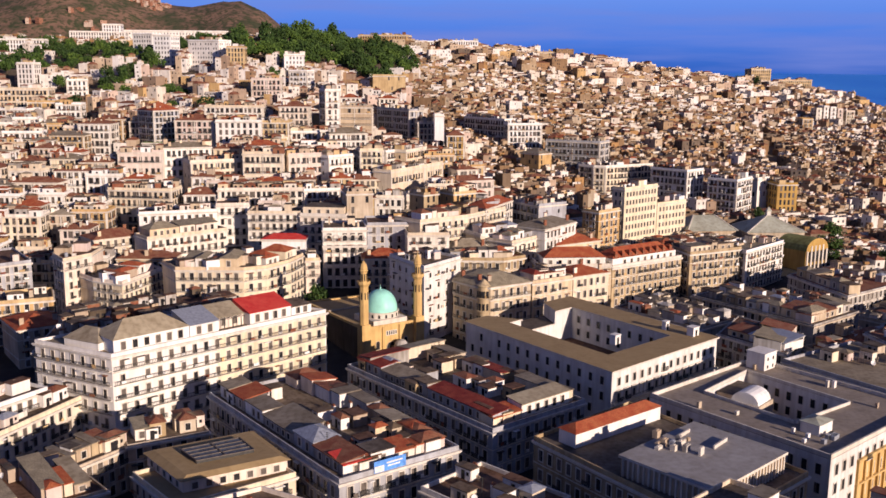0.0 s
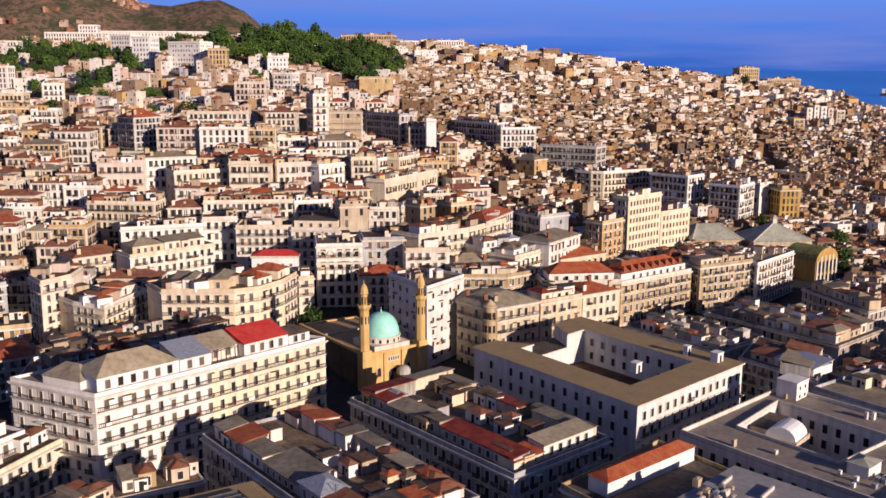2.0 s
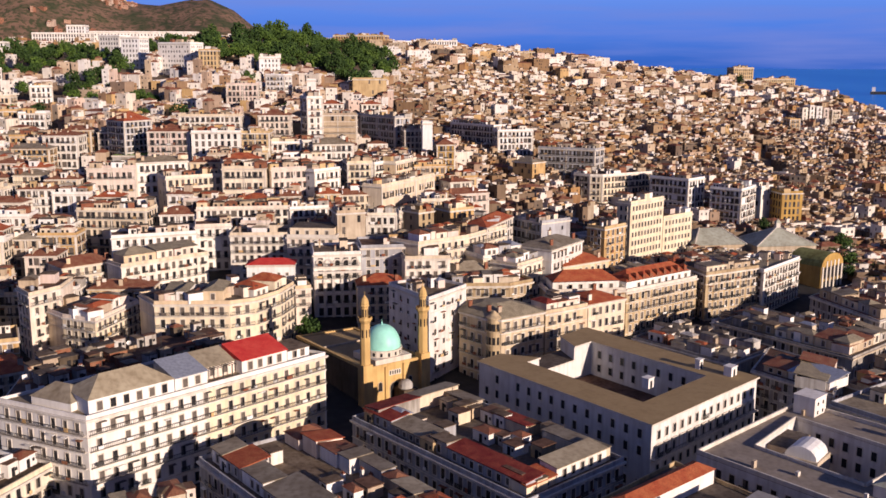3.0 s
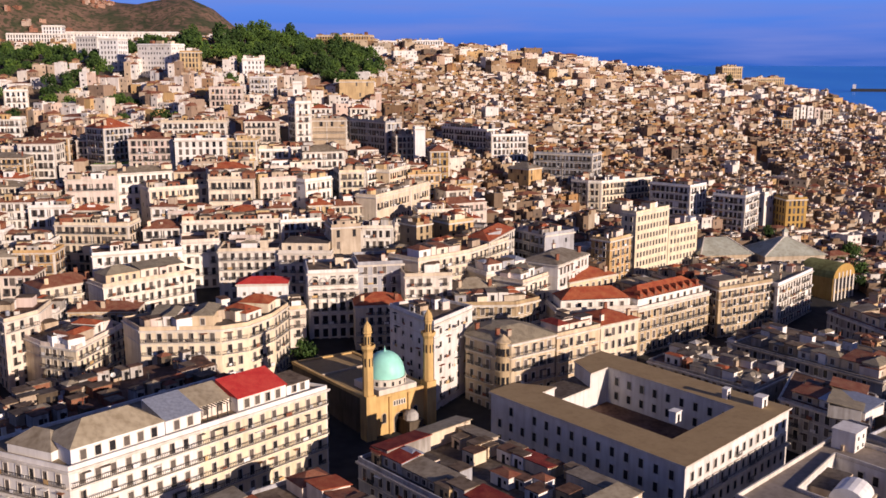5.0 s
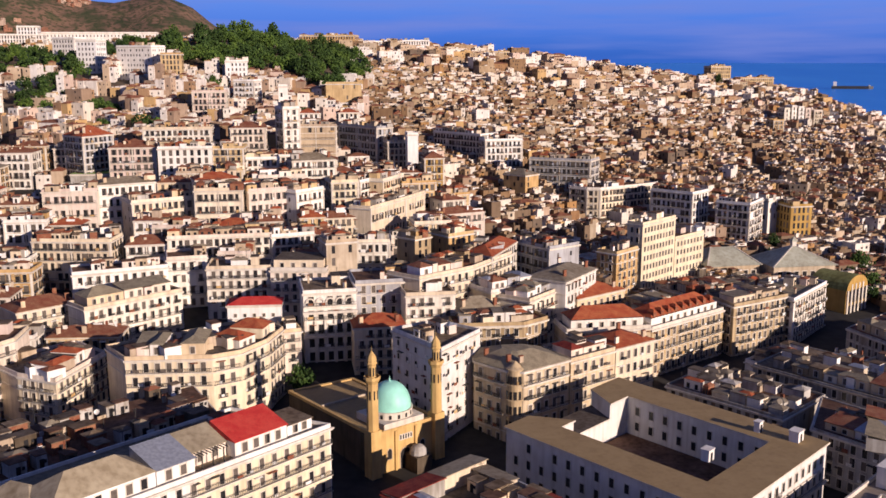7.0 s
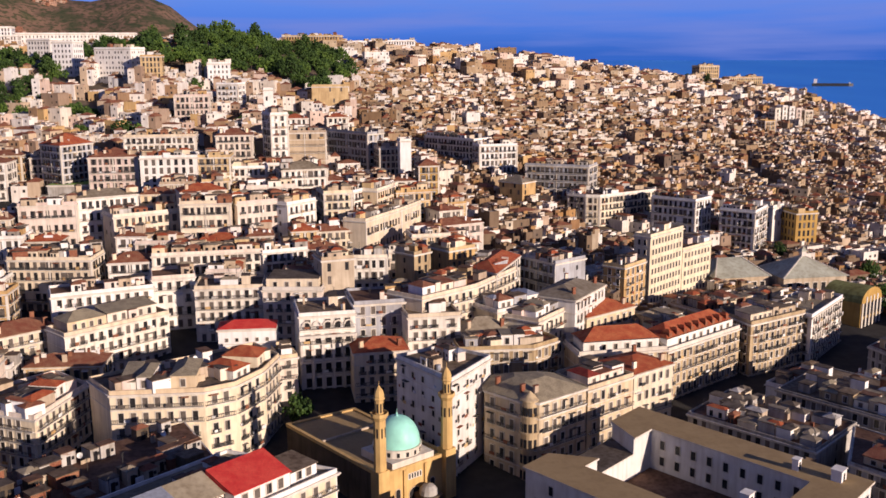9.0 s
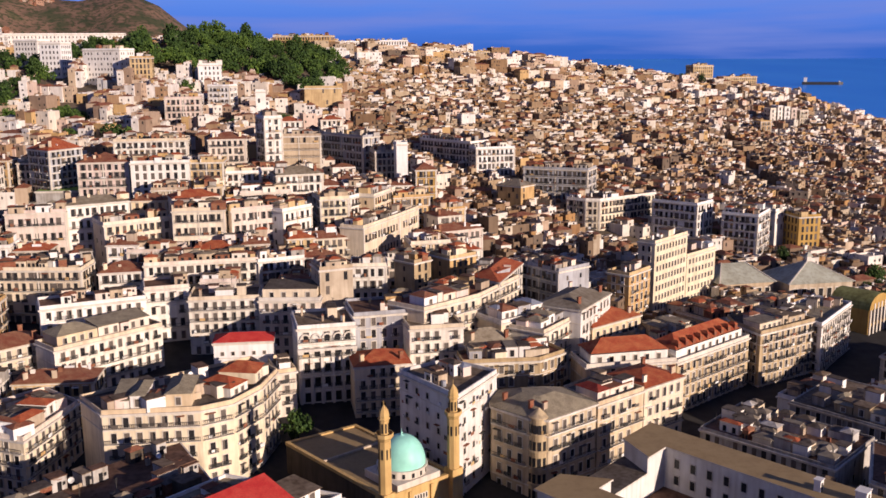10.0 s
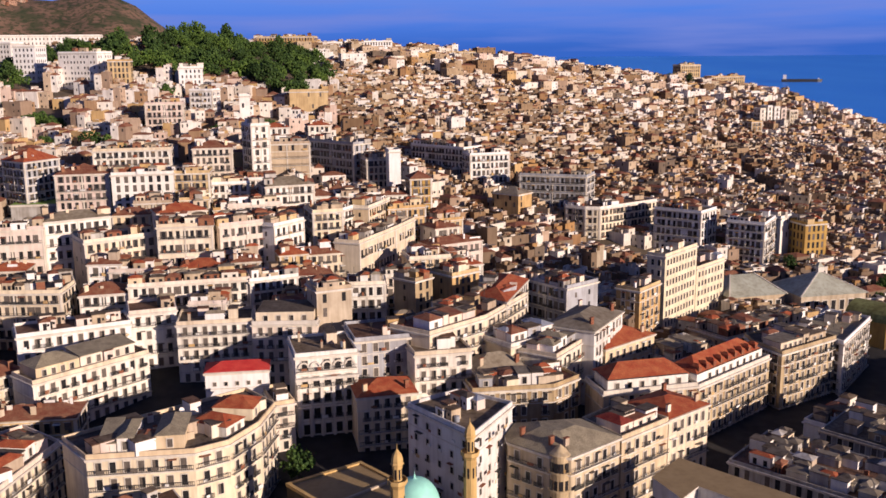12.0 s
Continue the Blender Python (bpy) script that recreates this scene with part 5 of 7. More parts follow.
# ---- the long white building with the mansard ----
def white_building():
    p = [(-96.9, 220.1), (-74.9, 208.9), (-31.4, 250.7), (-53.4, 261.9)]
    b = block(p, 2, 21.5, 0.0, 6, "white", "flat roofgrey", "long white apartment building with black balconies and grey mansard roofs", sp=3.0, size=(1.08, 2.15), balc=0.75, long=(2, 3, 4, 5), clut=0, parapet=0.7, kinds=("shut", "shut", "half", "open"))
    o = tuple(b.location)
    u = Vector((43.5, 41.8)).normalized()
    n = Vector((-u.y, u.x))

    def strip(a0, a1, d0, d1):
        c = Vector(p[1]) + u * (a0 + a1) / 2 + n * (d0 + d1) / 2
        return (c.x, c.y), math.atan2(u.y, u.x), a1 - a0, d1 - d0

    def seg(name, a0, a1, d0, d1, h, wall, roof, rise, label=""):
        c, ang, lx, ly = strip(a0, a1, d0, d1)
        g = Geo()
        g.box(c, ang, lx, ly, 21.3, 21.5 + h, 0, None, False)
        ob = part(name, g, [wall], b, label, o)
        g = Geo()
        if name == "mansard_corner":
            g.hip(rect(c, ang, lx, ly), 21.5 + h, rise, 0, 0.25)
        else:
            # one slope that rises from the street front to the back
            k = rect(c, ang, lx + 0.4, ly + 0.7)
            z0, z1 = 21.5 + h, 21.5 + h + rise
            g.v = [(k[0][0], k[0][1], z0), (k[1][0], k[1][1], z0), (k[2][0], k[2][1], z1), (k[3][0], k[3][1], z1)] + [(v[0], v[1], 21.4 + h) for v in k]
            g.f = [(0, 1, 2, 3), (7, 6, 5, 4), (0, 4, 5, 1), (1, 5, 6, 2), (2, 6, 7, 3), (3, 7, 4, 0)]
            g.m = [0] * 6
        r = part("roof", g, [roof], b, "", o)
        r.parent = ob
        q = rect(c, ang, lx, ly)
        facade(q[0], q[1], 21.9 + h, 21.6, 1, ob, o, random.Random(int(a0)), 2.6, (1.2, 1.9))
        return ob

    seg("mansard_corner", 1.2, 20.3, 1.2, 11, 3.3, "white", "roofsand", 3.4, "white attic under a grey hipped roof")
    seg("attic", 20.6, 28.5, 1.4, 9.5, 3.2, "white", "sheet", 2.3)
    seg("attic", 28.8, 37.2, 4.0, 10, 3.0, "cream", "roofsand", 2.2)
    seg("red_attic", 37.5, 50, 1.4, 8.8, 3.3, "white", "red", 2.4, "white attic room under a bright red roof")
    seg("attic", 50.6, 57, 2.0, 9, 2.6, "white", "roof", 0.3)
    for k in range(4):
        g = Geo()
        q = Vector(p[1]) + u * (28 + k * 2.4) + n * 1.8
        g.box((q.x, q.y), 0.77, 0.2, 0.2, 21.5, 24.3, 0, None, False)
        part("pergola_post", g, ["rail"], b, "", o)
    for k in range(12):
        q = Vector(p[1]) + u * (27.6 + k * 0.77) + n * 2.9
        g = Geo()
        g.box((q.x, q.y), 0.77, 0.15, 2.7, 24.3, 24.45, 0)
        part("pergola_slat", g, ["rail"], b, "", o)
    # wing along the short street side
    v = Vector((p[0][0] - p[1][0], p[0][1] - p[1][1])).normalized()
    m = Vector((v.y, -v.x))
    if m.dot(n) < 0:
        m = -m
    c = Vector(p[1]) + v * 13 + u * 5.5
    g = Geo()
    g.box((c.x, c.y), math.atan2(v.y, v.x), 11, 7, 21.3, 23.4, 0, None, False)
    g.hip(rect((c.x, c.y), math.atan2(v.y, v.x), 11, 7), 23.4, 2.6, 1, 0.3)
    part("attic", g, ["white", "roofgrey"], b, "", o)
    # the further half of the street front is painted cream
    c, ang, lx, ly = strip(27.0, 60.0, -0.008, 0.2)
    g = Geo()
    g.box(c, ang, lx, ly, 0.0, 20.6, 0)
    part("cream_front", g, ["yellow"], b, "cream painted stretch of wall", o)
    roof_clutter([(-72, 232), (-62, 226), (-40, 250), (-53, 258)], 21.5, 16, b, o, random.Random(3))


white_building()


# ---- the square building round a court ----
def court_building():
    a, f, c, d = (Vector(v) for v in ((6.6, 259.2), (39.8, 215.4), (72.6, 245.1), (39.4, 288.9)))
    o = (39.6, 252.0, 0.0)
    b = thing("court_building", o, "large white square building with a brown flat roof round a court", "building")
    USED.append([tuple(v) for v in (a, f, c, d)])
    out = [tuple(v) for v in (a, f, c, d)]
    wd = 8.5
    ins = grow(out, -wd)
    oo, ii = grow(out, 0.5), grow(ins, -0.4)
    def between(i, s, t):
        def at(p, q, k):
            return (p[0] + (q[0] - p[0]) * k, p[1] + (q[1] - p[1]) * k)

        j = (i + 1) % 4
        return [[at(c_[i], c_[j], s), at(c_[i], c_[j], t), at(e_[i], e_[j], t), at(e_[i], e_[j], s)] for c_, e_ in ((out, ins), (oo, ii))]

    for i, s0, s1, t in ((0, 0, 1, 16.5), (1, 0, 1, 16.5), (2, 0, 1, 16.5), (3, 0, 0.27, 16.5), (3, 0.27, 0.8, 12.6), (3, 0.8, 1, 16.5)):
        body, cover = between(i, s0, s1)
        g = Geo()
        g.prism(body, -2, t - 0.02, 0)
        part("wing", g, ["chalk"], b, "low link wing" if t < 15 else "", o)
        g = Geo()
        g.prism(cover if t > 15 else body, t, t + 0.4, 1, 0, True)
        part("roof", g, ["roofbrown" if t > 15 else "roof", "trim"], b, "", o)
    r = random.Random(5)
    facade(out[0], out[1], 16.4, 0.5, 4, b, o, r, 3.7, (1.15, 2.0), ("bare", "bare", "open"), 0, (), None, 0.05, 1.2)
    facade(out[1], out[2], 16.4, 0.5, 4, b, o, r, 3.0, (1.1, 1.9), ("half", "bare", "open"), 0.25, (), None, 0.05, 1.2)
    facade(ins[3], ins[2], 16.2, 0.5, 4, b, o, r, 3.9, (1.2, 2.0), ("bare",), 0, (), None, 0.05, 1.2)
    facade(ins[1], ins[0], 16.2, 0.5, 4, b, o, r, 3.9, (1.2, 2.0), ("bare",), 0, (), None, 0.05, 1.2)
    # the long balcony under the upper windows of the sunlit front, and the framed doors behind it
    e, ang = c - f, math.atan2(c.y - f.y, c.x - f.x)
    u = e.normalized()
    n = Vector((u.y, -u.x))
    m = (f + c) / 2
    g = Geo()
    g.box(tuple(m + n * 0.5), ang, e.length - 0.4, 1.0, 8.55, 8.8, 0, None, True)
    g.box(tuple(m + n * 0.12), ang, e.length, 0.24, 8.1, 8.45, 0, None, True)
    balcony = part("balcony", g, ["trim"], b, "long stone balcony", o)
    g = Geo()
    g.box(tuple(m + n * 0.95), ang, e.length - 0.5, 0.06, 9.62, 9.7, 0, None, True)
    for k in range(76):
        q = f + u * (0.4 + k * (e.length - 0.8) / 75) + n * 0.95
        g.box(tuple(q), ang, 0.06, 0.05, 8.8, 9.62, 0)
    part("railing", g, ["rail"], balcony, "", o)
    count = int((e.length - 2.4) / 3.0 + 0.3)
    for k in range(count):
        q = f + u * (1.2 + (e.length - 2.4) * (k + 0.5) / count) + n * 0.12
        g = Geo()
        for v in (-0.8, 0.8):
            g.box(tuple(q + u * v), ang, 0.3, 0.24, 8.8, 11.5, 0)
        g.box(tuple(q + n * 0.1), ang, 2.2, 0.44, 11.5, 11.75, 0, None, True)
        part("door_surround", g, ["trim"], b, "", o)
    for q, z, s in (((44.5, 238.5), 16.8, 2.2), ((66.5, 246.5), 16.8, 2.6), ((60.5, 252), 16.8, 1.6)):
        g = Geo()
        g.box(q, 0.73, s, s * 0.8, z, z + 2.4, 0, None, False)
        g.box(q, 0.73, s + 0.3, s * 0.8 + 0.3, z + 2.4, z + 2.55, 0)
        g.box((q[0] + 0.67 * s * 0.4, q[1] - 0.74 * s * 0.4), 0.73, 0.8, 0.12, z, z + 1.8, 1)
        part("roof_hut", g, ["white", "dark"], b, "", o)
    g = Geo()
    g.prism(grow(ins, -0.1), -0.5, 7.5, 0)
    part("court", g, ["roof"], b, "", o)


court_building()


# ---- mosque ----
def minaret(c, parent, o):
    g = Geo()
    g.box(c, 0.604, 2.9, 2.9, -1, 13.0, 0, None, False)
    g.lathe(c, [(1.35, 13.0), (1.3, 24.2), (1.7, 24.9), (1.9, 25.1), (1.9, 25.9), (1.75, 25.9), (1.75, 25.2), (0.95, 25.2), (0.95, 28.6), (1.25, 28.8), (1.25, 29.0), (1.05, 29.2), (1.1, 29.7), (0.85, 30.7), (0.35, 31.4), (0.06, 31.8), (0.04, 32.8)], 8, 0)
    m = part("minaret", g, ["gold"], parent, "slim golden minaret with a gallery and small dome", o)
    for k in range(8):
        a = 2 * math.pi * (k + 0.5) / 8
        s = Geo()
        s.box((c[0] + 0.9 * math.cos(a), c[1] + 0.9 * math.sin(a)), a + math.pi / 2, 0.34, 0.08, 26.0, 28.0, 0)
        q = part("lantern_opening", s, ["dark"], m, "", o)
        s = Geo()
        s.box((c[0] + 1.27 * math.cos(a), c[1] + 1.27 * math.sin(a)), a + math.pi / 2, 0.3, 0.08, 20.5, 22.6, 0)
        part("slit_window", s, ["dark"], m, "", o)
    return m


def mosque():
    o = (-25.0, 288.0, 0.0)
    b = thing("mosque", o, "golden stone mosque with two minarets and a turquoise dome", "mosque")
    l, r_ = Vector((-22.7, 269.3)), Vector((-7.5, 279.8))
    u = (r_ - l).normalized()
    n = Vector((-u.y, u.x))
    poly = [tuple(l), tuple(r_), tuple(r_ + n * 36), tuple(l + n * 38)]
    USED.append(poly)
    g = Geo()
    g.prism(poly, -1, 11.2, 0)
    # all sides but the front are coloured dark to stand for shade
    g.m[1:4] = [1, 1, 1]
    part("wall", g, ["gold", "shadestone"], b, "golden front and rough stone sides with dark shade in their colour", o)
    g = Geo()
    g.prism(grow(poly, -0.4), 11.2, 11.45, 0)
    part("roof", g, ["roofbrown"], b, "", o)
    for i in range(4):
        j = (i + 1) % 4
        ou, inn = grow(poly, 0.15), grow(poly, -0.7)
        g = Geo()
        g.prism([ou[i], ou[j], inn[j], inn[i]], 11.1, 11.85, 0)
        part("parapet", g, ["gold"], b, "", o)
    for k in (19.5,):
        g = Geo()
        c = l + u * 9.2 + n * (k + 4)
        g.box((c.x, c.y), math.atan2(u.y, u.x), 17, 0.5, 11.3, 11.9, 0)
        part("roof_wall", g, ["sand"], b, "", o)
    # drum and dome
    c = (-18.6, 279.3)
    g = Geo()
    g.box(c, math.atan2(u.y, u.x), 11.5, 11.5, 11.3, 13.2, 0, None, False)
    g.lathe(c, [(5.3, 13.2), (5.3, 14.6), (5.5, 14.7), (5.5, 15.0), (4.9, 15.0)], 24, 0)
    drum = part("drum", g, ["trim"], b, "pale round drum with small windows", o)
    for k in range(16):
        a = 2 * math.pi * k / 16
        s = Geo()
        s.box((c[0] + 5.3 * math.cos(a), c[1] + 5.3 * math.sin(a)), a + math.pi / 2, 0.6, 0.1, 13.4, 14.4, 0)
        part("window", s, ["dark"], drum, "", o)
    g = Geo()
    g.lathe(c, [(5.0, 14.9)] + [(5.05 * math.cos(t) ** 0.92, 15.2 + 5.9 * math.sin(t)) for t in [0.06 + 1.45 * i / 14 for i in range(15)]] + [(0.12, 21.3), (0.25, 21.6), (0.05, 21.9), (0.03, 22.6)], 40, 0)
    part("dome", g, ["dome"], b, "turquoise glazed dome with a finial", o, True)
    minaret((-22.7, 269.3), b, o)
    minaret((-7.5, 279.8), b, o)
    def arched(e, w, z, h, mats, name):
        """An arched panel on the front at e metres from its end, with a raised surround."""
        q = l + u * e
        for out_by, grow_by, slot in ((0.1, 0.22, 0), (0.16, 0.0, 1)):
            g, hw = Geo(), w / 2 + grow_by
            prof = [(-hw, z - grow_by), (hw, z - grow_by)] + [(hw * math.cos(t), z + h + hw * math.sin(t)) for t in [math.pi * i / 10 for i in range(11)]]
            m = len(prof)
            for by in (0.0, out_by):
                g.v.extend((q.x + u.x * a - n.x * by, q.y + u.y * a - n.y * by, c_) for a, c_ in prof)
            g.f = [tuple(range(m, 2 * m))] + [(i, (i + 1) % m, m + (i + 1) % m, m + i) for i in range(m)]
            g.m = [0] * (m + 1)
            part(("window_surround", name)[slot], g, [mats[slot]], b, "", o)

    arched(4.6, 1.1, 4.6, 1.9, ("sand", "dark"), "window")
    arched(9.2, 3.0, 0.2, 4.6, ("sand", "dark"), "portal")
    arched(14.2, 1.1, 4.6, 1.9, ("sand", "dark"), "window")
    for k in range(5):
        arched(7.8 + k * 0.75, 0.36, 8.6, 0.9, ("trim", "dark"), "slit_window")
    for e in (6.3, 12.1):
        q = l + u * e - n * 0.2
        g = Geo()
        g.box((q.x, q.y), math.atan2(u.y, u.x), 0.6, 0.5, -0.5, 11.2, 0)
        part("pilaster", g, ["gold"], b, "", o)
    # low domed porch in front, its wall colour darkened to stand for shade
    q = l + u * 11 - n * 2.6
    g = Geo()
    g.box((q.x, q.y), math.atan2(u.y, u.x), 4.4, 5, -0.5, 5.2, 0, None, False)
    g.lathe((q.x, q.y), [(2.1, 5.2), (1.95, 6.3), (1.3, 7.1), (0.05, 7.5)], 12, 1)
    part("porch", g, ["shadestone", "grey"], b, "stone porch coloured dark for shade, under a small dome", o)


mosque()


# ---- hipped roof with a skylight on the terrace building ----
def skylight_roof():
    p = [(-57.3, 176.0), (-47.0, 163.5), (-29.6, 173.5), (-39.0, 187.0)]
    o = (-43.0, 175.0, 9.5)
    b = thing("skylit_pavilion", o, "cream attic with a brown roof and big skylight", "building")
    g = Geo()
    g.prism(p, 9.9, 12.4, 0)
    part("wall", g, ["cream"], b, "", o)
    r = random.Random(9)
    for i in range(2):
        facade(p[i], p[i + 1], 12.4, 10.0, 1, b, o, r, 2.6, (1.1, 1.7))
    g = Geo()
    g.hip(p, 12.4, 0.7, 0, 0.6, 0.85)
    part("roof", g, ["roofbrown"], b, "", o)
    q = grow(p, -4.6)
    g = Geo()
    g.prism(q, 13.0, 13.7, 0, 1)
    sk = part("skylight", g, ["rail", "glass"], b, "dark glazed skylight with metal bars", o)
    for t in (0.0, 0.5, 1.0):
        a, c = Vector(q[0]).lerp(Vector(q[3]), t), Vector(q[1]).lerp(Vector(q[2]), t)
        m = (a + c) / 2
        g = Geo()
        g.box((m.x, m.y), math.atan2(c.y - a.y, c.x - a.x), (c - a).length, 0.25, 13.7, 13.9, 0)
        part("glazing_bar", g, ["shutter"], sk, "", o)
    for k in range(5):
        t = k / 4
        g = Geo()
        a, c = Vector(q[0]).lerp(Vector(q[1]), t), Vector(q[3]).lerp(Vector(q[2]), t)
        m = (a + c) / 2
        g.box((m.x, m.y), math.atan2(c.y - a.y, c.x - a.x), (c - a).length, 0.22, 13.7, 13.85, 0)
        part("glazing_bar", g, ["shutter"], sk, "", o)


skylight_roof()


# ---- theatre's upper storey, red tiled strip ----
def theatre_top():
    p = [(33.0, 166.0), (46.0, 151.2), (63.7, 167.9), (50.7, 182.7)]
    o = (48.0, 167.0, 12.5)
    b = thing("stage_house", o, "flat grey stage house with pilastered stone walls", "building")
    g = Geo()
    g.prism(p, 12.5, 16.8, 0)
    part("wall", g, ["sand"], b, "", o)
    g = Geo()
    g.prism(grow(p, 0.4), 16.5, 17.0, 1, 0, True)
    part("roof", g, ["rooflight", "trim"], b, "", o)
    for i in range(3):
        a, c = Vector(p[i]), Vector(p[i + 1])
        k = int((c - a).length / 1.1)
        for j in range(k):
            q = a.lerp(c, (j + 0.5) / k)
            d = (c - a).normalized()
            g = Geo()
            g.box((q.x + d.y * 0.12, q.y - d.x * 0.12), math.atan2(d.y, d.x), 0.34, 0.3, 13.0, 16.4, 0)
            part("pilaster", g, ["trim"], b, "", o)
    r = random.Random(4)
    mid = Vector((42.5, 169.5))
    for k in range(16):
        q = mid + Vector((r.gauss(0, 2.6), r.gauss(0, 2.2)))
        g = Geo()
        w, h = r.uniform(0.6, 1.8), r.uniform(0.5, 1.5)
        g.box((q.x, q.y), 0.86, w, r.uniform(0.5, 1.2), 16.95, 17.0 + h, 0)
        g.box((q.x, q.y), 0.86, w * 0.7, 0.4, 17.0 + h, 17.15 + h, 0)
        part("roof_unit", g, [r.choice(("sand", "sheet", "trim", "grey", "tileold"))], b, "", o)
    for q, lx in (((52.5, 171.0), 5.5), ((47.0, 176.0), 4.0)):
        g = Geo()
        g.box(q, 0.86, lx, 0.35, 16.95, 17.7, 0)
        part("roof_wall", g, ["trim"], b, "", o)
    p0, p1 = Vector((24.8, 180.0)), Vector((45.2, 196.5))
    d = (p1 - p0).normalized()
    m = (p0 + p1) / 2
    o = (m.x, m.y, 12.9)
    b = thing("gallery_wing", o, "long narrow white wing under a red tile roof", "building")
    g = Geo()
    g.box((m.x, m.y), math.atan2(d.y, d.x), 26, 4.6, 12.9, 16.0, 0, None, False)
    part("wall", g, ["white"], b, "", o)
    g = Geo()
    g.hip(rect((m.x, m.y), math.atan2(d.y, d.x), 26, 4.6), 16.0, 1.3, 0, 0.3)
    part("roof", g, ["tile"], b, "", o)


theatre_top()


# ---- white barrel vault and white stair tower on the public building ----
def vault():
    c = Vector((71.5, 212.0))
    o = (c.x, c.y, 3.0)
    b = thing("barrel_vault", o, "white barrel-vaulted rooflight on a flat roof", "rooflight")
    g = Geo()
    d = Vector((0.66, 0.75))
    n = Vector((-d.y, d.x))
    k = 10
    prof = [(3.3 * math.cos(math.pi * i / k), 11.4 + 2.6 * math.sin(math.pi * i / k)) for i in range(k + 1)]
    for s in (-1, 1):
        e = c + d * 3.4 * s
        g.v.extend((e.x + n.x * a, e.y + n.y * a, z) for a, z in prof)
    for i in range(k):
        g.f.append((i, i + 1, k + 2 + i, k + 1 + i))
        g.m.append(0)
    g.f.append(tuple(range(k, -1, -1)))
    g.f.append(tuple(range(k + 1, 2 * k + 2)))
    g.m.extend([0, 0])
    part("shell", g, ["white"], b, "", o)
    g = Geo()
    g.box((c.x, c.y), math.atan2(d.y, d.x), 8.0, 7.4, 2.8, 11.4, 0, None, False)
    part("wall", g, ["sand"], b, "", o)
    c = (80.0, 231.5)
    b = thing("stair_tower", (c[0], c[1], 10), "small white stair tower with tiny windows", "tower")
    g = Geo()
    g.box(c, 0.72, 5.5, 5, 6, 17.3, 0, None, False)
    g.box(c, 0.72, 5.8, 5.3, 17.3, 17.5, 0)
    part("wall", g, ["white"], b, "", (c[0], c[1], 10))
    for k in (-1, 1):
        for z in (13.5, 15.5):
            g = Geo()
            q = Vector(c) + Vector((0.66, -0.75)) * 2.52 + Vector((0.75, 0.66)) * k * 1.2
            g.box((q.x, q.y), 0.72, 0.6, 0.1, z, z + 0.8, 0)
            part("window", g, ["dark"], b, "", (c[0], c[1], 10))


vault()


# ---- market hall with pale pyramid roofs ----
def market():
    o = (135.0, 435.0, 4.0)
    b = thing("market_hall", o, "low hall under pale grey-green pyramid roofs", "building")
    for c, w, d, h, ang, ridge in (((119, 434), 22, 22, 5.5, 0.12, 0.45), ((147, 430), 26, 20, 6.5, 0.08, 0.0)):
        q = rect(c, ang, w, d)
        USED.append(q)
        g = Geo()
        g.prism(q, 2, 15.0, 0)
        part("wall", g, ["sand"], b, "", o)
        for i in range(3):
            facade(q[i], q[(i + 1) % 4], 14.6, 8.0, 1, b, o, random.Random(i), 3.2, (1.8, 3.6), ("bare",))
        g = Geo()
        p = grow(q, 0.7)
        u = Vector((math.cos(ang), math.sin(ang))) * w * ridge * 0.5
        g.v = [(a[0], a[1], 15.0) for a in p] + [(c[0] - u.x, c[1] - u.y, 15 + h), (c[0] + u.x + 0.01, c[1] + u.y, 15 + h)]
        g.f = [(0, 1, 5, 4), (1, 2, 5), (2, 3, 4, 5), (3, 0, 4), (3, 2, 1, 0)]
        g.m = [0] * 5
        part("roof", g, ["roofpale"], b, "", o)
        for k in range(4):
            a_, t_ = Vector(g.v[k]), Vector(g.v[4 if k in (0, 3) else 5])
            rib = Geo()
            dv = (t_ - a_).normalized()
            sd = dv.cross(Vector((0, 0, 1))).normalized() * 0.25
            up = Vector((0, 0, 0.25))
            pts = [a_ + sd, a_ - sd, t_ - sd, t_ + sd]
            rib.v = [tuple(v + up) for v in pts] + [tuple(v - up * 0.2) for v in pts]
            rib.f = [(0, 1, 2, 3), (0, 4, 5, 1), (1, 5, 6, 2), (2, 6, 7, 3), (3, 7, 4, 0)]
            rib.m = [0] * 5
            part("hip_rib", rib, ["trim"], b, "", o)
    g = Geo()
    g.box((147, 430), 0.08, 1.8, 1.8, 21.2, 23.2, 0, None, False)
    g.hip(rect((147, 430), 0.08, 1.8, 1.8), 23.2, 1.8, 1, 0.4, 0.05)
    part("lantern", g, ["trim", "roofpale"], b, "", o)


market()


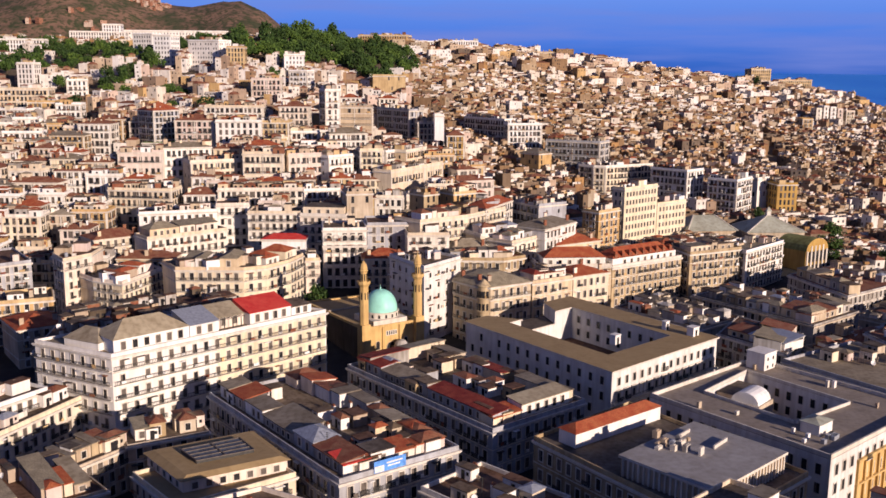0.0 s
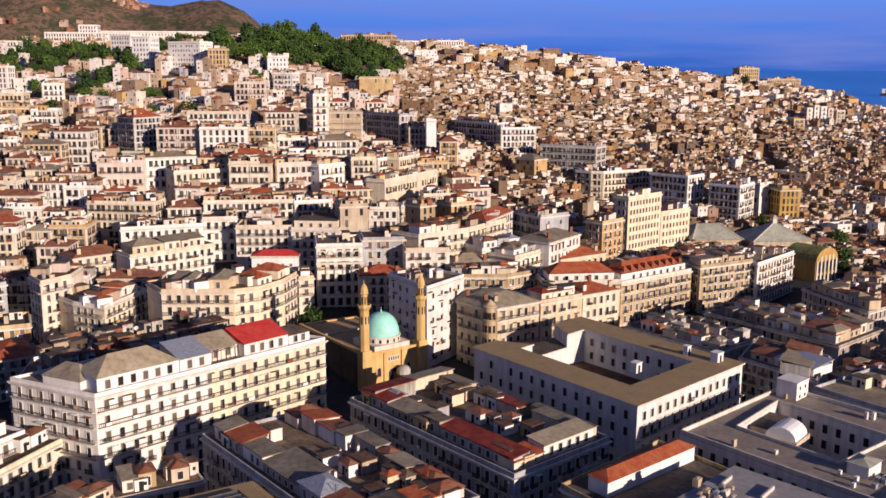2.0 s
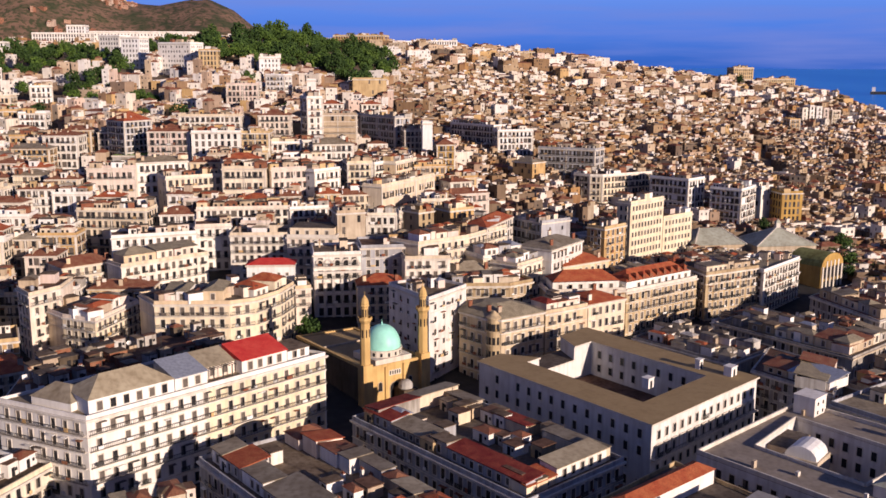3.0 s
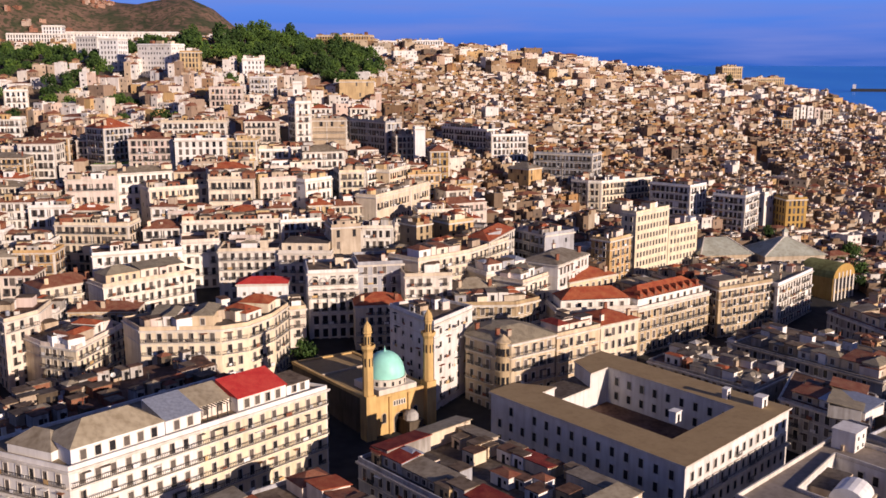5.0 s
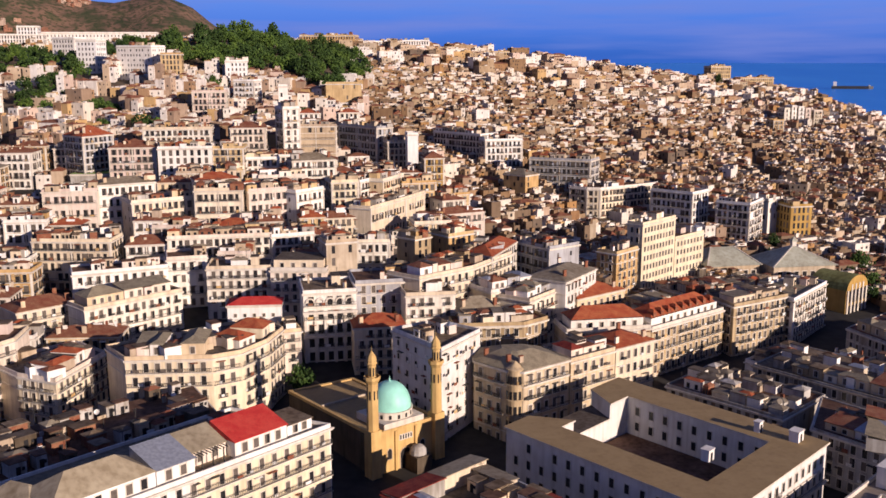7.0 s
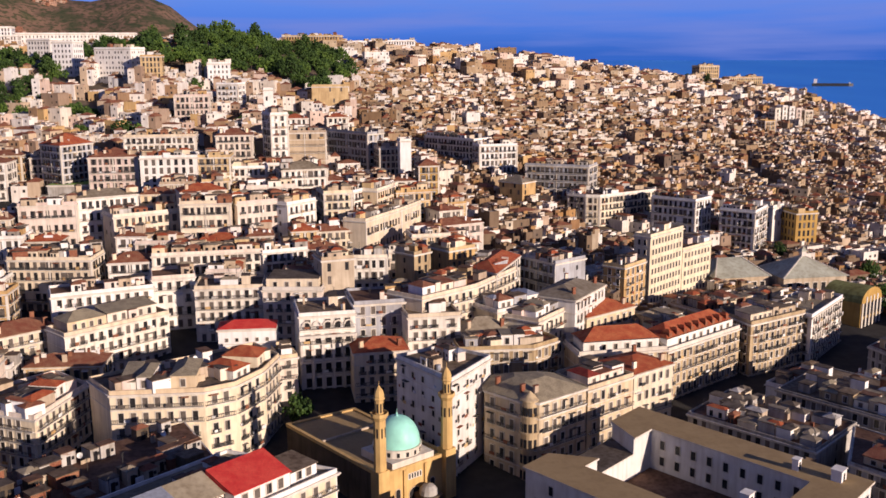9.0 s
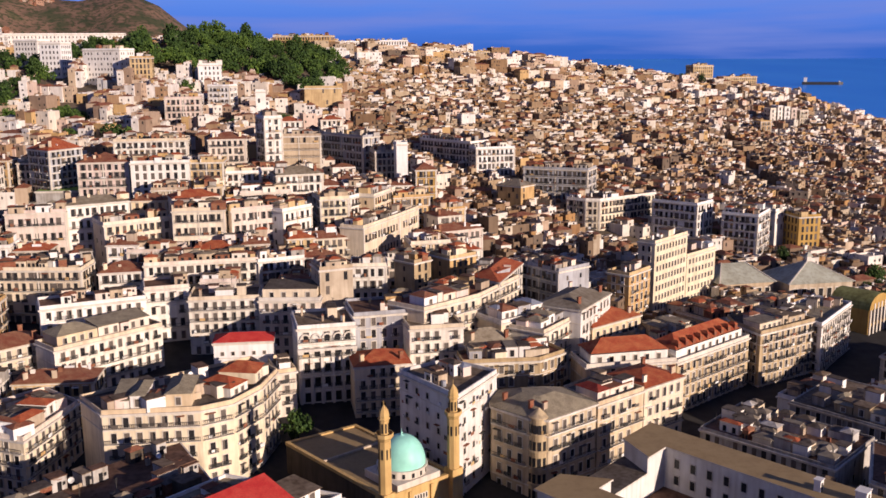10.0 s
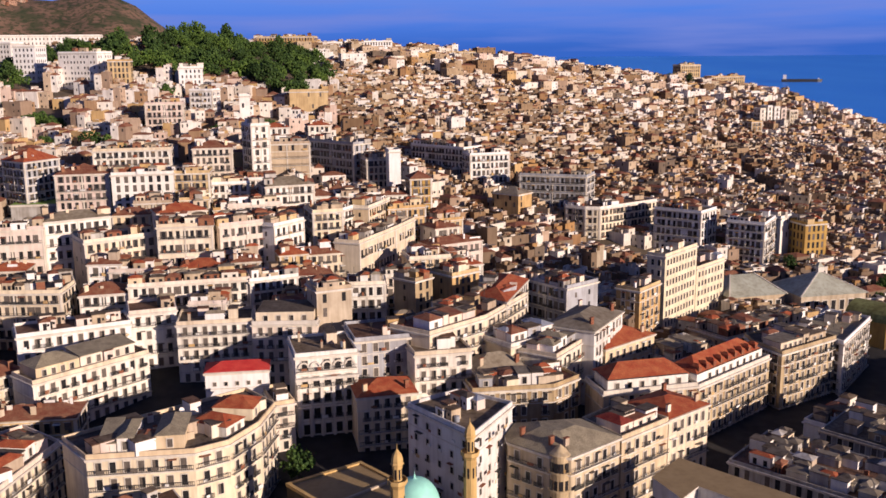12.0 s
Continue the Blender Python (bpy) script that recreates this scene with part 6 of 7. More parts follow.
def dormers():
    """Red tiled roofs with dormers on the long cream apartment houses."""
    for p, q, z in (((60.0, 329.6), (86.0, 347.8), 20.4), ((35.0, 326.4), (57.2, 328.7), 21.2)):
        a, c = Vector(p), Vector(q)
        d = (c - a).normalized()
        n = Vector((-d.y, d.x))
        m = (a + c) / 2 + n * 5.5
        b = thing("dormer_roof" if z < 20.5 else "tiled_roof", (m.x, m.y, z), "red clay tile roof with a row of dormers" if z < 20.5 else "red clay tile hipped roof", "roof")
        g = Geo()
        g.hip(rect((m.x, m.y), math.atan2(d.y, d.x), (c - a).length, 9.5), z, 3.2, 0, 0.3)
        part("slope", g, ["tile"], b, "", (m.x, m.y, z))
        if z < 20.5:
            for k in range(9):
                e = a + d * (2.0 + k * ((c - a).length - 4) / 8) + n * 2.2
                g = Geo()
                g.box((e.x, e.y), math.atan2(d.y, d.x), 1.3, 2.4, z + 0.2, z + 1.7, 0, None, False)
                g.hip(rect((e.x, e.y), math.atan2(d.y, d.x) + math.pi / 2, 2.4, 1.3), z + 1.7, 0.7, 1, 0.2)
                dm = part("dormer", g, ["tileold", "tile"], b, "", (m.x, m.y, z))


dormers()


# ---- hall with a barrel roof and tall pilastered front ----
def arcade_hall():
    c, ang, w, d, z = Vector((152.4, 401.0)), 0.62, 15.0, 14.0, 12.0
    o = (c.x, c.y, 2.0)
    b = thing("arcade_hall", o, "ochre hall with tall arches under a mossy barrel roof", "building")
    q = rect(c, ang, w, d)
    USED.append(q)
    g = Geo()
    g.prism(q, -2, z, 0)
    part("wall", g, ["mustard"], b, "", o)
    u, n = Vector((math.cos(ang), math.sin(ang))), Vector((-math.sin(ang), math.cos(ang)))
    g, k = Geo(), 12
    prof = [(w / 2 * 1.02 * math.cos(math.pi * i / k), z + 5.0 * math.sin(math.pi * i / k)) for i in range(k + 1)]
    for s in (-1, 1):
        e = c + n * (d / 2 + 0.3) * s
        g.v.extend((e.x + u.x * a, e.y + u.y * a, h) for a, h in prof)
    for i in range(k):
        g.f.append((i + 1, i, k + 1 + i, k + 2 + i))
        g.m.append(0)
    g.f += [tuple(range(0, k + 1)), tuple(range(2 * k + 1, k, -1))]
    g.m += [1, 1]
    part("roof", g, ["roofmoss", "mustard"], b, "mossy barrel roof", o)
    for i in range(6):
        e = c - n * (d / 2 + 0.2) + u * (-w / 2 + 0.8 + i * (w - 1.6) / 5)
        g = Geo()
        g.box((e.x, e.y), ang, 0.9, 0.6, 1, z + (2.0 if 0 < i < 5 else 0), 0)
        part("pilaster", g, ["trim"], b, "", o)
        if i < 5:
            e = c - n * (d / 2 + 0.05) + u * (-w / 2 + 0.8 + (i + 0.5) * (w - 1.6) / 5)
            for z0, z1 in ((2, 6), (7, 11.5)):
                g = Geo()
                g.box((e.x, e.y), ang, 1.6, 0.16, z0, z1, 0)
                part("window", g, ["dark"], b, "", o)


arcade_hall()


# ---- corner turret of the grey-roofed house ----
def turret():
    c = (12.7, 287.5)
    o = (c[0], c[1], 0)
    b = thing("corner_turret", o, "round cream corner bay with windows on each floor", "turret")
    g = Geo()
    g.lathe(c, [(2.2, -1), (2.2, 4.5), (2.4, 4.6), (2.4, 5.0), (2.2, 5.1), (2.2, 12.5), (2.5, 12.6), (2.5, 13.0), (2.2, 13.1), (2.2, 16.6), (2.5, 16.7), (2.5, 17.0), (2.0, 17.1), (2.0, 20.3), (2.4, 20.5), (2.4, 20.8), (1.6, 21.2), (0.1, 22.6)], 18, 0)
    part("wall", g, ["tan"], b, "", o)
    for s in range(5):
        for k in range(5):
            a = -2.75 + k * 0.55
            g = Geo()
            g.box((c[0] + 2.2 * math.cos(a), c[1] + 2.2 * math.sin(a)), a + math.pi / 2, 0.75, 0.14, 1.4 + s * 3.9, 3.5 + s * 3.9, 0)
            part("window", g, ["dark"], b, "", o)


turret()


# ---- flat public building round a deep light court ----
def public_building():
    out = [Vector(v) for v in ((47.4, 208.6), (74.8, 173.7), (107.1, 201.8), (79.7, 236.7))]
    ins = [Vector(v) for v in ((60.5, 211.2), (74.6, 192.4), (91.1, 204.7), (75.1, 226.9))]
    USED.append([tuple(v) for v in out])
    o = (77.0, 205.0, 0.0)
    b = thing("public_building", o, "white public building with a pale flat roof round a court", "building")
    r = random.Random(12)
    for i in range(4):
        j = (i + 1) % 4
        q = [tuple(out[i]), tuple(out[j]), tuple(ins[j]), tuple(ins[i])]
        g = Geo()
        g.prism(q, -2, 12.98, 0)
        part("wing", g, ["chalk"], b, "", o)
        g = Geo()
        g.prism(q, 12.99, 13.1, 0)
        part("roof", g, ["stageroof"], b, "", o)
        for c, w in ((out, -0.35), (ins, 0.3)):
            a, e = c[i], c[j]
            d = (e - a).normalized()
            n = Vector((-d.y, d.x)) * (0.2 if w < 0 else -0.15)
            m = (a + e) / 2 + n
            g = Geo()
            g.box((m.x, m.y), math.atan2(d.y, d.x), (e - a).length, abs(w), 12.9, 14.0 if w < 0 else 13.8, 0, None, False)
            part("parapet", g, ["trim"], b, "", o)
    for i in range(2):
        facade(tuple(out[i]), tuple(out[i + 1]), 12.9, 0.5, 3, b, o, r, 3.0, (1.2, 2.2), ("bare", "open", "half"), 0.2, (), None, 0.05)
    facade(tuple(ins[3]), tuple(ins[2]), 12.9, 1.5, 3, b, o, r, 3.2, (1.2, 2.0), ("bare",), 0, (), None, 0.05)
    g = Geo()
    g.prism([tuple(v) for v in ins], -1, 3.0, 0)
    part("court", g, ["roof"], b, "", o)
    u = (out[2] - out[1]).normalized()
    v = Vector((u.y, -u.x))
    for k in range(10):
        e = out[1] + u * (11.5 + k * 3.0) + v * 0.25
        g = Geo()
        g.box((e.x, e.y), math.atan2(u.y, u.x), 0.7, 0.5, -0.5, 9.4, 0)
        part("pilaster", g, ["gold"], b, "", o)
    m = out[1] + u * 26.5 + v * 0.3
    for z0, z1 in ((9.4, 10.0), (4.4, 4.8)):
        g = Geo()
        g.box((m.x, m.y), math.atan2(u.y, u.x), 31.0, 0.6, z0, z1, 0)
        part("string_course", g, ["gold"], b, "", o)
    m = out[1] + u * 26.5
    g = Geo()
    g.box((m.x, m.y), math.atan2(u.y, u.x), 31.0, 0.016, -0.5, 9.4, 0)
    part("golden_front", g, ["gold"], b, "golden plastered lower storeys", o)
    # low lean-to at the court's end, roof hut and vents
    m = ins[0].lerp(ins[3], 0.55) + (ins[1] - ins[0]).normalized() * 2.6
    d = (ins[3] - ins[0]).normalized()
    g = Geo()
    g.box((m.x, m.y), math.atan2(d.y, d.x), 11, 5, 2.5, 12.2, 0, 1, False)
    part("lean_to", g, ["sand", "roof"], b, "", o)
    g = Geo()
    c = (77.5, 188.5)
    g.box(c, 0.72, 5.4, 4.2, 13.0, 15.5, 0, None, False)
    g.hip(rect(c, 0.72, 5.4, 4.2), 15.5, 0.7, 1, 0.3)
    part("roof_hut", g, ["white", "roofpale"], b, "white roof hut under a pale green roof", o)
    u = (out[1] - out[0]).normalized()
    n = (out[2] - out[1]).normalized()
    for k in range(9):
        q = out[0] + u * r.uniform(4, 42) + n * r.choice((r.uniform(2, 7), r.uniform(34, 41)))
        g = Geo()
        g.box((q.x, q.y), 0.72, r.uniform(0.5, 1.1), 0.6, 13.05, 13.9 + r.uniform(0, 0.9), 0)
        part("vent", g, [r.choice(("white", "trim", "sand"))], b, "", o)
    for k in range(7):
        q = out[1] + n * (6 + r.uniform(0, 6)) - u * r.uniform(2.5, 6)
        g = Geo()
        g.box((q.x, q.y), 0.72, 1.1, 0.8, 13.05, 14.0, 0)
        part("air_unit", g, ["sheet"], b, "", o)


public_building()


# ---- banner on the cluttered block ----
def banner():
    a, c = Vector((-13.6, 167.5)), Vector((-5.0, 174.0))
    d = (c - a).normalized()
    n = Vector((d.y, -d.x))
    m = a.lerp(c, 0.45) + n * 0.1
    b = thing("banner", (m.x, m.y, 12.0), "blue and white advertising banner on a parapet", "banner")
    for nm, x0, x1, z0, z1, mat in (("cloth", -3.6, 3.6, 11.9, 14.2, "banner"), ("pale_patch", -3.5, -1.4, 12.0, 13.2, "dish"), ("writing_bar", -0.8, 2.8, 13.3, 13.6, "dish"), ("writing_bar", -0.6, 2.2, 12.7, 12.95, "dish")):
        g = Geo()
        q = m + d * (x0 + x1) / 2 + n * (0.0 if nm == "cloth" else 0.06)
        g.box((q.x, q.y), math.atan2(d.y, d.x), x1 - x0, 0.06, z0, z1, 0)
        part(nm, g, [mat], b, "", (m.x, m.y, 12.0))


banner()


# ---- old town: small cube houses packed over the slope ----
def clear_of(c, size, gap):
    for q in USED_BOX:
        if q[0] - gap - size < c[0] < q[2] + gap + size and q[1] - gap - size < c[1] < q[3] + gap + size:
            if inside(c, grow(q[4], gap + size)):
                return False
    return True


def terrace_box(g, c, ang, w, d, z0, z1, hp, roof_slot):
    """One upright volume with a parapet round a sunk terrace."""
    q = rect(c, ang, w, d)
    k = len(g.v)
    inner = grow(q, -0.3)
    for ring, z in ((q, z0), (q, z1), (inner, z1), (inner, z1 - hp)):
        g.v.extend((p[0], p[1], z) for p in ring)
    for i in range(4):
        j = (i + 1) % 4
        g.f += [(k + i, k + j, k + 4 + j, k + 4 + i), (k + 4 + i, k + 4 + j, k + 8 + j, k + 8 + i), (k + 8 + i, k + 8 + j, k + 12 + j, k + 12 + i)]
        g.m += [0, 0, 0]
    g.face([(p[0], p[1], z1 - hp) for p in inner], roof_slot)
    return q


def wall_openings(wn_, q, sides, z0, z1, r, skip=0.5):
    """Small dark openings in uneven rows on some sides of a house."""
    for side in sides:
        a, b = Vector(q[side]), Vector(q[(side + 1) % 4])
        ln = (b - a).length
        u = (b - a) / ln
        o = Vector((u.y, -u.x)) * 0.04
        for row in range(max(1, int((z1 - z0 - 2) / 3.0))):
            z = z1 - 2.5 - row * 2.9
            if z < z0 + 1:
                break
            m = max(1, int(ln / 2.4))
            for i in range(m):
                if r.random() < skip:
                    continue
                p = a + u * ln * (i + 0.5 + r.uniform(-0.15, 0.15)) / m
                hw, hh, dz = r.uniform(0.28, 0.55), r.uniform(0.8, 1.6), r.uniform(-0.3, 0.3)
                wn_.face([(p.x - u.x * hw + o.x, p.y - u.y * hw + o.y, z + dz), (p.x + u.x * hw + o.x, p.y + u.y * hw + o.y, z + dz),
                          (p.x + u.x * hw + o.x, p.y + u.y * hw + o.y, z + dz + hh), (p.x - u.x * hw + o.x, p.y - u.y * hw + o.y, z + dz + hh)], 0)


def small_house(g, wn_, c, ang, w, d, z0, z1, r, villa=False, roof_slot=1):
    """A stepped plastered house: one to three volumes with walled terraces, stair huts, stacks, screens and small openings."""
    ca, sa = math.cos(ang), math.sin(ang)

    def at(a, b):
        return (c[0] + ca * a - sa * b, c[1] + sa * a + ca * b)

    vols = [(0.0, 0.0, w, d, z1)]
    if w > 6 and r.random() < 0.7:
        f = r.uniform(0.4, 0.65)
        h2 = z1 + r.choice((-1, -1, 1)) * r.uniform(0.4, 1.7)
        vols = [(-w * (1 - f) / 2, 0.0, w * f - 0.02, d, z1), (w * f / 2, r.uniform(-0.1, 0.1) * d, w * (1 - f) - 0.02, d * r.uniform(0.75, 1.0), h2)]
        if r.random() < 0.22:
            k = r.uniform(0.4, 0.6)
            vols.append((-w * (1 - f) / 2 + r.uniform(-0.2, 0.2), d * (1 - k) / 2 - 0.3, w * f * 0.8, d * k - 0.7, z1 + r.uniform(1.4, 2.4)))
    for i, (a, b, vw, vd, top) in enumerate(vols):
        q = terrace_box(g, at(a, b), ang, vw, vd, z0 if i < 2 else z1 - 1.2, top, r.uniform(0.35, 0.95), roof_slot)
        wall_openings(wn_, q, (0, 1, 3), z0 if i < 2 else z1 - 0.6, top, r)
        if r.random() < (0.3 if villa else 0.14):
            g.hip(q, top, r.uniform(0.8, 1.7), 2, 0.25)
            continue
        for _ in range(r.choice((2, 3, 3, 4, 5))):
            kind, p = r.random(), (a + r.uniform(-0.36, 0.36) * vw, b + r.uniform(-0.36, 0.36) * vd)
            z = top - 0.95
            if kind < 0.45:
                hw, hd, hh = r.uniform(1.0, 3.2), r.uniform(1.0, 2.4), r.uniform(0.3, 1.3)
                g.box(at(*p), ang, hw, hd, z, top + hh, 0, roof_slot if r.random() < 0.6 else None, False)
                e = rect(at(*p), ang, hw, hd)
                if r.random() < 0.5:
                    wall_openings(wn_, e, (0,), top - 2, top + hh, r, 0.2)
            elif kind < 0.7:
                g.box(at(*p), ang + r.choice((0, math.pi / 2)), r.uniform(2.0, 5.0), 0.18, z, top + r.uniform(0.3, 0.9), 0, None, False)
            elif kind < 0.80:
                g.box(at(*p), ang, r.uniform(0.4, 0.7), 0.5, z, top + r.uniform(0.3, 1.1), 0, None, False)
            else:
                g.box(at(*p), ang + 0.3, r.uniform(1.8, 3.2), r.uniform(1.4, 2.2), top + 0.9, top + 1.02, 2)
                g.box(at(p[0] - 0.5, p[1]), ang, 0.12, 0.12, z, top + 0.9, 0, None, False)
                g.box(at(p[0] + 0.5, p[1]), ang, 0.12, 0.12, z, top + 0.9, 0, None, False)


USED_BOX = [(min(p[0] for p in q), min(p[1] for p in q), max(p[0] for p in q), max(p[1] for p in q), q) for q in USED]


def medium_fill():
    """Plainer town houses that fill the ground between the named ones."""
    r = random.Random(21)
    y = 262.0
    while y < 500:
        x = -0.56 * y - 30
        while x < 0.56 * y + 60:
            w, d = r.choice((r.uniform(9, 14), r.uniform(13, 22))), r.uniform(9, 12)
            c = (x + r.uniform(-2, 2), y + r.uniform(-2, 2))
            x += w + r.choice((0.2, 0.2, 0.6, 3.0))
            if c[1] < 318 and c[0] < 50:
                continue
            low = c[0] > 50 and c[1] < min(264 + 1.11 * (c[0] - 22), 307 + 0.5 * (c[0] - 57))
            if y < 345 and -70 < c[0] < 60 or c[0] > 20 and c[1] < 350 + 0.5 * (c[0] - 40) and not low:
                continue
            if c[1] < 359 and -92 < c[0] < -40:
                continue
            if -168 < c[0] < -112 and 438 < c[1] < 476:
                continue
            dip = c[0] < -85 and c[1] < 348
            if not clear_of(c, 2.8 if low else 4.0, 0.6):
                continue
            gz = ground(*c)
            top = gz + (r.uniform(7, 10) if low else r.uniform(8.5, 12.5) if dip else r.uniform(9, 13) if c[0] > 20 else 14.0 + r.uniform(-1.5, 2.2) if y < 430 else 12.5 + r.uniform(-1.5, 2.2))
            ang = 0.35 * noise.noise(Vector((c[0] * 0.012, c[1] * 0.012, 5))) + 0.72 * step(-20, 50, c[0])
            if c[0] > 15 and not low:
                continue
            wall = r.choice(("sand", "grey", "cream", "grey", "sand", "white", "grey") if low else ("cream", "cream", "white", "white", "cream", "white", "pink", "ochre", "sand", "cream", "white"))
            roof = r.choice(("flat roof", "flat roof", "flat roofgrey", "hip roofgrey", "hip tileold") if low else ("flat roof", "flat roof", "flat roofgrey", "hip tileold", "hip tile", "hip roofgrey", "flat tileold", "hip tileold", "flat tileold", "hip tileold"))
            tint = {"cream": "cream", "white": "whitewashed", "sand": "sand-coloured", "pink": "rose", "ochre": "ochre", "grey": "grey"}[wall]
            cover = {"flat roof": "a cluttered roof terrace", "flat roofgrey": "a flat grey roof", "hip tileold": "an old tile roof", "hip tile": "a red tile roof", "hip roofgrey": "a grey hipped roof", "flat tileold": "a reddish flat roof"}[roof]
            block(rect(c, ang, w, d), 2, top, gz - 1, max(3, round((top - gz) / 3.4)), wall, roof, tint + " town house with " + cover, "town_house", far=True, clut=r.choice((3, 4, 5)), rise=2.0, group="town houses on the lower slope")
            poly = USED[-1]
            USED_BOX.append((min(p[0] for p in poly), min(p[1] for p in poly), max(p[0] for p in poly), max(p[1] for p in poly), poly))
        y += 13.0


medium_fill()


STREET = (233.0, 690.0, 0.25)  # middle of the diagonal street, and its run in x for each metre of y


def old_town():
    r = random.Random(33)
    near = 0
    far_g = {"casbah_far": (Geo(), Geo()), "hillside": (Geo(), Geo())}
    y = 318.0
    while y < 1085:
        x = 12.0 if y < 470 else -0.52 * y - 60
        while x < min(0.60 * y + 90, 540):
            villa = x < -15 - 0.05 * (y - 480) and y < 770 or x < 20 and y < 560
            if y < 470:
                villa = False
            if villa:
                w, d = r.uniform(7, 13), r.uniform(7, 9.5)
            else:
                w, d = r.choice((r.uniform(4.2, 8), r.uniform(6, 12.5))), r.uniform(6.5, 9.6)
            c = (x + w / 2, y + r.uniform(-3.4, 3.4) if villa else y + r.uniform(-2.4, 2.4))
            x += w + r.choice((0.0, 0.0, 0.3, 0.6, 1.0, 2.4))
            if 595 < c[1] < 800 and abs(c[0] - STREET[0] - (c[1] - STREET[1]) * STREET[2]) < 5.5:
                continue
            if 72 < c[0] < 122 and 478 < c[1] < 502:
                continue
            if wooded(*c) or not clear_of(c, 2.4, 0.4):
                continue
            if 122 < c[0] < 172 and 345 < c[1] < 402:
                continue
            if y < 470 and c[1] < 352 + 0.4 * max(0, c[0] - 80):
                continue
            if villa and noise.noise(Vector((c[0] * 0.025, c[1] * 0.025, 4))) + r.uniform(-0.3, 0.3) < (0.05 if c[0] < -165 else -0.22):
                continue
            gz = ground(*c)
            crest = y > 880 and c[0] > -40 and r.random() < 0.3
            if crest:
                w, d = r.uniform(11, 22), 9.0
                x += 5
            ang = 0.6 * noise.noise(Vector((c[0] * 0.008, c[1] * 0.008, 9))) + r.uniform(-0.16, 0.16) + 0.42 * step(-60, 60, c[0])
            if crest:
                rise = r.uniform(8, 15) if c[0] < 180 else r.uniform(5.5, 9.5)
            elif villa:
                rise = r.uniform(4.5, 8.5) + (r.uniform(2, 5) if r.random() < 0.25 else 0)
            else:
                rise = r.uniform(4.4, 6.6) + (r.uniform(1.5, 5) if r.random() < 0.07 else 0)
            top = gz + rise
            if near < 215 and c[1] < 590 and -190 < c[0] < 230:
                near += 1
                o = (c[0], c[1], gz)
                g, wg = Geo(), Geo()
                small_house(g, wg, c, ang, w, d, gz - 3, top, r, villa)
                b = new("old_house", g.mesh("old_house", ["hillside" if villa or r.random() < 0.35 else "casbah_far", "roof_far", "tileold"], o))
                b.location = o
                tagged(b, "small plastered cube house with a walled roof terrace", "house", "houses of the old town")
                if wg.f:
                    tagged(part("fenestration", wg, ["dark"], b, "", o), kind="stuff")
            else:
                gg = far_g["hillside" if villa or r.random() < (0.6 if crest else 0.22 + 0.45 * step(700, 950, y)) else "casbah_far"]
                small_house(gg[0], gg[1], c, ang, w, d, gz - 3, top, r, villa)
        y += 8.4 + 0.002 * max(0, y - 470)
    for nm, label, mat in (("old_town_houses", "hundreds of packed pale and ochre cube houses on a slope", "casbah_far"), ("hillside_houses", "pale plastered houses scattered up the hillside", "hillside")):
        ob = thing(nm, (0, 700, 0), label, "houses", kind="stuff")
        tagged(part("walls", far_g[mat][0], [mat, "roof_far", "tileold"], ob, "", (0, 700, 0)), kind="stuff")
        tagged(part("fenestration", far_g[mat][1], ["dark"], ob, "", (0, 700, 0)), kind="stuff")


# patches of wood: middle, half axes
WOODS = [(-92, 848, 66, 92), (-138, 772, 20, 34), (-290, 715, 52, 40), (-60, 800, 32, 42), (-255, 790, 62, 44), (-218, 672, 14, 50), (-340, 812, 60, 40), (-222, 566, 22, 13), (-172, 610, 12, 14), (-205, 830, 40, 50)]


def wooded(x, y, f=1.0):
    n = 0.25 * noise.noise(Vector((x * 0.03, y * 0.03, 6)))
    return any(((x - a) / c) ** 2 + ((y - b) / d) ** 2 < f + n for a, b, c, d in WOODS)


old_town()


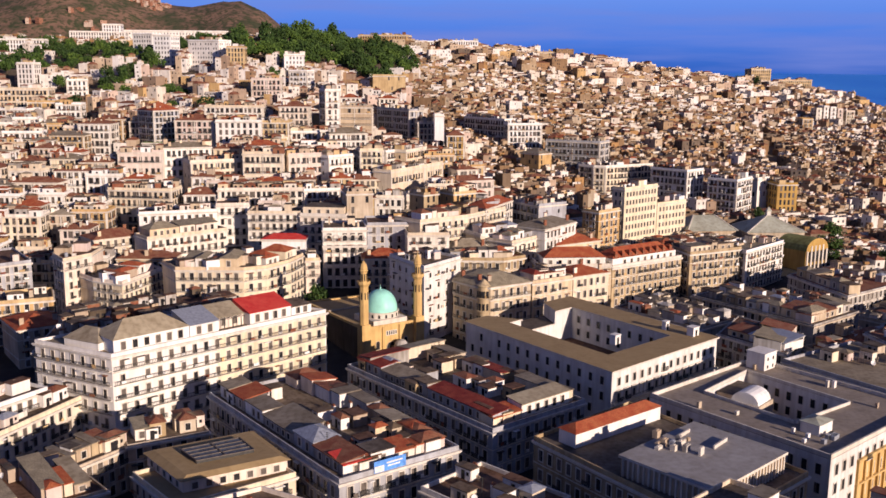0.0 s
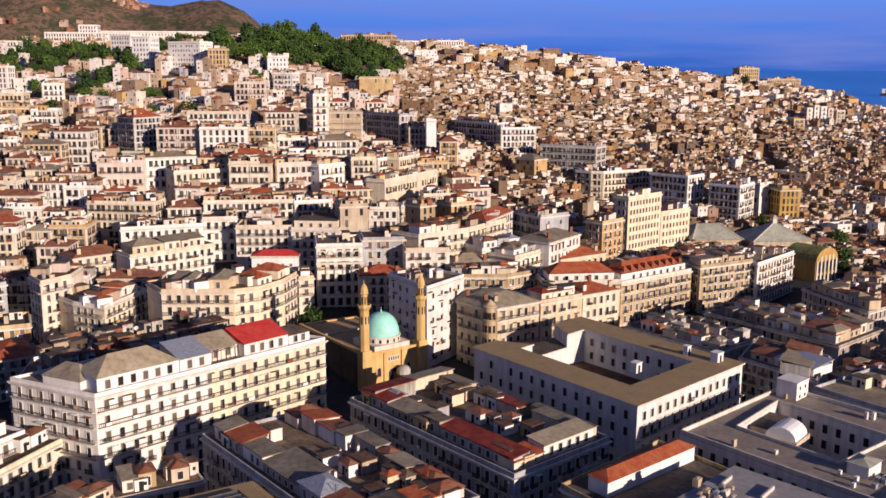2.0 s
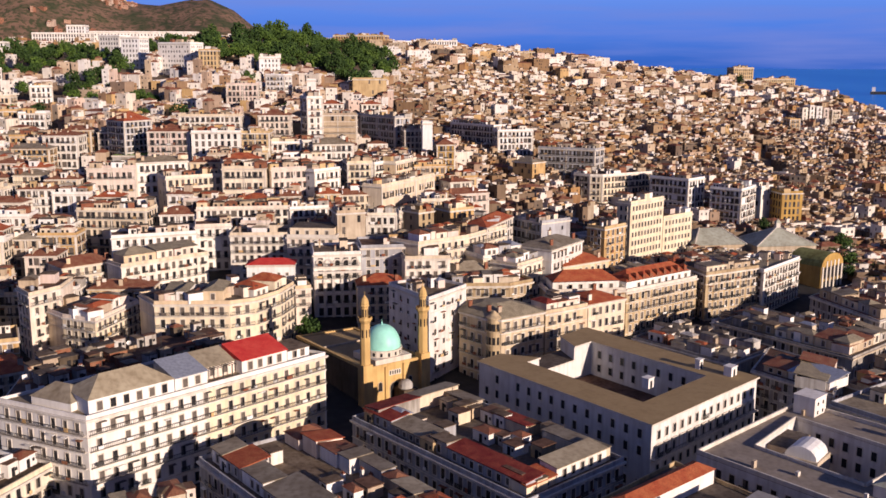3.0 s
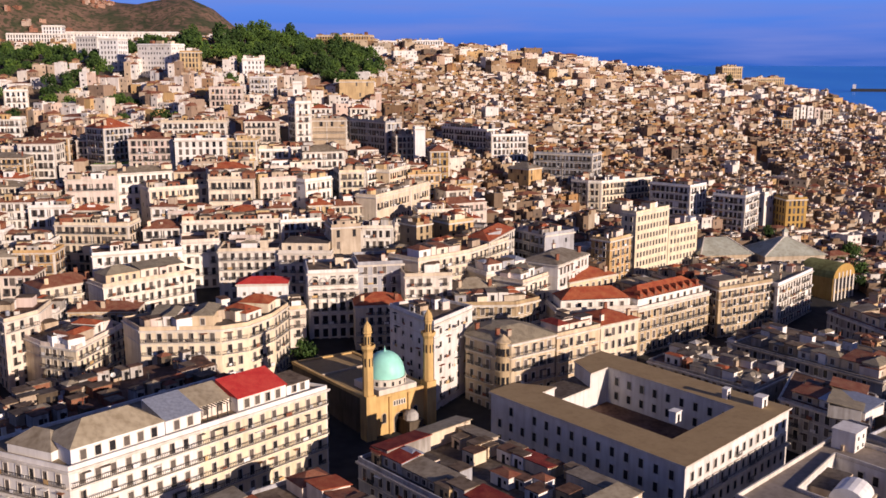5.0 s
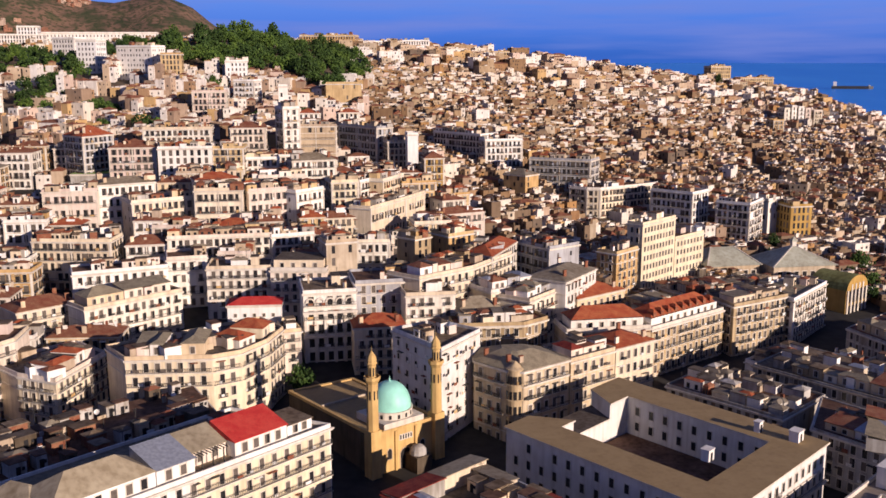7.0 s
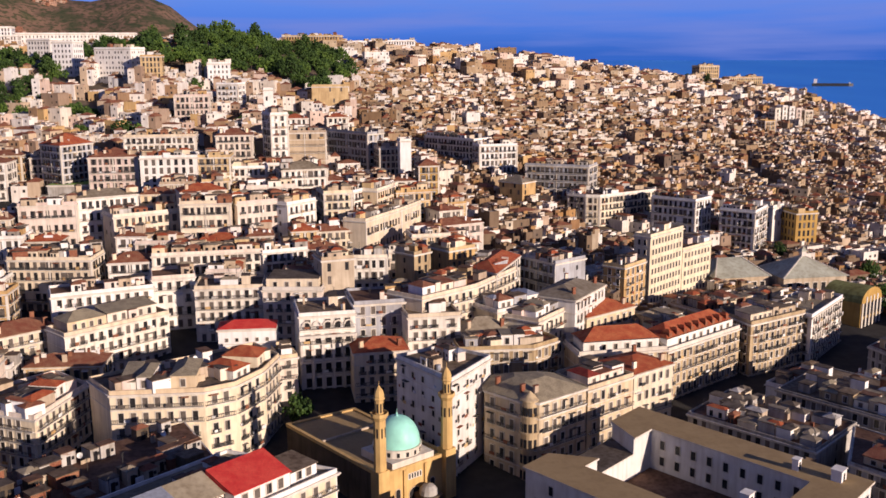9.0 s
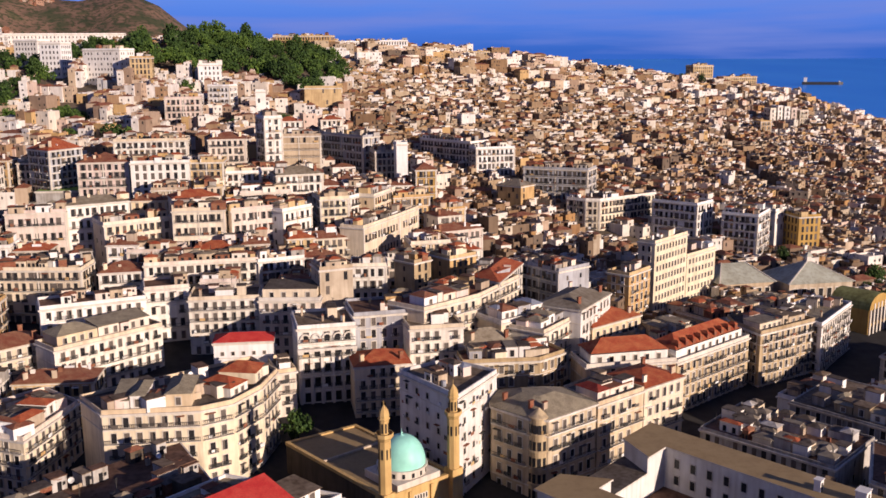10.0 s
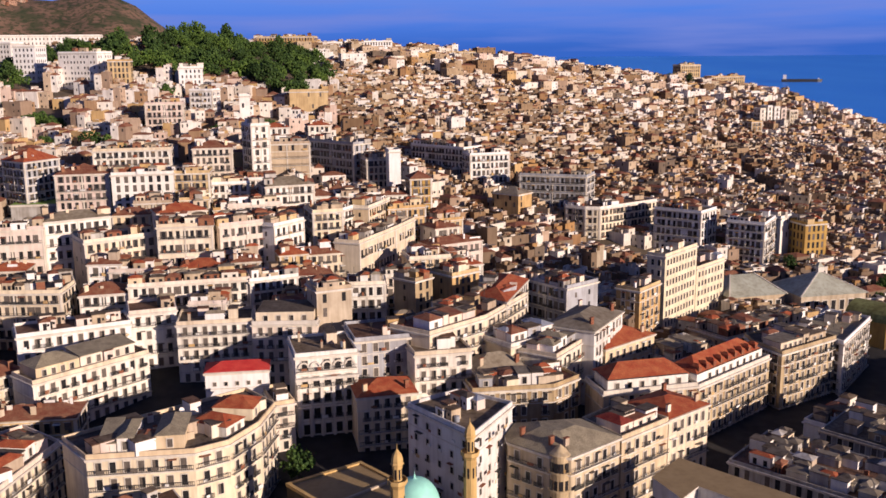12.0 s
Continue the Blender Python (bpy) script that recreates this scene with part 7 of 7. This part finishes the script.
# ---- trees ----
def tree_meshes(seed, h, wdt):
    r = random.Random(seed)
    t = Geo()
    t.rod((0, 0), 0.35, -1.0, h * 0.6, 7, 0, 0.12)
    for k in range(5):
        a, z = r.uniform(0, 6.28), h * r.uniform(0.3, 0.55)
        k0 = len(t.v)
        e = Vector((math.cos(a), math.sin(a), 0.7)) * wdt * 0.5
        for rr, s in ((0.12, 0), (0.04, 1)):
            for i in range(4):
                t.v.append((e.x * s + rr * math.cos(i * 1.57), e.y * s + rr * math.sin(i * 1.57), z + e.z * s))
        t.f += [(k0 + i, k0 + (i + 1) % 4, k0 + 4 + (i + 1) % 4, k0 + 4 + i) for i in range(4)]
        t.m += [0] * 4
    c = Geo()
    lobes = [(Vector((r.uniform(-0.5, 0.5) * wdt, r.uniform(-0.5, 0.5) * wdt, h * r.uniform(0.5, 0.86))), wdt * r.uniform(0.3, 0.5)) for _ in range(8)]
    for k in range(300):
        p, rad = r.choice(lobes)
        d = Vector((r.gauss(0, 1), r.gauss(0, 1), r.gauss(0, 0.8))).normalized()
        q = p + d * rad * r.uniform(0.65, 1.05)
        s = r.uniform(0.5, 1.25)
        rot = Euler((r.uniform(0, 6), r.uniform(0, 6), r.uniform(0, 6))).to_matrix()
        k0 = len(c.v)
        for v in ((1, 0, 0), (0, 1, 0), (-1, 0, 0), (0, -1, 0), (0, 0, 0.7), (0, 0, -0.7)):
            c.v.append(tuple(q + rot @ (Vector(v) * s * r.uniform(0.6, 1.3))))
        c.f += [(k0 + a, k0 + b, k0 + e) for a, b, e in ((0, 1, 4), (1, 2, 4), (2, 3, 4), (3, 0, 4), (1, 0, 5), (2, 1, 5), (3, 2, 5), (0, 3, 5))]
        c.m += [0] * 8
    return t.mesh("trunk", ["bark"]), c.mesh("crown", ["leaf"])


def plant_trees():
    r = random.Random(44)
    kinds = []
    for k, (h, w) in enumerate(((17, 9.5), (15, 9.0), (19, 8.5), (13, 9.5))):
        kinds.append(tree_meshes(60 + k, h, w))
    spots = []
    for _ in range(9000):
        p = (r.uniform(-440, -20), r.uniform(540, 1040))
        far = p[0] < -200 and p[1] > 740
        if wooded(*p, 1.05) and clear_of(p, 0.0, 1.0) and all((p[0] - q[0]) ** 2 + (p[1] - q[1]) ** 2 > (110 if far else 66) for q in spots):
            spots.append(p)
        if len(spots) >= 262:
            break
    for _ in range(900):
        p = (r.uniform(-260, -40), r.uniform(500, 760))
        if len(spots) < 284 and noise.noise(Vector((p[0] * 0.025, p[1] * 0.025, 4))) < -0.12 and clear_of(p, 1.0, 1.0):
            spots.append(p)
    spots += [(168, 405), (176, 398), (182, 411), (190, 403), (172, 415), (137, 447), (143, 451), (131, 449), (158, 474), (163, 480), (168, 475), (154, 466), (161, 468), (178, 436), (184, 441), (172, 432), (188, 431), (-42, 314), (-130, 560), (-138, 566), (-123, 552), (300, 1000), (310, 1004), (320, 998)]
    for x, y in spots:
        t, c = r.choice(kinds)
        s = r.uniform(0.75, 1.25) * (0.42 if 460 < y < 485 else 0.5 if y < 500 else 0.6 if y < 700 else 0.68 if x < -185 or x > -95 and y > 840 else 0.9)
        b = tagged(new("tree", t), "dark green broad-crowned pine on a slope" if y > 600 else "small dark green town tree", "tree", "trees on the hill")
        b.matrix_basis = Matrix.Translation((x, y, ground(x, y) - 0.3)) @ Matrix.Rotation(r.uniform(0, 6), 4, "Z") @ Matrix.Diagonal((s, s, s * r.uniform(0.85, 1.15), 1))
        new("crown", c).parent = b


plant_trees()


# ---- houses on the far hill ----
def far_houses():
    r = random.Random(8)
    g, wg = Geo(), Geo()
    for _ in range(150):
        x = r.uniform(-630, -460)
        y = r.uniform(1600, 1700) if r.random() < 0.75 else r.uniform(1450, 1740)
        if noise.noise(Vector((x * 0.014, y * 0.014, 2))) < -0.12:
            continue
        gz = ground(x, y)
        small_house(g, wg, (x, y), r.uniform(-0.4, 0.4), r.uniform(6, 12), r.uniform(6, 8), gz - 3, gz + r.uniform(3, 6), r)
    ob = thing("hill_houses", (-600, 1500, 0), "scattered rust-coloured houses on the far hill", "houses", kind="stuff")
    tagged(part("walls", g, ["hill_plaster", "roof_far", "tileold"], ob, "", (-600, 1500, 0)), kind="stuff")
    tagged(part("fenestration", wg, ["dark"], ob, "", (-600, 1500, 0)), kind="stuff")


far_houses()


def ship():
    o = (1326, 2700, -1)
    b = thing("cargo_ship", o, "long dark cargo ship with a white bridge at sea", "ship")
    g = Geo()
    q = [(-54, -8), (42, -8), (54, 0), (42, 8), (-54, 8)]
    a = -0.42
    q = [(o[0] + math.cos(a) * x - math.sin(a) * y, o[1] + math.sin(a) * x + math.cos(a) * y) for x, y in q]
    g.prism(q, -4, 9, 0)
    part("hull", g, ["rail"], b, "", o)
    g = Geo()
    c = (o[0] - math.cos(a) * 46, o[1] - math.sin(a) * 46)
    g.box(c, a, 9, 12, 9, 21, 0)
    part("bridge", g, ["white"], b, "", o)
    g = Geo()
    c = (o[0] + math.cos(a) * 44, o[1] + math.sin(a) * 44)
    g.box(c, a, 4, 6, 9, 12, 0)
    part("forecastle", g, ["white"], b, "", o)


ship()
